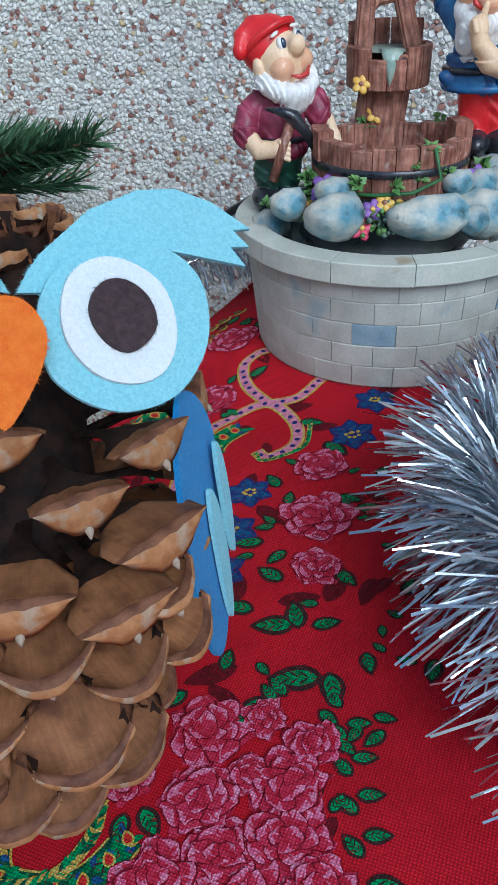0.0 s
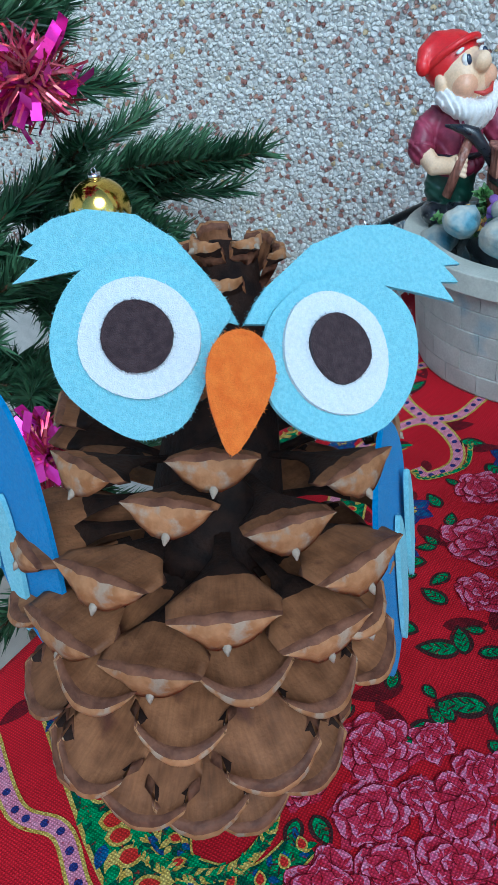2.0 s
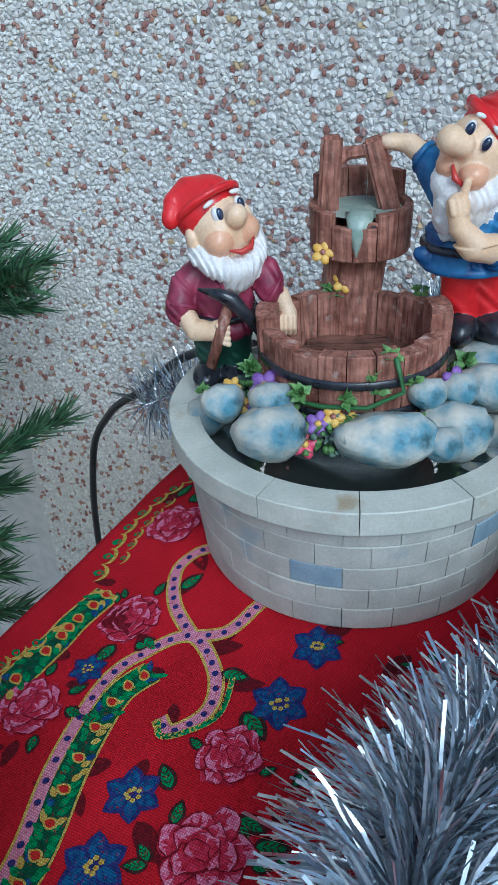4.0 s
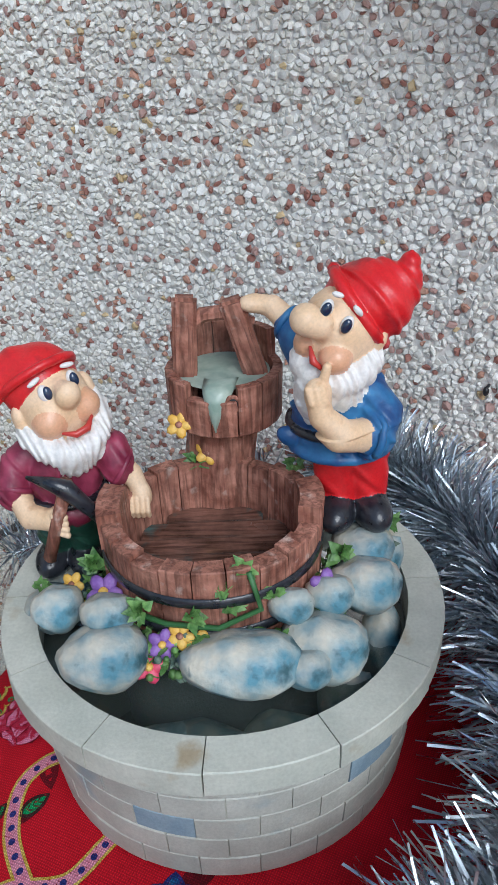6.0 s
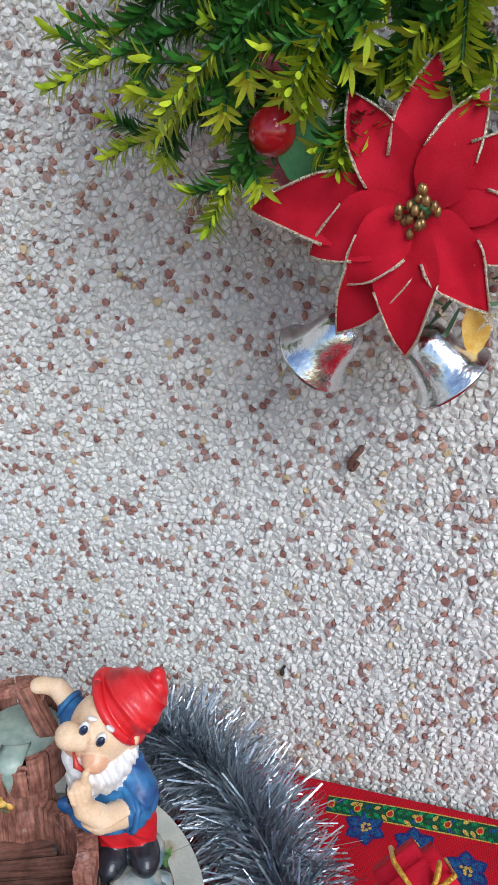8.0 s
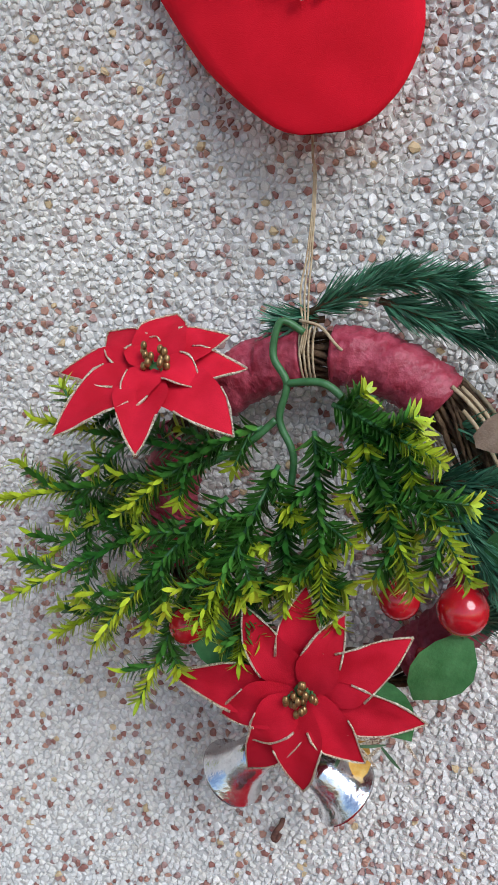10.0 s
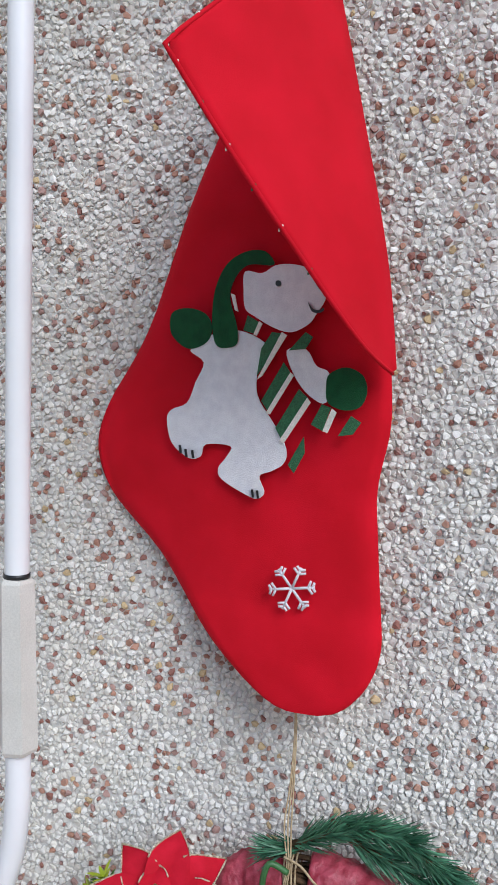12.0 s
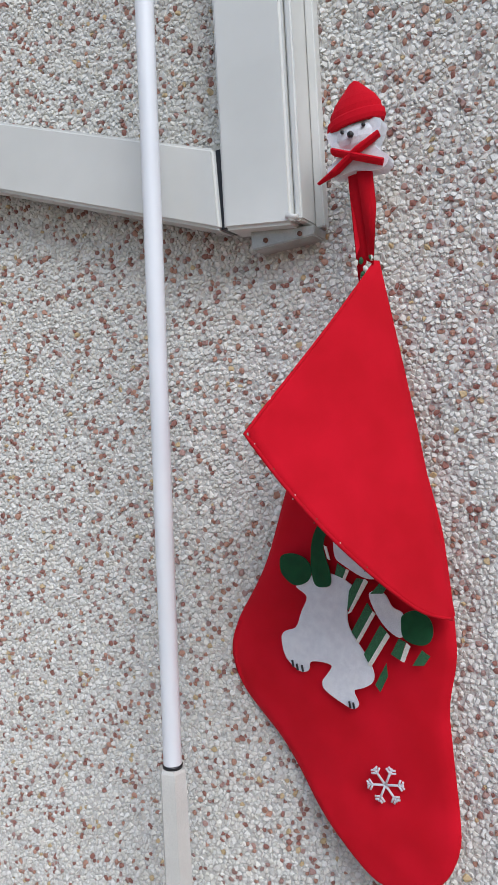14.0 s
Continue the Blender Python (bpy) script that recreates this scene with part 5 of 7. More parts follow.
def build_gnomes():
    """Painted figures, each one mesh."""
    mats = ["skin", "hat_red", "beard", "shirt", "green", "hoop", "eye", "mouth", "tub_wood", "blush"]
    S = Sculpt()
    o = Vector((-0.069, 0.02, 0))

    def at(x, y, z):
        return o + Vector((x, y, z))

    def squeeze(bm, first, last, how):
        bm.verts.ensure_lookup_table()
        for vert in bm.verts[first:last]:
            vert.co = how(vert.co)
    def cuff_ring(bm, c, way, r, m):
        """The rolled end of a sleeve."""
        w = Vector(way).normalized()
        u = w.orthogonal().normalized()
        v = w.cross(u)
        tube(bm, [c + r * (u * math.cos(q) + v * math.sin(q)) for q in np.linspace(0, 2 * math.pi, 21)], 0.0016, 7, m)
    for s in (-1, 1):
        S.blob(at(0.009 * s - 0.004, -0.004, 0.092), (0.0105, 0.015, 0.0075), 5, (0, 0, 12 * s))
        S.blob(at(0.008 * s - 0.002, 0.0, 0.107), (0.0115, 0.012, 0.014), 4, wave=((200, 100, 700), 0.0004))
    S.blob(at(0, 0, 0.117), (0.019, 0.0165, 0.014), 4)
    S.blob(at(0, 0, 0.134), (0.0205, 0.0175, 0.02), 3, wave=((300, 200, 260), 0.0005))
    S.blob(at(0.001, -0.001, 0.1215), (0.0222, 0.019, 0.0085), 3, wave=((700, 500, 0), 0.0006))
    S.tube([at(0.0212 * math.cos(a), 0.0187 * math.sin(a), 0.1275) for a in np.linspace(0, 2 * math.pi, 19)], 0.0017, 5, 0.0004)
    S.tube([at(0.002, -0.0175, 0.15), at(0.002, -0.0185, 0.138), at(0.003, -0.0185, 0.131)], 0.001, 3, 0.001)
    # arms
    S.tube([at(-0.015, 0.0, 0.147), at(-0.025, -0.004, 0.139), at(-0.027, -0.008, 0.132)], [0.0075, 0.0095, 0.0098], 3, wave=((500, 0, 600), 0.0004))
    S.tube([at(-0.026, -0.008, 0.131), at(-0.018, -0.018, 0.1235), at(-0.006, -0.0225, 0.124)], [0.0066, 0.0058, 0.0048], 0, 0.0008)
    S.blob(at(-0.002, -0.0235, 0.1245), (0.0062, 0.005, 0.006), 0)
    for i in range(4):
        S.tube([at(-0.002 + 0.001 * i, -0.0275, 0.1292 - 0.003 * i), at(0.0045, -0.0275, 0.128 - 0.003 * i)], 0.0016, 0, 0.0006)
    S.tube([at(0.015, 0.0, 0.147), at(0.027, -0.001, 0.145), at(0.0305, -0.003, 0.14)], [0.0075, 0.009, 0.0095], 3, wave=((500, 0, 600), 0.0004))
    S.tube([at(0.03, -0.003, 0.14), at(0.038, -0.003, 0.134), at(0.042, -0.005, 0.127)], [0.0064, 0.0056, 0.0048], 0, 0.0008)
    S.blob(at(0.042, -0.006, 0.1245), (0.0062, 0.0055, 0.0062), 0)
    for i in range(4):
        S.tube([at(0.037 + 0.003 * i, -0.0105, 0.1255), at(0.037 + 0.003 * i, -0.0125, 0.1205), at(0.037 + 0.003 * i, -0.0105, 0.1172)], 0.0016, 0, 0.0006)
    # head, turned up towards the tub
    first = len(S.parts)
    S.blob(at(0.0, -0.001, 0.1745), (0.0172, 0.0165, 0.0185), 0)
    S.tube([at(0.002, -0.0145, 0.182), at(0.0028, -0.019, 0.1785)], [0.0035, 0.0062], 0, 0.002)
    for s in (-1, 1):
        S.blob(at(0.001 + 0.009 * s, -0.0118, 0.1695), (0.0075, 0.007, 0.0066), 9, soft=0.004)
        S.blob(at(0.0172 * s, -0.001, 0.1745), (0.0038, 0.0045, 0.0064), 0, soft=0.001)
        S.blob(at(0.001 + 0.0085 * s, -0.014, 0.1885), (0.0036, 0.0016, 0.0012), 2, (0, 12 * s, 0), 0.0005)
    S.tube(smooth_line([at(-0.0165, 0.002, 0.171), at(-0.0155, -0.006, 0.162), at(-0.0095, -0.0125, 0.1555), at(0.0, -0.015, 0.1525), at(0.0095, -0.0125, 0.1555), at(0.0155, -0.006, 0.162), at(0.0165, 0.002, 0.171)], 3, False), [0.003] + [0.0058, 0.0064] * 8 + [0.006, 0.003], 2, 0.001, ((1500, 900, 250), 0.0005))
    S.blob(at(0.0, -0.009, 0.151), (0.0135, 0.0095, 0.0095), 2, wave=((1500, 900, 250), 0.0006))
    S.blob(at(-0.001, 0.0045, 0.1845), (0.0183, 0.0178, 0.0168), 1, (14, 0, 0), 0.0006)
    S.tube([at(-0.001 + 0.0178 * math.cos(q), 0.0172 * math.sin(q) + 0.002, 0.187 - 0.0062 * math.sin(q)) for q in np.linspace(0, 2 * math.pi, 19)], 0.0016, 1, 0.0012)
    S.tube([at(-0.008, 0.006, 0.195), at(-0.0165, 0.007, 0.194), at(-0.0215, 0.006, 0.19)], [0.0085, 0.006, 0.0042], 1, 0.003)
    S.blob(at(-0.0225, 0.006, 0.188), (0.0045, 0.0045, 0.005), 1, soft=0.001)
    turn = Matrix.Translation(at(0.001, 0, 0.172)) @ pose(0, 0, 0, 0, -14, 0) @ pose(0, 0, 0, -8, 0, 34) @ Matrix.Translation(-at(0, 0, 0.172))
    S.turn(first, Matrix.Translation((0, 0, -0.0045)) @ turn)
    bm = S.skin()
    start = len(bm.verts)
    for s in (-1, 1):
        blob(bm, at(0.0018 + 0.0072 * s, -0.0146, 0.1825), (0.0027, 0.0022, 0.0038), 2)
        blob(bm, at(0.0026 + 0.0068 * s, -0.0163, 0.1822), (0.0021, 0.0014, 0.003), 6)
    tube(bm, [at(-0.0065, -0.0175, 0.1645), at(-0.001, -0.019, 0.1615), at(0.005, -0.019, 0.1615), at(0.0098, -0.0172, 0.165)], [0.0005, 0.0016, 0.0018, 0.0006], 8, 7)
    tube(bm, [at(-0.001 + 0.018 * math.cos(q), 0.0174 * math.sin(q) + 0.002, 0.187 - 0.0062 * math.sin(q)) for q in np.linspace(0, 2 * math.pi, 33)], 0.002, 8, 1)
    squeeze(bm, start, None, lambda p: Matrix.Translation((0, 0, -0.0045)) @ turn @ p)
    cuff_ring(bm, at(-0.0262, -0.008, 0.1312), (-0.1, -0.6, -1), 0.0092, 3)
    cuff_ring(bm, at(0.0325, -0.003, 0.1382), (0.7, 0, -0.6), 0.0086, 3)
    tube(bm, [at(0.0216 * math.cos(a), 0.019 * math.sin(a), 0.1275) for a in np.linspace(0, 2 * math.pi, 33)], 0.0017, 7, 5)
    # pickaxe
    tube(bm, [at(-0.008, -0.027, 0.107), at(0.0, -0.027, 0.126), at(0.0085, -0.027, 0.1455)], 0.0036, 10, 8)
    tube(bm, [at(-0.012, -0.026, 0.1475), at(0.001, -0.029, 0.1455), at(0.0085, -0.029, 0.1425), at(0.019, -0.028, 0.132), at(0.024, -0.026, 0.1215)], [0.0008, 0.0032, 0.0046, 0.0034, 0.0008], 10, 5)
    squeeze(bm, 0, None, lambda p: Vector((o.x + 0.002 + (p.x - o.x) * (0.78 + 0.1 * min(max((p.z - 0.145) / 0.012, 0), 1)), o.y + (p.y - o.y) * 0.9, p.z - 0.003 if p.z < 0.152 else 0.149 + (p.z - 0.152) * 0.97)))
    figure("garden_gnome", bm, mats, "painted gnome figure with red cap, wine shirt and pickaxe")

    mats = ["skin", "hat_red", "beard", "blue", "hat_red", "hoop", "eye", "mouth", "tub_wood", "blush"]
    S = Sculpt()
    o = Vector((0.052, 0.012, 0))
    for s in (-1, 1):
        S.blob(at(0.0075 * s + 0.006, -0.006, 0.1165), (0.0085, 0.0145, 0.0085), 5, (0, 0, 10 * s), 0.001)
        S.tube([at(0.0062 * s + 0.006, 0.0, 0.124), at(0.0062 * s + 0.004, 0.0, 0.146)], [0.0088, 0.0105], 1, wave=((300, 0, 500), 0.0004))
    S.blob(at(0.0, 0, 0.154), (0.0205, 0.0185, 0.0115), 3, wave=((600, 500, 0), 0.0006))
    S.tube([at(0.0208 * math.cos(a), 0.0188 * math.sin(a), 0.1485) for a in np.linspace(0, 2 * math.pi, 19)], 0.0022, 3, 0.003)
    S.blob(at(-0.002, 0, 0.164), (0.0185, 0.0165, 0.02), 3, wave=((400, 300, 500), 0.0005))
    S.tube([at(-0.001 + 0.0198 * math.cos(a), 0.0182 * math.sin(a), 0.158) for a in np.linspace(0, 2 * math.pi, 19)], 0.0018, 5, 0.0004)
    S.blob(at(-0.021, -0.006, 0.1535), (0.0062, 0.0035, 0.0042), 3, (0, 30, 0), 0.001)
    # head, leaning on the hand
    S.blob(at(-0.004, -0.003, 0.2015), (0.0165, 0.0162, 0.0178), 0, (0, 25, 0))
    S.tube([at(-0.009, -0.0135, 0.204), at(-0.014, -0.0165, 0.2085), at(-0.019, -0.0165, 0.211)], [0.0042, 0.0058, 0.0066], 0, 0.002)
    S.blob(at(-0.0075, -0.0172, 0.1945), (0.0066, 0.006, 0.0062), 9, soft=0.002)
    S.blob(at(-0.018, -0.009, 0.198), (0.0055, 0.006, 0.0055), 9, soft=0.003)
    S.blob(at(-0.007, -0.0168, 0.2208), (0.0026, 0.0014, 0.0012), 2, (0, 20, 0), 0.0005)
    S.blob(at(0.0008, -0.0172, 0.2142), (0.0028, 0.0014, 0.0013), 2, (0, 50, 0), 0.0005)
    S.blob(at(0.0098, -0.0105, 0.1985), (0.0036, 0.0034, 0.0052), 0, (0, 35, 0), 0.001)
    S.tube(smooth_line([at(0.0075, -0.008, 0.192), at(0.003, -0.0125, 0.1865), at(-0.006, -0.0145, 0.183), at(-0.0145, -0.0115, 0.185), at(-0.0195, -0.004, 0.1925)], 4, False), [0.004] + [0.0068, 0.0072] * 7 + [0.006, 0.0035], 2, 0.001, ((1400, 800, 200), 0.0005))
    S.tube([at(-0.014, -0.0095, 0.186), at(-0.015, -0.0115, 0.174), at(-0.0125, -0.0125, 0.167)], [0.009, 0.0085, 0.004], 2, 0.002, ((1400, 800, 150), 0.0006))
    S.blob(at(-0.006, -0.0105, 0.178), (0.0125, 0.0085, 0.01), 2, wave=((1400, 800, 200), 0.0006))
    # soft pointed cap with folds, leaning to the side
    S.tube([at(0.007, 0.004, 0.2085), at(0.0105, 0.002, 0.211), at(0.0145, 0.002, 0.2135), at(0.019, 0.002, 0.2165), at(0.0225, 0.003, 0.2205), at(0.0243, 0.003, 0.226), at(0.0245, 0.003, 0.2295)],
           [0.0176, 0.0168, 0.0138, 0.0105, 0.0072, 0.0048, 0.002], 1, 0.0006, ((420, 60, 250), 0.0006))
    S.tube([at(0.0045 + 0.0184 * math.cos(a) * -0.57, 0.0035 + 0.0182 * math.sin(a), 0.208 + 0.0184 * math.cos(a) * 0.82) for a in np.linspace(0, 2 * math.pi, 19)], 0.0022, 1, 0.0015)
    # arm to the chin, the other on the bucket
    S.tube([at(0.008, -0.004, 0.174), at(0.0125, -0.0115, 0.166), at(0.0105, -0.0175, 0.1605)], [0.0085, 0.0095, 0.0092], 3, 0.002, ((500, 0, 600), 0.0005))
    S.tube([at(0.0085, -0.0185, 0.16), at(-0.004, -0.0255, 0.164), at(-0.0135, -0.0265, 0.1735), at(-0.015, -0.0255, 0.1805)], [0.0068, 0.0064, 0.0052, 0.0048], 0, 0.0008)
    S.blob(at(-0.015, -0.0245, 0.1835), (0.0056, 0.0048, 0.006), 0)
    S.tube([at(-0.0135, -0.0245, 0.186), at(-0.0115, -0.0238, 0.194)], [0.0022, 0.0018], 0, 0.0008)
    for i in range(3):
        S.tube([at(-0.0192 + 0.0028 * i, -0.0275, 0.1865), at(-0.0178 + 0.0028 * i, -0.0288, 0.181)], 0.0015, 0, 0.0006)
    S.tube([at(-0.014, 0.004, 0.178), at(-0.02, 0.014, 0.189), at(-0.022, 0.02, 0.193)], [0.008, 0.008, 0.0076], 3)
    S.tube([at(-0.022, 0.02, 0.194), at(-0.03, 0.028, 0.1995), at(-0.037, 0.03, 0.2005)], [0.0058, 0.0052, 0.004], 0, 0.0008)
    S.blob(at(-0.039, 0.03, 0.2005), (0.0062, 0.005, 0.004), 0)
    bm = S.skin()
    for x, y, z in ((-0.0112, -0.0168, 0.2155), (-0.0035, -0.0182, 0.209)):
        blob(bm, at(x, y, z), (0.0026, 0.002, 0.0039), 2, (0, 25, 0))
        blob(bm, at(x - 0.0004, y - 0.0016, z), (0.0021, 0.0013, 0.0032), 6, (0, 25, 0))
    tube(bm, [at(0.0045 + 0.0186 * math.cos(a) * -0.57, 0.0035 + 0.0184 * math.sin(a), 0.208 + 0.0186 * math.cos(a) * 0.82) for a in np.linspace(0, 2 * math.pi, 33)], 0.0026, 8, 1)
    cuff_ring(bm, at(0.0085, -0.0195, 0.1605), (-1, -0.5, 0.25), 0.0086, 3)
    cuff_ring(bm, at(-0.0235, 0.021, 0.1945), (-0.75, 0.6, 0.4), 0.0072, 3)
    tube(bm, [at(-0.001 + 0.0202 * math.cos(a), 0.0186 * math.sin(a), 0.158) for a in np.linspace(0, 2 * math.pi, 33)], 0.0019, 7, 5)
    tube(bm, [at(-0.0175, -0.0165, 0.2), at(-0.0165, -0.0192, 0.1945), at(-0.0125, -0.0205, 0.191)], [0.0006, 0.0017, 0.0007], 8, 7)
    squeeze(bm, 0, None, lambda p: p if p.z < 0.165 else Vector((o.x + 0.002 + (p.x - o.x) * 0.94, p.y, 0.165 + (p.z - 0.165) * 0.93)))
    figure("garden_gnome", bm, mats, "painted gnome figure with red cap, blue coat, chin in hand")


build_fountain()
build_gnomes()


# ---- tinsel ----
def build_tinsel(path, reach, count, seed, label, bend=0.25):
    rng = np.random.default_rng(seed)
    pts = np.array([tuple(p) for p in smooth_line(path, 12, False)])
    ob = thing("tinsel_garland", pose(*pts[len(pts) // 2]), label, "garland", "silver tinsel garlands")
    verts, faces = [], []
    centre = pts[len(pts) // 2]
    for i in range(count):
        k = rng.uniform(0, len(pts) - 1.001)
        j = int(k)
        d = pts[j + 1] - pts[j]
        p = pts[j] + d * (k - j) - centre
        d = d / np.linalg.norm(d)
        v = rng.normal(size=3)
        v = v - d * (v @ d) * 0.75
        v /= np.linalg.norm(v)
        ln = reach * rng.uniform(0.62, 1.05)
        w = np.cross(v, rng.normal(size=3))
        w = w / np.linalg.norm(w) * rng.uniform(0.0003, 0.00066)
        sag = np.array((rng.uniform(-1, 1), rng.uniform(-1, 1), -1.0)) * bend * ln * 0.4
        mid, end = p + v * ln * 0.55, p + v * ln + sag
        low = np.array(-centre) + np.array((0, 0, 0.004))
        for q in (mid, end):
            q[2] = max(q[2], low[2] + 0.085 * (q[0] + centre[0] + 0.085))
            q[1] = min(q[1], 0.692 - centre[1])
        b = len(verts)
        verts += [tuple(p - w), tuple(p + w), tuple(mid + w), tuple(mid - w), tuple(end + w), tuple(end - w)]
        faces += [(b, b + 1, b + 2, b + 3), (b + 3, b + 2, b + 4, b + 5)]
    st = from_arrays("foil_fringe", verts, faces, "tinsel", ob, "shiny silver foil strands")
    st["kind"] = "stuff"
    bm = bmesh.new()
    tube(bm, [p - centre for p in pts], 0.0015, 6)
    part("cord", bm, "silver", ob, "twisted wire cord")
    return ob


build_tinsel([(0.05, 0.16, 0.055), (0.0, 0.225, 0.055), (-0.018, 0.29, 0.045), (0.005, 0.35, 0.036), (0.035, 0.41, 0.032)], 0.055, 4200, 3, "bushy silver tinsel garland lying on the red cloth")
build_tinsel([(0.04, 0.41, 0.035), (0.03, 0.49, 0.042), (0.01, 0.55, 0.045), (-0.03, 0.6, 0.05), (-0.08, 0.635, 0.05), (-0.13, 0.65, 0.045)], 0.052, 5200, 4, "silver tinsel garland curled behind the fountain on the cloth")
build_tinsel([(-0.3, 0.53, 0.008), (-0.26, 0.56, 0.02), (-0.22, 0.6, 0.02), (-0.17, 0.64, 0.03)], 0.036, 1100, 5, "thin silver tinsel garland end by the wall")


# ---- trees ----
def fir_branch(rng, ln, needle=0.026, dens=1.0, wd=0.0022, spread=0.75):
    """Stem along x with needles around it: stem points, and needle quads."""
    verts, faces = [], []
    n = int(ln * 2300 * dens)
    for i in range(n):
        t = (i + rng.uniform(0, 1)) / n
        a = rng.uniform(0, 2 * math.pi)
        lean = rng.uniform(0.5, 1.0) * spread
        d = Vector((math.cos(lean), math.sin(lean) * math.cos(a), math.sin(lean) * math.sin(a)))
        p = Vector((ln * t, 0, -0.12 * ln * t * t))
        l = needle * rng.uniform(0.65, 1.1) * (1 - 0.25 * t)
        s = d.cross(Vector((rng.uniform(-1, 1), rng.uniform(-1, 1), rng.uniform(-1, 1)))).normalized() * wd * 0.5
        b = len(verts)
        tip = p + d * l + Vector((0.15 * l, 0, rng.uniform(-0.1, 0.1) * l))
        m = p + d * l * 0.5
        verts += [p - s * 0.6, p + s * 0.6, m + s, m - s, tip]
        faces += [(b, b + 1, b + 2, b + 3), (b + 3, b + 2, b + 4)]
    return verts, faces


def add_branch(parent, rng, base, way, ln, mat="needle", needle=0.026, dens=1.0, twigs=0, name="branch"):
    way = Vector(way).normalized()
    verts, faces = [], []
    stem = bmesh.new()
    todo = [(Matrix(), ln)]
    for k in range(twigs):
        t = 0.3 + 0.5 * (k + 0.5) / twigs
        todo.append((Matrix.Translation((ln * t, 0, -0.12 * ln * t * t)) @ Matrix.Rotation(rng.uniform(0.5, 0.9) * (1 if k % 2 else -1), 4, "Z") @ Matrix.Rotation(rng.uniform(-0.4, 0.2), 4, "Y"), ln * rng.uniform(0.4, 0.55)))
    for m, l in todo:
        v, f = fir_branch(rng, l, needle, dens, needle * 0.06)
        b = len(verts)
        verts += [tuple(m @ p) for p in v]
        faces += [tuple(i + b for i in q) for q in f]
        tube(stem, [m @ Vector((l * t, 0, -0.12 * l * t * t)) for t in (0, 0.35, 0.7, 1)], [0.0022, 0.0018, 0.0014, 0.0007], 6)
    place = Matrix.Translation(base) @ way.to_track_quat("X", "Z").to_matrix().to_4x4()
    br = part(name, stem, "bark", parent)
    br.matrix_basis = place
    nd = from_arrays("needles", verts, faces, mat, br)
    nd["kind"] = "stuff"
    return br


def build_left_tree():
    rng = random.Random(12)
    trunk = Vector((-0.68, 0.42, -0.75))
    t = thing("christmas_tree", pose(*trunk), "green artificial Christmas tree with baubles and foil bows", "christmas tree")
    bm = bmesh.new()
    tube(bm, [(0, 0, 0), (0, 0, 0.6), (0, 0, 1.2), (0, 0, 1.5)], [0.02, 0.016, 0.01, 0.004], 10)
    part("trunk", bm, "bark", t)
    aims = [(-0.385, 0.56, 0.115), (-0.42, 0.545, 0.145), (-0.43, 0.51, 0.08), (-0.36, 0.45, -0.03), (-0.44, 0.46, 0.03), (-0.5, 0.36, 0.1), (-0.42, 0.36, 0.0), (-0.47, 0.42, 0.2), (-0.44, 0.33, 0.22), (-0.52, 0.5, 0.215), 
            (-0.4, 0.4, -0.08), (-0.42, 0.28, 0.08), (-0.46, 0.24, 0.0), (-0.38, 0.34, -0.1), (-0.5, 0.56, 0.05), (-0.5, 0.3, 0.28), (-0.36, 0.28, -0.16)]
    for a in aims:
        tip = Vector(a) - trunk
        base = Vector((0, 0, tip.z - 0.03 - 0.1 * rng.random()))
        add_branch(t, rng, base, tip - base + Vector((0, 0, -0.012)), (tip - base).length * 0.89, twigs=5, dens=1.0, needle=0.037)
    return t


def build_right_tree():
    rng = random.Random(15)
    foot = Vector((0.11, 0.43, cloth_height(0.11, 0.43)))
    t = thing("small_fir", pose(*foot), "small frosted artificial fir standing on the cloth beside tinsel", "christmas tree")
    bm = bmesh.new()
    tube(bm, [(0, 0, 0), (0, 0, 0.1), (0, 0, 0.2)], [0.008, 0.006, 0.003], 8)
    part("trunk", bm, "bark", t)
    for i in range(26):
        a = 2.4 * i
        z = 0.02 + 0.0065 * i
        ln = 0.08 - 0.0018 * i
        add_branch(t, rng, Vector((0, 0, z)), (math.cos(a), math.sin(a), 0.25), ln, "needle_cold" if i % 3 else "needle", 0.016, 1.5, 3)
    return t


def build_gift(name, place, size, turn, label):
    g = thing("gift_ornament", place @ pose(0, 0, 0, *turn), label, "ornament", "red gift ornaments")
    bm = bmesh.new()
    box(bm, (0, 0, 0), size, bev=0.0045)
    part("box", bm, "poinsettia", g, smooth=True)
    sx, sy, sz = (v / 2 + 0.0006 for v in size)
    bm = bmesh.new()
    for a, b in ((1, 0), (0, 1)):
        tube(bm, [(-sx * a - 0, -sy * b, sz), (sx * a, sy * b, sz), (sx * a, sy * b, -sz), (-sx * a, -sy * b, -sz), (-sx * a, -sy * b, sz)], 0.0009, 6)
    for s in (-1, 1):
        tube(bm, smooth_line([(0, 0, sz), (0.008 * s, 0.003, sz + 0.005), (0.012 * s, 0.006, sz + 0.002), (0.006 * s, 0.001, sz + 0.001)], 4, False), 0.0008, 6)
        tube(bm, [(0, 0, sz), (0.006 * s, -0.008, sz + 0.002), (0.009 * s, -0.013, sz + 0.001)], 0.0008, 6)
    tube(bm, [(0, 0, sz), (0.002, 0.004, sz + 0.012), (0, 0.003, sz + 0.02)], 0.0006, 6)
    part("gold_cord", bm, "gold_cord", g, "gold cord bow")


build_left_tree()
build_right_tree()
build_gift("gift", pose(0.028, 0.43, 0.142), (0.027, 0.027, 0.022), (48, 6, 52), "small red gift box ornament tied with gold cord on the fir")
build_gift("gift", pose(0.076, 0.45, 0.235), (0.026, 0.026, 0.024), (40, -30, 40), "red fabric gift ornament with gold cord on the fir")


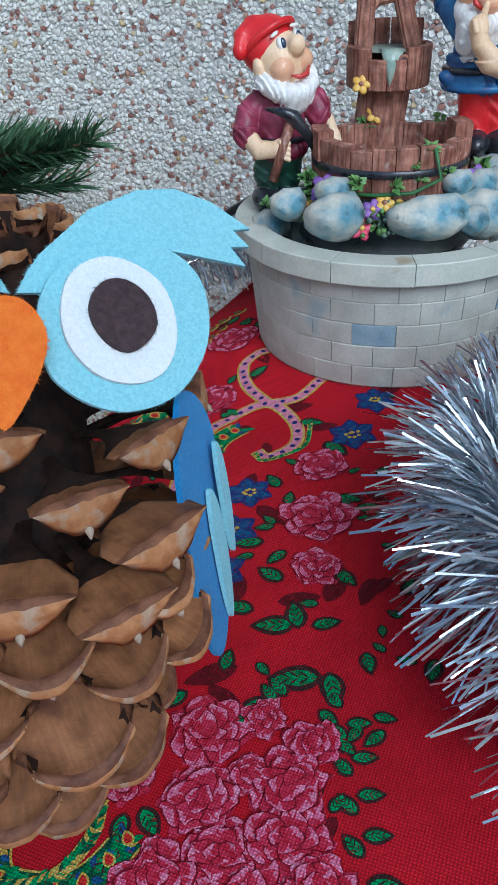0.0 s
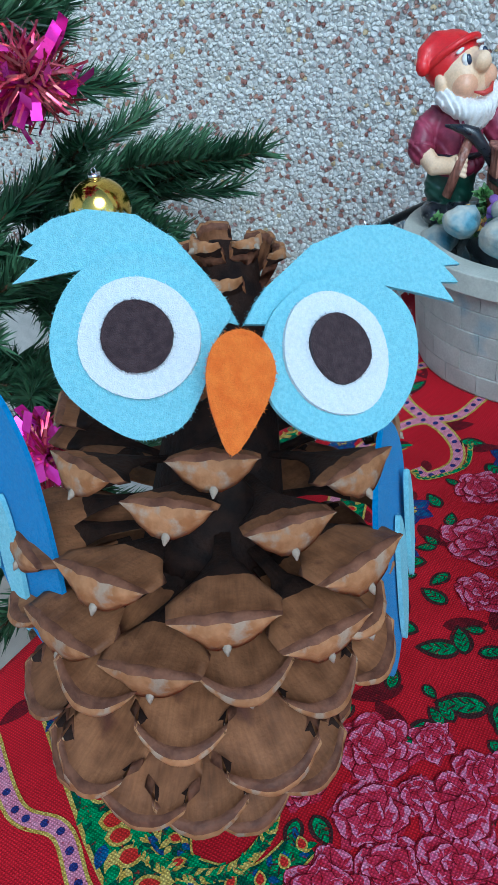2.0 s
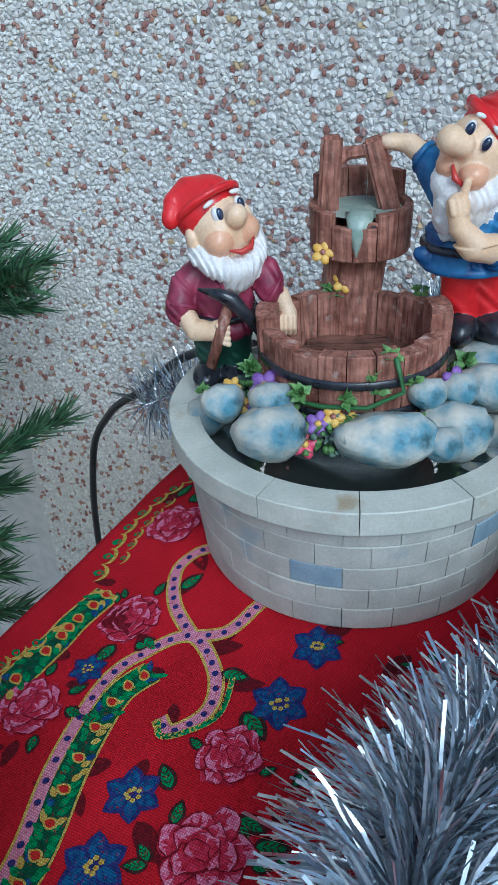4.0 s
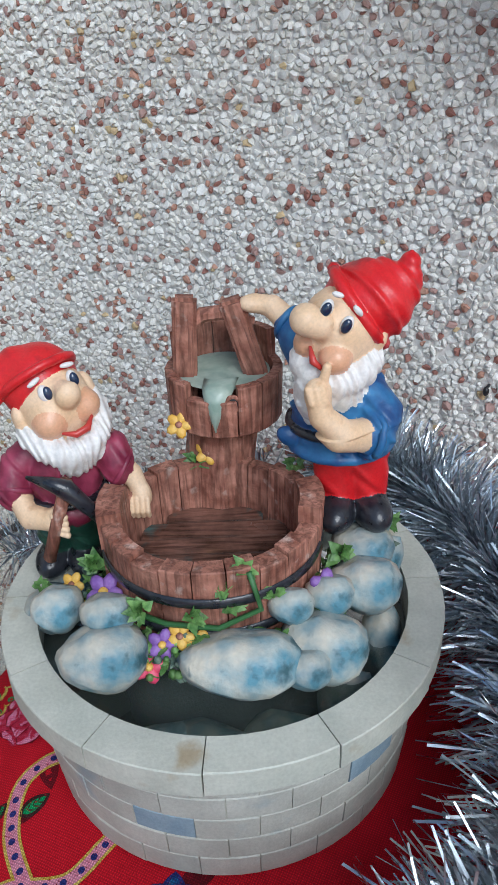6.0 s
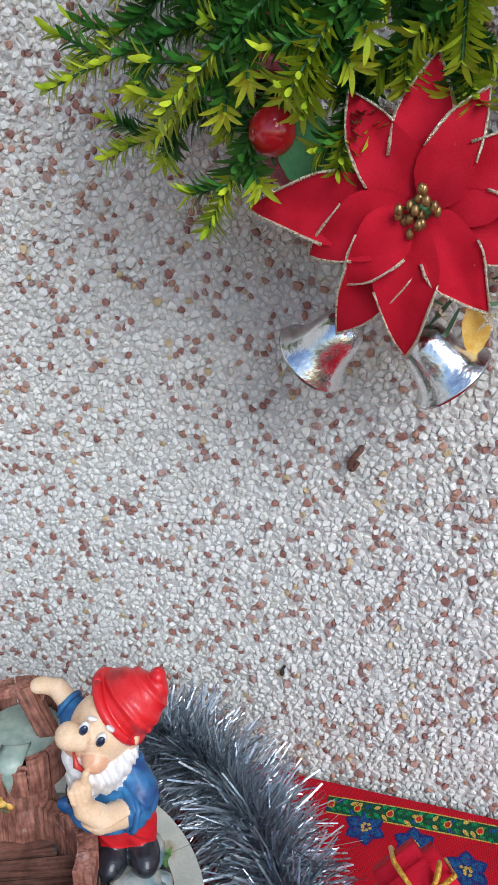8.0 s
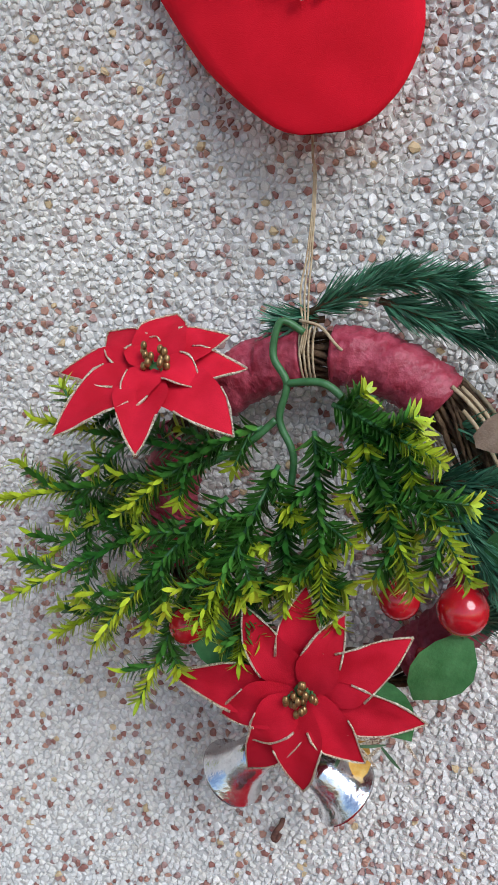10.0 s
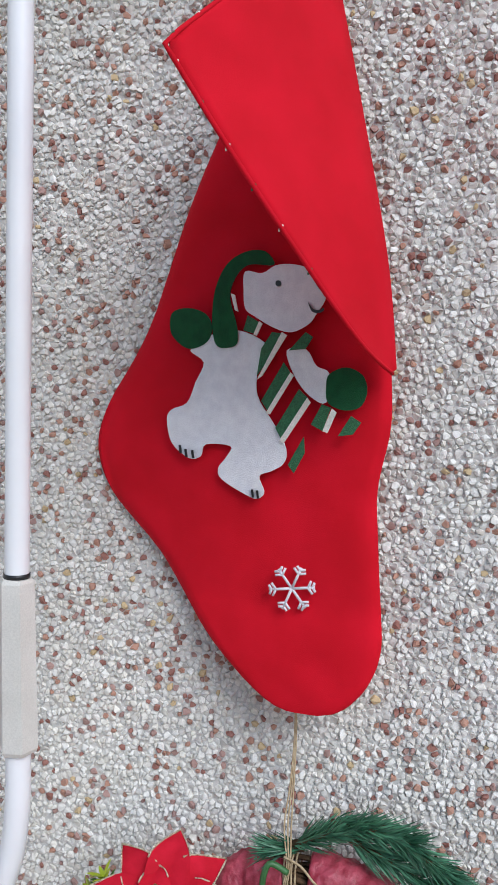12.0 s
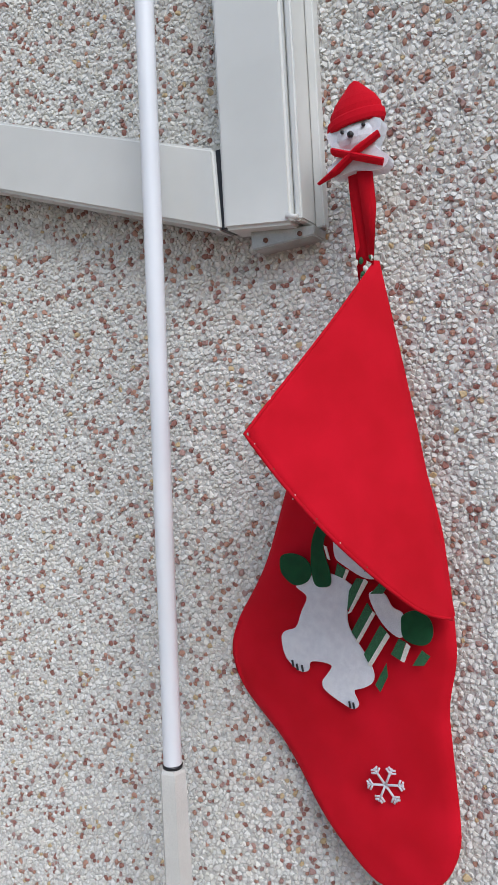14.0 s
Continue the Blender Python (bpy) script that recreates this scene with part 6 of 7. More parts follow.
def bauble(c, r):
    b = thing("bauble", pose(*c), "shiny gold glass bauble hanging in the green tree", "ornament")
    bm = bmesh.new()
    blob(bm, (0, 0, 0), (r, r, r), 0, (0, 0, 0), 28, 18)
    part("ball", bm, "gold", b)
    bm = bmesh.new()
    tube(bm, [(0, 0, r * 0.96), (0, 0, r * 1.15)], r * 0.2, 12)
    tube(bm, [(r * 0.1 * math.cos(a), 0, r * 1.2 + r * 0.1 * math.sin(a)) for a in np.linspace(0, 6.2, 12)], r * 0.02, 5)
    part("cap", bm, "silver", b, "silver cap")


def foil_bow(c, r, seed):
    rng = random.Random(seed)
    ob = thing("foil_bow", pose(*c), "magenta and red foil bow of curled strips on the tree", "ornament")
    for name, mat, n, w, k in (("bow_loop", "magenta", 34, 0.007, 1.0), ("bow_fringe", "crimson", 240, 0.0016, 0.85)):
        verts, faces = [], []
        for i in range(n):
            d = Vector((rng.uniform(-1, 1), rng.uniform(-1, 1), rng.uniform(-1, 1))).normalized()
            s = d.cross(Vector((rng.uniform(-1, 1), rng.uniform(-1, 1), rng.uniform(-1, 1)))).normalized()
            u = d.cross(s)
            ln = r * k * rng.uniform(0.7, 1.1)
            b = len(verts)
            for t in (0, 0.35, 0.7, 1):
                p = d * ln * t + u * ln * 0.3 * math.sin(t * 2.6)
                verts += [tuple(p - s * w * 0.5), tuple(p + s * w * 0.5)]
            faces += [(b + 2 * q, b + 2 * q + 1, b + 2 * q + 3, b + 2 * q + 2) for q in range(3)]
        part_ob = from_arrays(name, verts, faces, mat, ob)
        part_ob["kind"] = "stuff"


bauble((-0.4, 0.374, 0.096), 0.0215)
foil_bow((-0.412, 0.345, 0.182), 0.04, 1)
foil_bow((-0.35, 0.24, -0.01), 0.035, 2)


# ---- cable and twine ----
bm = bmesh.new()
tube(bm, smooth_line([(-0.195, 0.51, 0.085), (-0.225, 0.53, 0.072), (-0.29, 0.565, 0.03), (-0.34, 0.585, -0.015), (-0.395, 0.6, -0.06), (-0.435, 0.61, -0.13), (-0.46, 0.62, -0.3), (-0.46, 0.62, -0.745)], 8, False), 0.0034, 8)
tagged(link("power_cable", bm, "black"), "black rubber power cable of the fountain pump", "cable")


# ---- the stocking ----
def stocking_y(x):
    """The front of the hanging stocking: it stands off the wall more towards its right edge."""
    return 0.690 - 0.14 * (x + 0.11)


def build_stocking():
    s = thing("christmas_stocking", pose(0.045, 0.672, 1.235), "red felt Christmas stocking with folded cuff hanging on the wall", "stocking")
    off = Vector((0.045, 0.672, 1.235))
    zl = [0.721, 0.7235, 0.728, 0.74, 0.766, 0.784, 0.808, 0.83, 0.85, 0.873, 0.905, 0.935, 0.96, 0.988, 1.026, 1.063, 1.095, 1.16, 1.23]
    xl = [0.022, 0.013, 0.005, -0.01, -0.036, -0.048, -0.063, -0.077, -0.099, -0.12, -0.128, -0.117, -0.098, -0.081, -0.066, -0.052, -0.037, -0.002, 0.04]
    zr = [0.721, 0.7235, 0.729, 0.743, 0.768, 0.82, 0.879, 0.919, 0.958, 1.019, 1.104, 1.235]
    xr = [0.046, 0.056, 0.064, 0.076, 0.086, 0.083, 0.0805, 0.0905, 0.0895, 0.085, 0.066, 0.046]
    def toe(x, y, z):
        """The filled toe lifts and stands a little further off the wall."""
        q = max(0.0, 0.8 - z)
        return Vector((x, y - 0.2 * q, z + 0.115 * q))
    rows, nz, nx = [], 70, 24
    bm = bmesh.new()
    for j in range(nz + 1):
        z = 0.721 + (1.232 - 0.721) * (j / nz) ** (1.25 if j < nz else 1)
        soft = z + np.linspace(-0.012, 0.012, 7) * min(1, (z - 0.721) / 0.045)
        a, b = float(np.interp(soft, zl, xl).mean()), float(np.interp(soft, zr, xr).mean())
        fr, bk = [], []
        for i in range(nx + 1):
            t = i / nx
            x = a + (b - a) * t
            puff = math.sqrt(max(0.0, 1 - (2 * t - 1) ** 2)) ** 0.6 * min(1, (j / nz) * 9 + 0.15) ** 0.5
            wr = 0.0022 * noise.noise(Vector((x * 16, z * 9, 0))) + 0.0012 * noise.noise(Vector((x * 40 + z * 20, z * 30, 4)))
            fr.append(bm.verts.new(toe(x, stocking_y(x) + 0.006 - 0.007 * puff - wr * puff, z) - off))
            bk.append(bm.verts.new(toe(x, min(stocking_y(x) + 0.0062 + 0.003 * puff, 0.697), z) - off))
        rows.append((fr, bk))
    for (f0, b0), (f1, b1) in zip(rows, rows[1:]):
        for i in range(nx):
            bm.faces.new([f0[i], f0[i + 1], f1[i + 1], f1[i]])
            bm.faces.new([b0[i + 1], b0[i], b1[i], b1[i + 1]])
        bm.faces.new([f0[0], f1[0], b1[0], b0[0]])
        bm.faces.new([f1[nx], f0[nx], b0[nx], b1[nx]])
    part("stocking_body", bm, "stocking", s, "red felt body")
    # the cuff: the front of the opening, fallen forward
    right = smooth_line([(0.047, 0.672, 1.236), (0.0702, 0.657, 1.12), (0.0885, 0.643, 1.02), (0.0935, 0.655, 0.956)], 10, False)
    left = smooth_line([(0.044, 0.668, 1.236), (0.025, 0.6, 1.178), (-0.004, 0.52, 1.108)], 8, False)[:-1] + smooth_line([(-0.006, 0.519, 1.105), (0.018, 0.533, 1.064), (0.045, 0.56, 1.02), (0.075, 0.61, 0.972), (0.091, 0.653, 0.954)], 5, False)
    m = len(right) - 1
    bm = bmesh.new()
    front, back = [], []
    for j in range(m + 1):
        q = j / m * (len(left) - 1)
        k = min(int(q), len(left) - 2)
        a, b = right[j], left[k].lerp(left[k + 1], q - k)
        fr, bk = [], []
        for i in range(13):
            t = i / 12
            p = a.lerp(b, t) + Vector((-0.006, -0.008, 0.008)) * math.sin(math.pi * t) * math.sin(math.pi * j / m)
            fr.append(bm.verts.new(p - off))
            bk.append(bm.verts.new(p + Vector((-0.0015, 0.003, -0.0012)) - off))
        front.append(fr)
        back.append(bk)
    for j in range(m):
        for i in range(12):
            bm.faces.new([front[j][i], front[j][i + 1], front[j + 1][i + 1], front[j + 1][i]])
            bm.faces.new([back[j][i + 1], back[j][i], back[j + 1][i], back[j + 1][i + 1]])
        for i in (0, 12):
            bm.faces.new([front[j][i], front[j + 1][i], back[j + 1][i], back[j][i]])
    bmesh.ops.recalc_face_normals(bm, faces=bm.faces)
    part("cuff", bm, "stocking", s, "folded red felt cuff")
    bm = bmesh.new()
    tube(bm, [p + Vector((0, 0.001, -0.001)) - off for p in left[4:]], 0.0013, 6)
    part("hem", bm, "stocking", s, "rolled red hem")
    for k in range(9):
        p = left[11 + 2 * k].lerp(left[12 + 2 * k], 0.4) if 12 + 2 * k < len(left) else left[-2]
        bm = bmesh.new()
        blob(bm, p + Vector((-0.0006, 0.0012, -0.0006)) - off, (0.0009, 0.0009, 0.0022), 0, (0, 35, 0), 8, 5)
        part("stitch", bm, "braid_white" if k % 2 else "glitter_green", s)

    def patch(name, pts, mat, lift, thick=0.0012, steps=4, smooth=True, fuzz=0):
        b = bmesh.new()
        line = [(p.x, p.y) for p in smooth_line(pts, steps)] if smooth else pts
        slab(b, line, thick, lambda x, y, z: Vector((x, stocking_y(x) - 0.0035 - lift - z, y)) - off, fuzz=fuzz)
        bmesh.ops.recalc_face_normals(b, faces=b.faces)
        return part(name, b, mat, s, smooth=False)

    patch("applique", [(-0.046, 0.9698), (-0.036, 0.9752), (-0.0285, 0.9807), (-0.0104, 0.9824), (0.0073, 0.9742), (0.0079, 0.9655), (0.0025, 0.9546), (0.0025, 0.9392), (0.0118, 0.9238), (0.0188, 0.9129), (0.0227, 0.902), (0.0199, 0.8942), (0.0118, 0.8894), (0.0035, 0.8857), (0.007, 0.8758), (0.0035, 0.8711), (-0.0037, 0.8719), (-0.0231, 0.8823), (-0.026, 0.8902), (-0.0205, 0.8973), (-0.0168, 0.9053), (-0.0353, 0.906), (-0.0391, 0.8978), (-0.048, 0.8964), (-0.0608, 0.9065), (-0.0644, 0.9227), (-0.0605, 0.9297), (-0.0489, 0.9344), (-0.0424, 0.9482), (-0.0361, 0.9617)], "applique", 0.003)
    patch("applique", [(-0.0055, 1.0204), (0.0062, 1.0187), (0.0154, 1.0231), (0.0267, 1.0232), (0.0378, 1.02), (0.0477, 1.0142), (0.0499, 1.0078), (0.0478, 0.9985), (0.0434, 0.9924), (0.0379, 0.9852), (0.0267, 0.9802), (0.0154, 0.9827), (0.0015, 0.9907), (-0.0056, 0.9965), (-0.0067, 1.0085)], "applique", 0.0042)
    patch("applique", [(0.0227, 0.9685), (0.0357, 0.9689), (0.0424, 0.9585), (0.0512, 0.9531), (0.0491, 0.935), (0.038, 0.9392), (0.0279, 0.9522)], "applique", 0.003)
    patch("mitten_patch", [(-0.0584, 0.9963), (-0.047, 0.9985), (-0.0346, 0.9943), (-0.0297, 0.9852), (-0.0335, 0.9752), (-0.0472, 0.971), (-0.0586, 0.9792), (-0.061, 0.9884)], "felt_green", 0.0036)
    patch("mitten_patch", [(0.0512, 0.9531), (0.062, 0.9572), (0.0727, 0.9519), (0.0753, 0.9414), (0.0707, 0.932), (0.06, 0.9302), (0.0502, 0.935), (0.0491, 0.9457)], "felt_green", 0.0036)
    patch("cap_patch", [(-0.0261, 0.9728), (-0.0201, 0.9709), (-0.0116, 0.9736), (-0.0116, 0.9857), (-0.0162, 1.0035), (-0.0126, 1.0164), (-0.0031, 1.0246), (0.0143, 1.0235), (0.0085, 1.0325), (-0.0054, 1.033), (-0.0185, 1.0255), (-0.0266, 1.0106), (-0.0292, 0.9929), (-0.0285, 0.9795)], "felt_green", 0.0046)
    patch("nose_patch", [(0.0411, 1.0146), (0.0444, 1.0165), (0.0488, 1.0131), (0.0521, 1.0067), (0.0477, 1.0044), (0.0434, 1.0082)], "black", 0.0052)
    patch("stitch", [(0.0158, 1.0128), (0.0174, 1.0133), (0.019, 1.0126), (0.0193, 1.0105), (0.0174, 1.0095), (0.0158, 1.0106)], "black", 0.0052)
    patch("stitch", [(0.0374, 0.9986), (0.0405, 0.9946), (0.0445, 0.9934), (0.0471, 0.9948), (0.0476, 0.9931), (0.0441, 0.9915), (0.0397, 0.993)], "black", 0.0052)
    patch("scarf_stripe", [(-0.0068, 0.9822), (0.0003, 0.9799), (0.0038, 0.9874), (-0.0037, 0.992)], "glitter_green", 0.005, smooth=False)
    patch("scarf_stripe", [(0.0025, 0.9524), (0.0056, 0.9699), (0.0131, 0.9806), (0.0211, 0.9793), (0.0153, 0.9686)], "glitter_green", 0.005, smooth=False)
    patch("scarf_stripe", [(0.0055, 0.9359), (0.0107, 0.9282), (0.0268, 0.9522), (0.0211, 0.9609)], "glitter_green", 0.005, smooth=False)
    patch("scarf_stripe", [(0.0153, 0.9183), (0.0188, 0.9118), (0.038, 0.9371), (0.0313, 0.9436)], "glitter_green", 0.005, smooth=False)
    patch("scarf_stripe", [(0.0238, 0.8943), (0.0279, 0.889), (0.0352, 0.9024), (0.0347, 0.9132)], "glitter_green", 0.005, smooth=False)
    patch("scarf_stripe", [(0.0392, 0.9209), (0.047, 0.9168), (0.0524, 0.9318), (0.0465, 0.9339)], "glitter_green", 0.005, smooth=False)
    patch("scarf_stripe", [(0.0569, 0.9137), (0.0666, 0.915), (0.0719, 0.9225), (0.0654, 0.9266)], "glitter_green", 0.005, smooth=False)
    patch("scarf_stripe", [(0.0245, 0.9684), (0.0357, 0.9693), (0.0406, 0.9766), (0.0357, 0.9799)], "glitter_green", 0.005, smooth=False)
    patch("scarf_stripe", [(0.0025, 0.9497), (0.0065, 0.9524), (0.0233, 0.9781), (0.0199, 0.9804)], "braid_white", 0.0054, smooth=False)
    patch("scarf_stripe", [(0.0088, 0.9282), (0.0116, 0.9271), (0.0279, 0.9522), (0.0256, 0.9544)], "braid_white", 0.0054, smooth=False)
    patch("scarf_stripe", [(0.0181, 0.9102), (0.0211, 0.9085), (0.0391, 0.9349), (0.0369, 0.9382)], "braid_white", 0.0054, smooth=False)
    patch("scarf_stripe", [(0.0003, 0.9792), (0.0026, 0.9783), (0.0066, 0.9862), (0.0043, 0.9878)], "braid_white", 0.0054, smooth=False)
    patch("scarf_stripe", [(0.047, 0.9168), (0.0503, 0.9157), (0.0561, 0.9287), (0.0531, 0.9314)], "braid_white", 0.0054, smooth=False)
    patch("scarf_stripe", [(-0.0155, 1.0067), (-0.0127, 0.9956), (-0.0103, 0.9944), (-0.0126, 1.0055)], "braid_white", 0.0054, smooth=False)
    patch("stitch", [(-0.0551, 0.9052), (-0.0535, 0.9052), (-0.0528, 0.8997), (-0.0544, 0.8996)], "black", 0.0046, smooth=False)
    patch("stitch", [(-0.0508, 0.9025), (-0.0492, 0.9026), (-0.0485, 0.897), (-0.0501, 0.897)], "black", 0.0046, smooth=False)
    patch("stitch", [(-0.0457, 0.902), (-0.0441, 0.902), (-0.0434, 0.8965), (-0.045, 0.8965)], "black", 0.0046, smooth=False)
    patch("stitch", [(-0.002, 0.8769), (-0.0005, 0.877), (0.0002, 0.8716), (-0.0013, 0.8715)], "black", 0.0046, smooth=False)
    patch("stitch", [(0.0016, 0.8764), (0.003, 0.8765), (0.0037, 0.8711), (0.0023, 0.8711)], "black", 0.0046, smooth=False)
    # embroidered snowflakes
    for cx, cz, r in ((0.0262, 0.812, 0.0155), (0.069, 0.995, 0.0115)):
        b = bmesh.new()
        y = stocking_y(cx) - 0.0065
        for k in range(6):
            a = math.pi * k / 3 + 0.1
            d, n = Vector((math.cos(a), 0, math.sin(a))), Vector((-math.sin(a), 0, math.cos(a)))
            c = Vector((cx, y, cz))
            tube(b, [c - off, c + d * r - off], r * 0.065, 6)
            for q, l in ((0.7, 0.28), (0.88, 0.2)):
                for sgn in (-1, 1):
                    tube(b, [c + d * r * q - off, c + d * r * (q + l * 0.6) + n * sgn * r * l - off], r * 0.06, 6)
        part("snowflake", b, "thread", s, "white embroidered snowflake")
    # ribbon loop
    b = bmesh.new()
    slab(b, [(0.034, 1.314), (0.0535, 1.312), (0.051, 1.27), (0.0445, 1.232), (0.039, 1.236), (0.0315, 1.22), (0.0315, 1.26)], 0.0016, lambda x, y, z: Vector((x, 0.664 - 0.25 * max(0, y - 1.24) - z, y)) - off)
    slab(b, [(0.042, 1.314), (0.0545, 1.312), (0.0535, 1.275), (0.046, 1.234), (0.042, 1.24)], 0.0016, lambda x, y, z: Vector((x, 0.66 - 0.25 * max(0, y - 1.24) - z, y)) - off)
    part("hanging_ribbon", b, "stocking", s, "red ribbon loop")
    b = bmesh.new()
    r2 = random.Random(2)
    for k in range(9):
        p = Vector((0.033 + r2.uniform(-0.003, 0.012), 0.66, 1.228 + r2.uniform(-0.012, 0.01)))
        blob(b, p - off, (0.002, 0.002, 0.003), k % 2, (0, r2.uniform(-40, 40), 0), 8, 5)
    part("seam_braid", b, ["glitter_green", "braid_white"], s, "green and white braid")
    return s


def build_hook_figure():
    """The little snow figure that covers the hook: one plain shape."""
    bm = bmesh.new()
    slab(bm, [(p.x, p.y) for p in smooth_line([(-0.021, 0.012), (-0.019, 0.0), (-0.014, -0.008), (-0.024, -0.016), (-0.018, -0.023), (0.0, -0.021), (0.019, -0.024), (0.026, -0.016), (0.016, -0.006), (0.02, 0.004), (0.021, 0.014), (0.0, 0.018)], 4)], 0.014,
         lambda x, y, z: (x, -z, y), 0)
    blob(bm, (0, 0.0, 0.006), (0.02, 0.011, 0.014), 0)
    first = len(bm.verts)
    lathe(bm, [(0.018, 0.011), (0.0225, 0.0115), (0.0238, 0.0145), (0.0232, 0.019), (0.021, 0.0205), (0.0205, 0.025), (0.0165, 0.032), (0.0095, 0.0395), (0.004, 0.0455), (0.0005, 0.0475)], 28, 1)
    bm.verts.ensure_lookup_table()
    for vert in list(bm.verts)[first:]:
        vert.co = Vector((vert.co.x, vert.co.y * 0.58, vert.co.z + 0.0025 + 0.12 * vert.co.x))
    for p, r in (((-0.008, -0.0115, 0.0085), 0.0016), ((0.009, -0.011, 0.0105), 0.0016), ((-0.001, -0.0135, 0.0045), 0.0027)):
        blob(bm, p, (r, r, r), 2, (0, 0, 0), 10, 6)
    tube(bm, [(-0.017, -0.009, -0.004), (0.0, -0.0135, -0.012), (0.022, -0.009, -0.02)], 0.005, 8, 1, flat=0.5)
    tube(bm, [(0.02, -0.009, 0.002), (0.004, -0.0135, -0.008), (-0.015, -0.0115, -0.02), (-0.031, -0.009, -0.026)], [0.0045, 0.005, 0.005, 0.002], 8, 1, flat=0.5)
    tube(bm, [(0, 0.006, 0), (0, 0.042, 0.0)], 0.003, 8, 2)
    bmesh.ops.recalc_face_normals(bm, faces=bm.faces)
    f = link("snow_figure", bm, ["applique", "stocking", "black"], smooth=False)
    f.matrix_basis = pose(0.043, 0.648, 1.322)
    tagged(f, "small white snow figure hook with red cap and scarf", "figurine")


build_stocking()
build_hook_figure()


# ---- awning frame and crank ----
def build_awning():
    a = thing("awning", pose(-0.05, 0.68, 1.28), "white enamelled metal awning arm and upright on the wall", "awning")
    off = Vector((-0.05, 0.68, 1.28))

    def bar(name, quad, y0, y1, bev, mat="white_metal", label=""):
        bm = bmesh.new()
        vs = [[bm.verts.new(Vector((x, y, z)) - off) for x, z in quad] for y in (y0, y1)]
        bm.faces.new(vs[0])
        bm.faces.new(vs[1][::-1])
        for i in range(4):
            bm.faces.new([vs[0][(i + 1) % 4], vs[0][i], vs[1][i], vs[1][(i + 1) % 4]])
        bmesh.ops.recalc_face_normals(bm, faces=bm.faces)
        bmesh.ops.bevel(bm, geom=list(bm.edges), offset=bev, segments=3, affect="EDGES")
        return part(name, bm, mat, a, label, smooth=False)
    bar("arm", [(-0.75, 1.505), (-0.75, 1.577), (-0.0895, 1.353), (-0.0875, 1.2815)], 0.657, 0.69, 0.003)
    bar("upright", [(-0.0845, 1.281), (-0.0765, 1.9), (-0.012, 1.9), (-0.0195, 1.2745)], 0.656, 0.6905, 0.003)
    bar("side_channel", [(-0.0185, 1.2765), (-0.0105, 1.9), (-0.004, 1.9), (-0.012, 1.278)], 0.659, 0.696, 0.0016)
    bar("side_flange", [(-0.0115, 1.2755), (-0.0035, 1.9), (0.0035, 1.9), (-0.0035, 1.277)], 0.6875, 0.699, 0.001)
    bar("bracket", [(-0.066, 1.263), (-0.066, 1.2805), (-0.006, 1.2745), (-0.008, 1.2665)], 0.672, 0.6985, 0.001, "zinc", "zinc wall bracket")
    # added black plate: stands for the shade in the slit between arm and upright
    bar("joint_gasket", [(-0.0885, 1.283), (-0.0895, 1.352), (-0.0835, 1.352), (-0.0838, 1.283)], 0.6605, 0.688, 0.0004, "black", "black plate standing for the shade in the open joint")
    for x in (-0.052, -0.02):
        bm = bmesh.new()
        tube(bm, [Vector((x, 0.6725, 1.2695)) - off, Vector((x, 0.6705, 1.2695)) - off], 0.0022, 8)
        part("rivet", bm, "rust", a)
    bm = bmesh.new()
    tube(bm, [Vector((-0.014, 0.6545, 1.279)) - off, Vector((-0.024, 0.6545, 1.2815)) - off], 0.0022, 8)
    part("end_clip", bm, "white_metal", a)


def build_crank():
    c = thing("awning_crank", pose(-0.15, 0.623, 0.82), "white hanging awning crank pole with a pale plastic grip", "pole")
    off = Vector((-0.15, 0.623, 0.82))
    bm = bmesh.new()
    tube(bm, [Vector(p) - off for p in ((-0.118, 0.623, 1.9), (-0.11803, 0.623, 1.899), (-0.128, 0.623, 1.477), (-0.134, 0.623, 1.296), (-0.15146, 0.623, 0.823), (-0.1515, 0.623, 0.822))], 0.0081, 18)
    part("rod", bm, "white_plastic", c)
    bm = bmesh.new()
    tube(bm, [Vector(p) - off for p in ((-0.1515, 0.623, 0.8225), (-0.1516, 0.623, 0.8195))], 0.0088, 16)
    part("joint_ring", bm, "black", c)
    bm = bmesh.new()
    tube(bm, [Vector(p) - off for p in ((-0.1516, 0.623, 0.8195), (-0.1518, 0.623, 0.8165), (-0.1535, 0.623, 0.703), (-0.1535, 0.623, 0.7))], [0.011, 0.0122, 0.0132, 0.012], 6)
    part("grip", bm, "grip", c, "pale hexagonal plastic grip", smooth=False)
    bm = bmesh.new()
    tube(bm, smooth_line([Vector(p) - off for p in ((-0.154, 0.623, 0.702), (-0.156, 0.623, 0.66), (-0.163, 0.623, 0.62), (-0.18, 0.623, 0.585), (-0.21, 0.623, 0.565), (-0.25, 0.623, 0.56))], 5, False), 0.0085, 14)
    part("crank_bend", bm, "white_plastic", c)


build_awning()
build_crank()


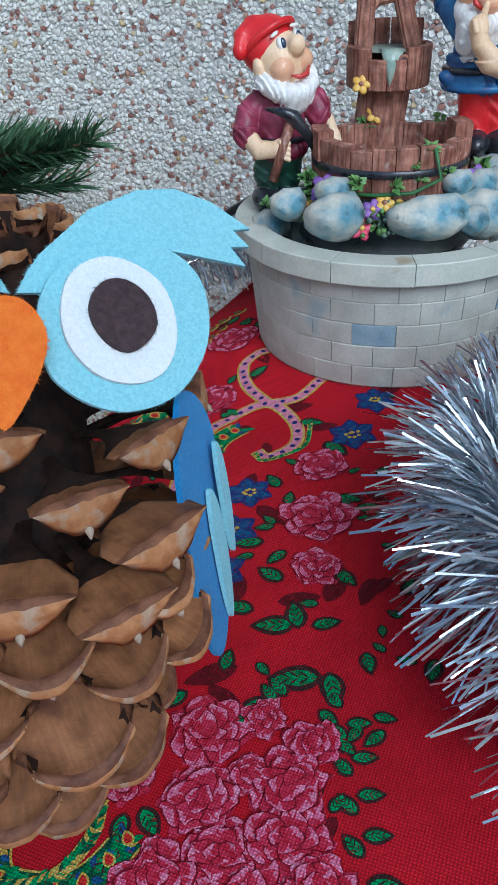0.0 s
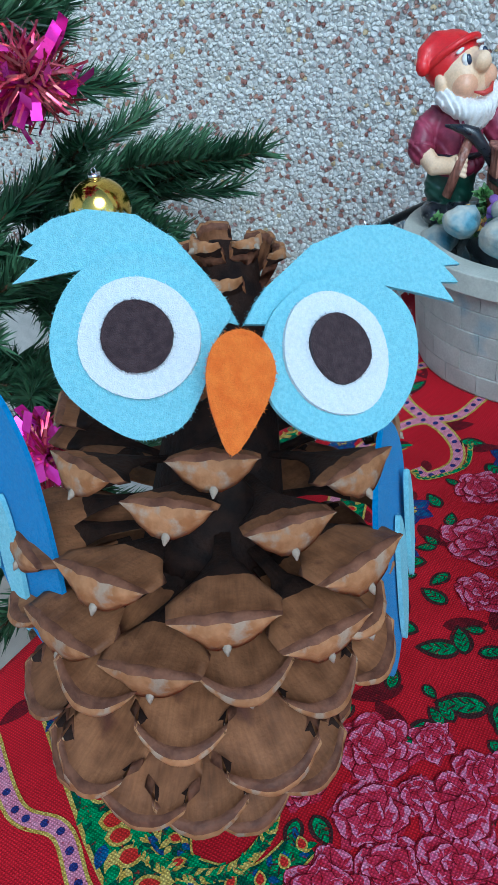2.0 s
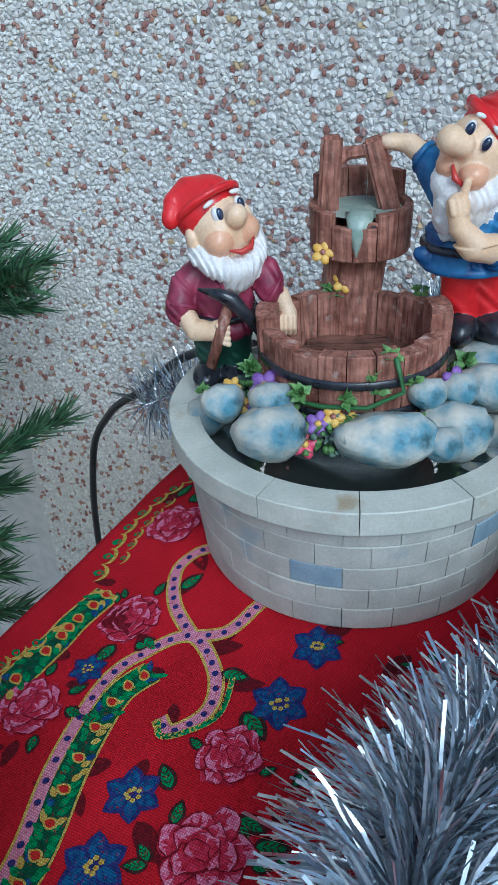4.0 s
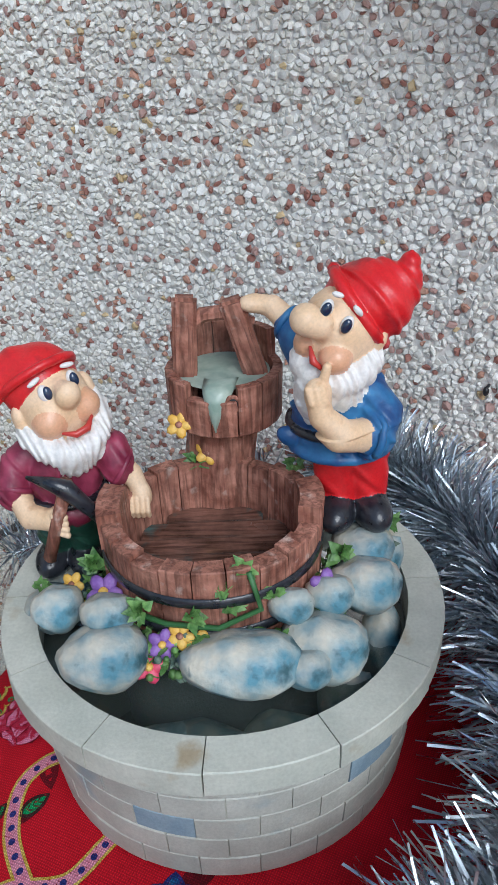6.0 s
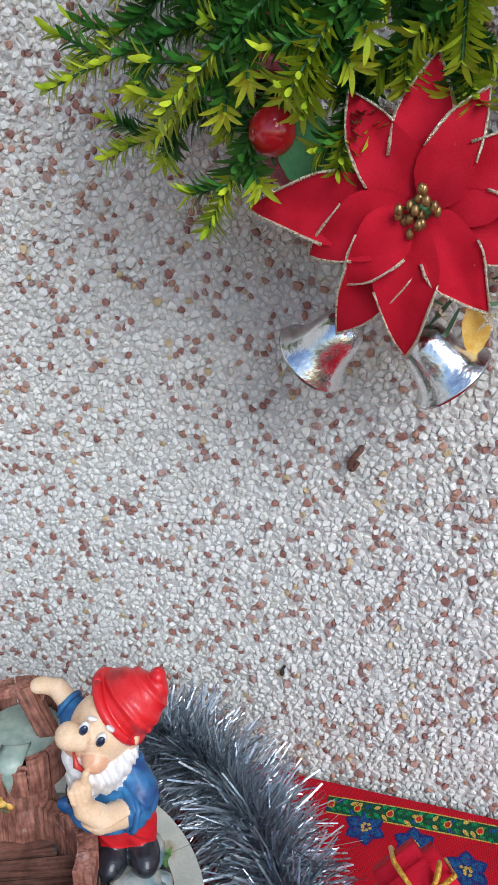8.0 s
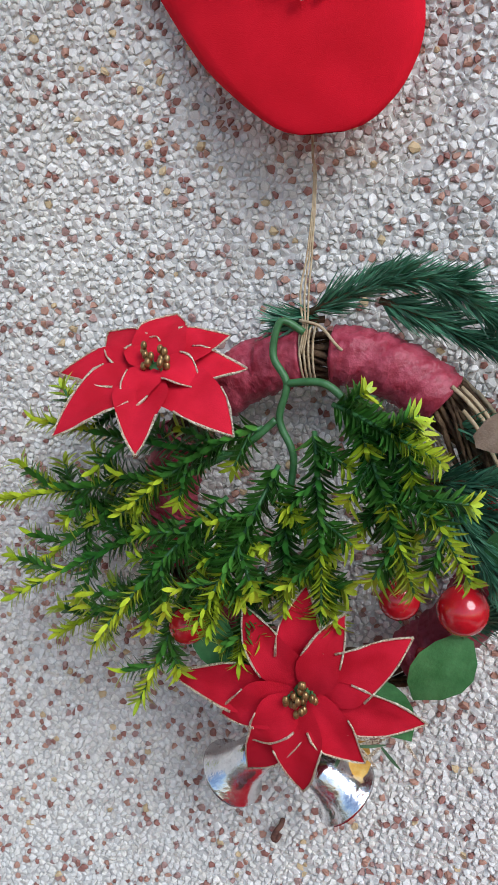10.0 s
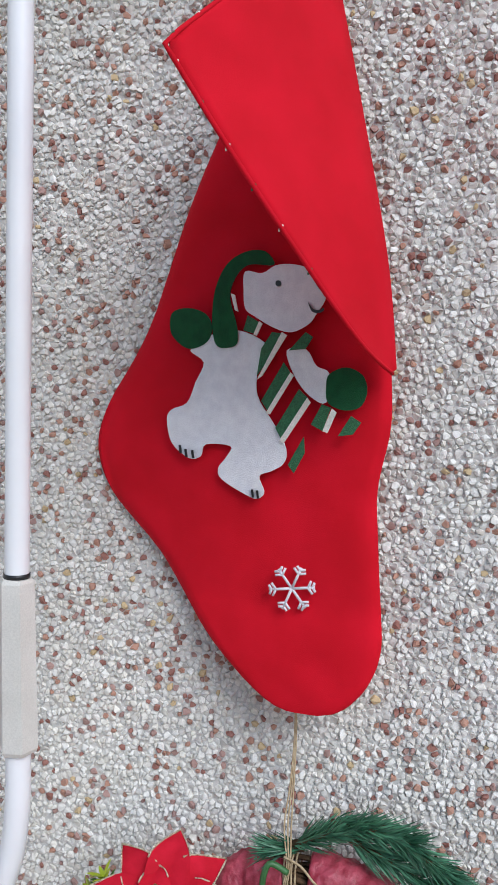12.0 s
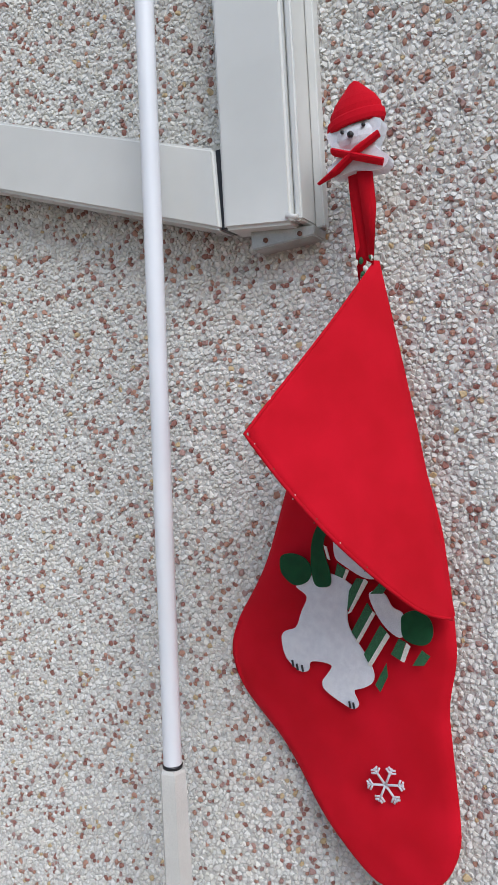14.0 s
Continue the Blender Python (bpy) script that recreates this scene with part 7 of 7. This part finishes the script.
# ---- the wreath ----
def poinsettia(parent, c, r, normal, up, petals, seed):
    rng = random.Random(seed)
    n = Vector(normal).normalized()
    u = Vector(up).cross(n).normalized()
    v = n.cross(u)
    c = Vector(c)
    bm = bmesh.new()
    blob(bm, n * 0.001, (0.006, 0.006, 0.006), 0, (0, 0, 0), 10, 7)
    heart = part("poinsettia", bm, "stem", parent, "red fabric poinsettia with gold beads and glitter edges")
    heart.matrix_basis = Matrix.Translation(c)
    for i in range(16):
        a, q = rng.uniform(0, 6.28), r * rng.uniform(0.02, 0.2)
        p = u * q * math.cos(a) + v * q * math.sin(a)
        bm, top = bmesh.new(), 0.008 + rng.uniform(0, 0.006)
        tube(bm, [p * 0.5 - n * 0.004, p + n * top], 0.0007, 5, 1)
        blob(bm, p + n * (top + 0.001), (0.0019, 0.0019, 0.0026), 0, (0, 0, 0), 8, 6)
        part("stamen", bm, ["bead", "stem"], heart)
    for a, ln, wd, lift in petals:
        d = (u * math.cos(radians(a)) + v * math.sin(radians(a)))
        side = n.cross(d)
        bm = bmesh.new()
        rows, m = [], 10
        for i in range(m + 1):
            t = i / m
            w = wd * r * 0.63 * math.sin(math.pi * (0.05 + 0.95 * t) ** 0.8) ** 0.85 * (1 - 0.2 * t) * (1 + 0.06 * math.sin(11 * t + a)) if i < m else 0
            mid = d * ln * r * 1.08 * (0.06 + 0.94 * t) + side * 0.05 * r * math.sin(2.6 * t + a) + n * (lift + r * (0.1 * math.sin(t * 2.4) - 0.2 * t * t))
            row = []
            for k in range(-4, 5):
                s = k / 4
                row.append(bm.verts.new(mid + side * w * s + n * (0.16 * w * abs(s) + 0.0005 * math.sin(9 * t + 3 * s))))
            rows.append(row)
        for i in range(m):
            for k in range(8):
                bm.faces.new([rows[i][k], rows[i][k + 1], rows[i + 1][k + 1], rows[i + 1][k]])
        glit = []
        for k in (0, 8):
            line = [rows[i][k].co.copy() for i in range(3 + rng.randrange(4), m + 1)]
            tube(bm, [p + n * 0.0004 for p in line], [0.0004 + 0.0005 * rng.random() for _ in line], 5, 1)
        me_ob = part("petal", bm, ["poinsettia", "glitter"], heart)
        me_ob.matrix_basis = Matrix()


def sprig(parent, base, path_dirs, ln, rng, tips=True, size=0.0135):
    """A plastic cypress twig: stem, paired leaflets, yellow-green ends."""
    d, p = Vector(path_dirs[0]).normalized(), Vector((0, 0, 0))
    goal = Vector(path_dirs[1]).normalized()
    pts, n = [p.copy()], 14
    for i in range(n):
        d = d.lerp(goal, 0.12).normalized()
        p = p + d * ln / n
        pts.append(p.copy())
    bm = bmesh.new()
    tube(bm, pts, [0.0016 - 0.0009 * i / n for i in range(n + 1)], 6, 2)

    def tuft(q, way, k, m, l):
        for j in range(k):
            a = 2 * math.pi * j / k + rng.uniform(-0.4, 0.4)
            s = way.orthogonal().normalized()
            s2 = way.cross(s)
            e = (way * rng.uniform(0.75, 1.3) + (s * math.cos(a) + s2 * math.sin(a))).normalized()
            leaf_blade(bm, q, e, way + Vector((0, -0.3, 0.2)), l * rng.uniform(0.75, 1.2), l * 0.25, m, 0.2)
    for i in range(1, n + 1):
        way = (pts[i] - pts[i - 1]).normalized()
        last = i >= n - 4 and tips
        for h in (0.25, 0.75):
            tuft(pts[i - 1].lerp(pts[i], h), way, 5, 1 if last else 0, size * (0.8 if last else 1.0))
        if i % 3 == 1 and i < n - 1:
            sgn = 1 if (i // 3) % 2 else -1
            s = (way.cross(Vector((0, -1, 0.2))).normalized() * sgn + way * 0.8 + Vector((0, -0.35 * rng.random(), 0))).normalized()
            q = [pts[i] + s * ln * 0.24 * t for t in (0, 0.33, 0.66, 1)]
            tube(bm, q, 0.0008, 5, 2)
            for t, pt in enumerate(q[1:]):
                tuft(pt, s, 5, 1 if t == 2 and tips else 0, size * 0.85)
                tuft(pt - s * ln * 0.04, s, 5, 1 if t == 2 and tips else 0, size * 0.85)
    ob = part("sprig", bm, ["sprig", "sprig_tip", "stem"], parent, "green plastic cypress sprig with yellow tips")
    ob.matrix_basis = Matrix.Translation(base)
    ob["kind"] = "stuff"
    return ob


def build_wreath():
    w0 = Vector((0.035, 0.665, 0.515))
    w = thing("christmas_wreath", pose(*w0), "twig wreath with poinsettias, cypress sprigs, berries and silver bells", "wreath")
    rng = random.Random(31)
    R = 0.098
    for k in range(26):
        bm = bmesh.new()
        ph, rr, a0 = rng.uniform(0, 6.28), rng.uniform(0.004, 0.014), rng.uniform(0, 6.28)
        pts = []
        for i in range(40):
            a = a0 + 2 * math.pi * i / 34
            q = ph + a * 2.5
            r = R + rr * math.cos(q) + 0.0015 * math.sin(a * 7 + k)
            pts.append((r * math.cos(a), rr * math.sin(q) * 0.8 + 0.004, r * math.sin(a)))
        tube(bm, pts, rng.uniform(0.0009, 0.002), 5)
        part("twig", bm, "bark", w)
    # paper ribbon wound over parts of the ring
    for a0, a1 in ((48, 88), (97, 132), (150, 200), (215, 240), (300, 345)):
        bm, pts, rad = bmesh.new(), [], []
        for i in range(49):
            a = radians(a0 + (a1 - a0) * i / 48)
            pts.append((R * math.cos(a), 0.003, R * math.sin(a)))
            rad.append(0.0168 + 0.0005 * rng.random() - 0.003 * (i in (0, 48)))
        tube(bm, pts, rad, 22, cap=False)
        for vert in bm.verts:
            turn = math.atan2(vert.co.z, vert.co.x)
            ring_at = Vector((R * math.cos(turn), 0.003, R * math.sin(turn)))
            out = (vert.co - ring_at).normalized()
            phi = math.atan2(out.y, out.x * math.cos(turn) + out.z * math.sin(turn))
            vert.co += out * (0.0034 * noise.noise(Vector((turn * 22 + phi * 2.2, math.cos(phi), a0))) + 0.0014 * noise.noise(Vector((turn * 55 + phi * 4, math.sin(phi), a1))))
        part("ribbon_wrap", bm, "ribbon", w, "wine red crinkled paper ribbon")
    # twine binding and the string that it hangs on
    bm = bmesh.new()
    for k in range(4):
        a = radians(98 - 1.4 * k)
        c = Vector((R * math.cos(a), 0.003, R * math.sin(a)))
        d = Vector((math.cos(a), 0, math.sin(a)))
        tube(bm, [c + d * 0.0175 * math.cos(q) + Vector((0.0005 * q, 0.0175 * math.sin(q), 0)) for q in np.linspace(0, 6.3, 14)], 0.0007, 5)
    for k in range(3):
        dx = 0.0012 * k
        tube(bm, smooth_line([(-0.012 + dx, -0.014, R + 0.002), (-0.01 + dx, -0.012, R + 0.016), (-0.014 + 2 * dx, 0.0, R + 0.035), (-0.012 + dx, 0.012, R + 0.06), (-0.011 + dx * 0.4, 0.024, R + 0.1), (-0.0125, 0.026, R + 0.165), (-0.006, 0.028, R + 0.6)], 5, False), 0.0006, 5)
    tube(bm, smooth_line([(-0.012, -0.012, R + 0.02), (0.0, -0.015, R + 0.017), (0.008, -0.015, R + 0.008), (0.012, -0.014, R + 0.004)], 4, False), 0.0009, 5)
    part("twine", bm, "raffia", w, "raw jute twine")
    bm = bmesh.new()
    for k in range(12):
        a0 = radians(30 + rng.uniform(-4, 4))
        q = rng.uniform(0, 6.28)
        tube(bm, [((R + 0.017 * math.cos(q)) * math.cos(a), 0.003 + 0.017 * math.sin(q), (R + 0.017 * math.cos(q)) * math.sin(a)) for a in np.linspace(a0 + 0.28, a0 - 0.3, 8)], 0.0012, 5)
    part("straw", bm, "raffia", w, "bundle of dry straw")["kind"] = "stuff"
    # vine hook and cypress sprigs
    bm = bmesh.new()
    tube(bm, smooth_line([(-0.008, -0.019, 0.112), (-0.02, -0.022, 0.118), (-0.024, -0.024, 0.1), (-0.016, -0.026, 0.085), (-0.02, -0.027, 0.065), (-0.012, -0.028, 0.045), (-0.015, -0.028, 0.02)], 6, False), 0.0021, 8)
    tube(bm, smooth_line([(-0.016, -0.026, 0.085), (0.004, -0.028, 0.086), (0.018, -0.028, 0.075), (0.035, -0.03, 0.055)], 6, False), 0.0022, 8)
    tube(bm, smooth_line([(-0.022, -0.027, 0.065), (-0.04, -0.028, 0.05), (-0.07, -0.028, 0.035), (-0.1, -0.03, 0.03)], 6, False), 0.0022, 8)
    part("vine_stem", bm, "stem", w, "smooth green plastic stem")
    layout = (((-0.03, -0.025, 0.06), (-1, -0.3, -0.2), (-0.8, -0.5, -0.9), 0.085), ((-0.05, -0.028, 0.045), (-1, -0.3, 0.1), (-1, -0.3, 0.3), 0.1), ((-0.08, -0.03, 0.03), (-1, -0.4, 0), (-1, -0.3, -0.2), 0.09),
              ((-0.08, -0.02, 0.0), (-1, -0.5, -0.2), (-1, -0.5, -0.6), 0.1), ((-0.06, -0.03, 0.0), (-0.7, -0.7, -0.5), (-0.8, -0.3, -1), 0.085), ((-0.1, -0.02, -0.01), (-0.8, -0.4, 0.5), (-1, -0.2, 0.6), 0.07),
              ((-0.02, -0.03, 0.04), (-0.3, -0.6, -0.8), (-0.5, -0.4, -1), 0.09), ((-0.05, -0.03, 0.02), (-0.6, -0.6, -0.5), (-0.7, -0.5, -1), 0.095), ((-0.015, -0.028, 0.02), (0, -0.4, -1), (0.1, -0.4, -1), 0.055),
              ((0.0, -0.03, 0.06), (0.2, -0.4, -1), (0.05, -0.3, -1), 0.085), ((0.02, -0.03, 0.07), (0.5, -0.5, -0.7), (0.3, -0.3, -1), 0.09), ((0.03, -0.03, 0.06), (0.7, -0.5, -0.4), (0.5, -0.4, -1), 0.085),
              ((0.01, -0.03, 0.075), (1, -0.5, -0.3), (1, -0.3, -0.5), 0.06), ((-0.03, -0.03, -0.02), (-0.2, -0.6, -0.8), (-0.1, -0.3, -1), 0.05), ((-0.07, -0.03, -0.03), (-0.3, -0.6, -0.8), (-0.4, -0.3, -1), 0.07),
              ((-0.1, -0.02, 0.02), (-1, -0.3, -0.5), (-0.9, -0.4, -0.8), 0.08), ((0.03, -0.028, 0.04), (0.3, -0.6, -0.9), (0.5, -0.2, -1), 0.06), ((-0.04, -0.035, 0.01), (-0.1, -0.6, -0.6), (-0.2, -0.3, -1), 0.06),
              ((-0.09, -0.015, -0.04), (-0.8, -0.6, -0.2), (-0.9, -0.3, -0.5), 0.07), ((-0.1, 0.0, 0.05), (-0.9, -0.3, 0.5), (-1, -0.1, 0.3), 0.055), ((0.0, -0.03, 0.0), (0.3, -0.6, -0.8), (0.4, -0.3, -1), 0.045))
    for b, d0, d1, ln in layout:
        sprig(w, b, (d0, d1), ln * 1.1, rng)
    # fir twigs
    for b, d, ln in (((-0.008, -0.002, 0.122), (1, -0.1, 0.5), 0.05), ((0.018, 0.0, 0.14), (1, -0.15, 0.05), 0.055), ((0.05, 0.0, 0.143), (1, -0.2, -0.45), 0.06), ((0.085, 0.0, 0.125), (1, -0.25, -1), 0.06), ((0.03, 0.002, 0.128), (1, -0.1, -0.3), 0.07), ((0.0, 0.0, 0.118), (-1, -0.1, 0.0), 0.025), ((0.06, -0.01, 0.03), (1, -0.5, 0.2), 0.055),
                     ((0.07, -0.01, 0.02), (1, -0.5, -0.2), 0.06), ((0.06, -0.012, 0.03), (0.8, -0.4, -0.8), 0.06), ((0.08, 0.0, -0.02), (0.7, -0.4, -0.6), 0.06), ((0.07, 0.0, 0.06), (1, -0.3, 0.0), 0.06), ((0.075, -0.01, -0.05), (0.9, -0.4, 0.3), 0.05)):
        add_branch(w, rng, Vector(b), d, ln, "needle_teal", 0.024, 2.5, 0, "fir_twig")
    pet2 = ((88, 1.0, 0.62, 0.002), (45, 1.0, 0.55, 0.0), (178, 1.25, 0.55, 0.0), (140, 1.1, 0.5, 0.0), (218, 1.35, 0.6, 0.002), (268, 1.1, 0.55, 0.004), (320, 1.25, 0.62, 0.001), (15, 1.0, 0.5, -0.002), (120, 0.6, 0.42, 0.005), (245, 0.65, 0.42, 0.006), (340, 0.6, 0.4, 0.005))
    poinsettia(w, Vector((-0.05, 0.624, 0.606)) - w0, 0.045, (0.05, -0.68, 0.74), (0, 0, 1), pet2, 2)
    pet1 = ((185, 1.55, 0.55, 0.0), (205, 1.05, 0.5, 0.005), (238, 1.35, 0.52, 0.001), (225, 0.9, 0.42, 0.008), (268, 1.3, 0.5, 0.004), (310, 1.05, 0.46, 0.003), (345, 1.3, 0.55, 0.0), (30, 1.3, 0.55, 0.001), (62, 1.0, 0.42, 0.004), (88, 1.15, 0.5, 0.0), (125, 1.1, 0.48, 0.002))
    poinsettia(w, Vector((0.033, 0.617, 0.432)) - w0, 0.049, (0.0, -1, -0.05), (0, 0, 1), pet1, 3)
    # berries with small stalks
    for x, y, z, r in ((0.082, 0.638, 0.482, 0.0118), (0.116, 0.638, 0.479, 0.0142), (0.127, 0.652, 0.505, 0.009), (-0.036, 0.62, 0.461, 0.011), (0.128, 0.655, 0.535, 0.008), (0.1, 0.655, 0.44, 0.01)):
        bm = bmesh.new()
        blob(bm, (0, 0, 0), (r, r, r), 0, (0, 0, 0), 22, 14)
        tube(bm, [(0, 0, -r), (0.001, 0.002, -r - 0.003)], 0.0009, 6, 1)
        part("berry", bm, ["berry", "stem"], w, "glossy red berry").location = Vector((x, y, z)) - w0
    for b, d, up, ln, wd, m in (((0.118, 0.64, 0.463), (-0.55, -0.2, -1), (0.3, -1, 0), 0.05, 0.036, "leaf"), ((0.13, 0.64, 0.505), (0.4, -0.3, 0.7), (0, -1, 0), 0.03, 0.022, "leaf"), ((-0.022, 0.625, 0.47), (0.1, -0.4, -1), (0, -1, 0.2), 0.035, 0.026, "leaf"), ((-0.01, 0.63, 0.455), (0.1, -0.2, -1), (0.5, -1, 0), 0.05, 0.035, "leaf"),
                            ((0.068, 0.64, 0.43), (0.6, -0.3, -0.8), (0, -1, 0.3), 0.04, 0.025, "leaf"), ((0.118, 0.625, 0.575), (0.6, -0.3, 0.3), (0, -1, 0.4), 0.045, 0.022, "dry"), ((0.06, 0.645, 0.39), (0.1, -0.2, -1), (0.3, -1, 0), 0.03, 0.014, "petal_yellow")):
        bm = bmesh.new()
        leaf_blade(bm, (0, 0, 0), d, up, ln, wd, 0, 0.15)
        part("leaf", bm, m, w).location = Vector(b) - w0
    bm = bmesh.new()
    for k in range(16):
        a = rng.uniform(0, 6.28)
        p = Vector((0.055 + rng.uniform(-0.03, 0.03), 0.64, 0.392 + rng.uniform(-0.008, 0.008)))
        leaf_blade(bm, p - w0, (math.cos(a), -0.3, math.sin(a) - 0.6), (0, -1, 0.2), 0.02, 0.0022, k % 2, 0.1)
    part("gold_tinsel_tuft", bm, ["glitter", "needle"], w, "gold and green foil tuft")
    for x, y, z, tx, tz in ((-0.019, 0.648, 0.35, 8, 40), (0.052, 0.648, 0.348, -6, -40)):
        bm = bmesh.new()
        lathe(bm, [(0.0, 0.028), (0.007, 0.027), (0.011, 0.022), (0.0125, 0.012), (0.015, 0.004), (0.0195, 0.0), (0.0198, -0.0012), (0.0185, 0.0), (0.013, 0.004), (0.011, 0.012), (0.009, 0.02), (0.0, 0.0255)], 28)
        bell = part("bell", bm, "silver", w, "shiny silver bell")
        bell.matrix_basis = Matrix.Translation(Vector((x, y, z)) - w0) @ pose(0, 0, 0, 14, 0, 0) @ pose(0, 0, 0, 0, tz, 0) @ Matrix.Scale(1.12, 4)
        bm = bmesh.new()
        tube(bm, [(0, 0, 0.026), (0, 0, 0.0)], 0.0008, 5)
        blob(bm, (0, 0, -0.001), (0.0032, 0.0032, 0.0032))
        part("clapper", bm, "silver", bell)


build_wreath()

# ---- small things on the wall ----
bm = bmesh.new()
tube(bm, smooth_line([(0, 0.012, 0.004), (0, -0.006, 0.004), (-0.002, -0.013, -0.002), (-0.002, -0.012, -0.01), (0.001, -0.008, -0.012), (0.002, -0.007, -0.004)], 5, False), [0.0024] * 26, 8)
hook = link("wall_hook", bm, "rust")
hook.matrix_basis = pose(-0.001, 0.696, 0.276, 0, 20, 0) @ Matrix.Diagonal((0.8, 0.32, 0.8, 1))
tagged(hook, "small rusty brown screw hook in the wall", "hook")
bm = bmesh.new()
blob(bm, (0, 0, 0), (0.002, 0.002, 0.0032), 0, (0, 0, 0), 10, 7)
tube(bm, [(0, 0, 0.002), (0.001, 0.004, 0.003)], 0.001, 6)
plug = link("wall_plug", bm, "black")
plug.matrix_basis = pose(-0.045, 0.697, 0.094)
tagged(plug, "small black plug stuck in the wall", "wall plug")
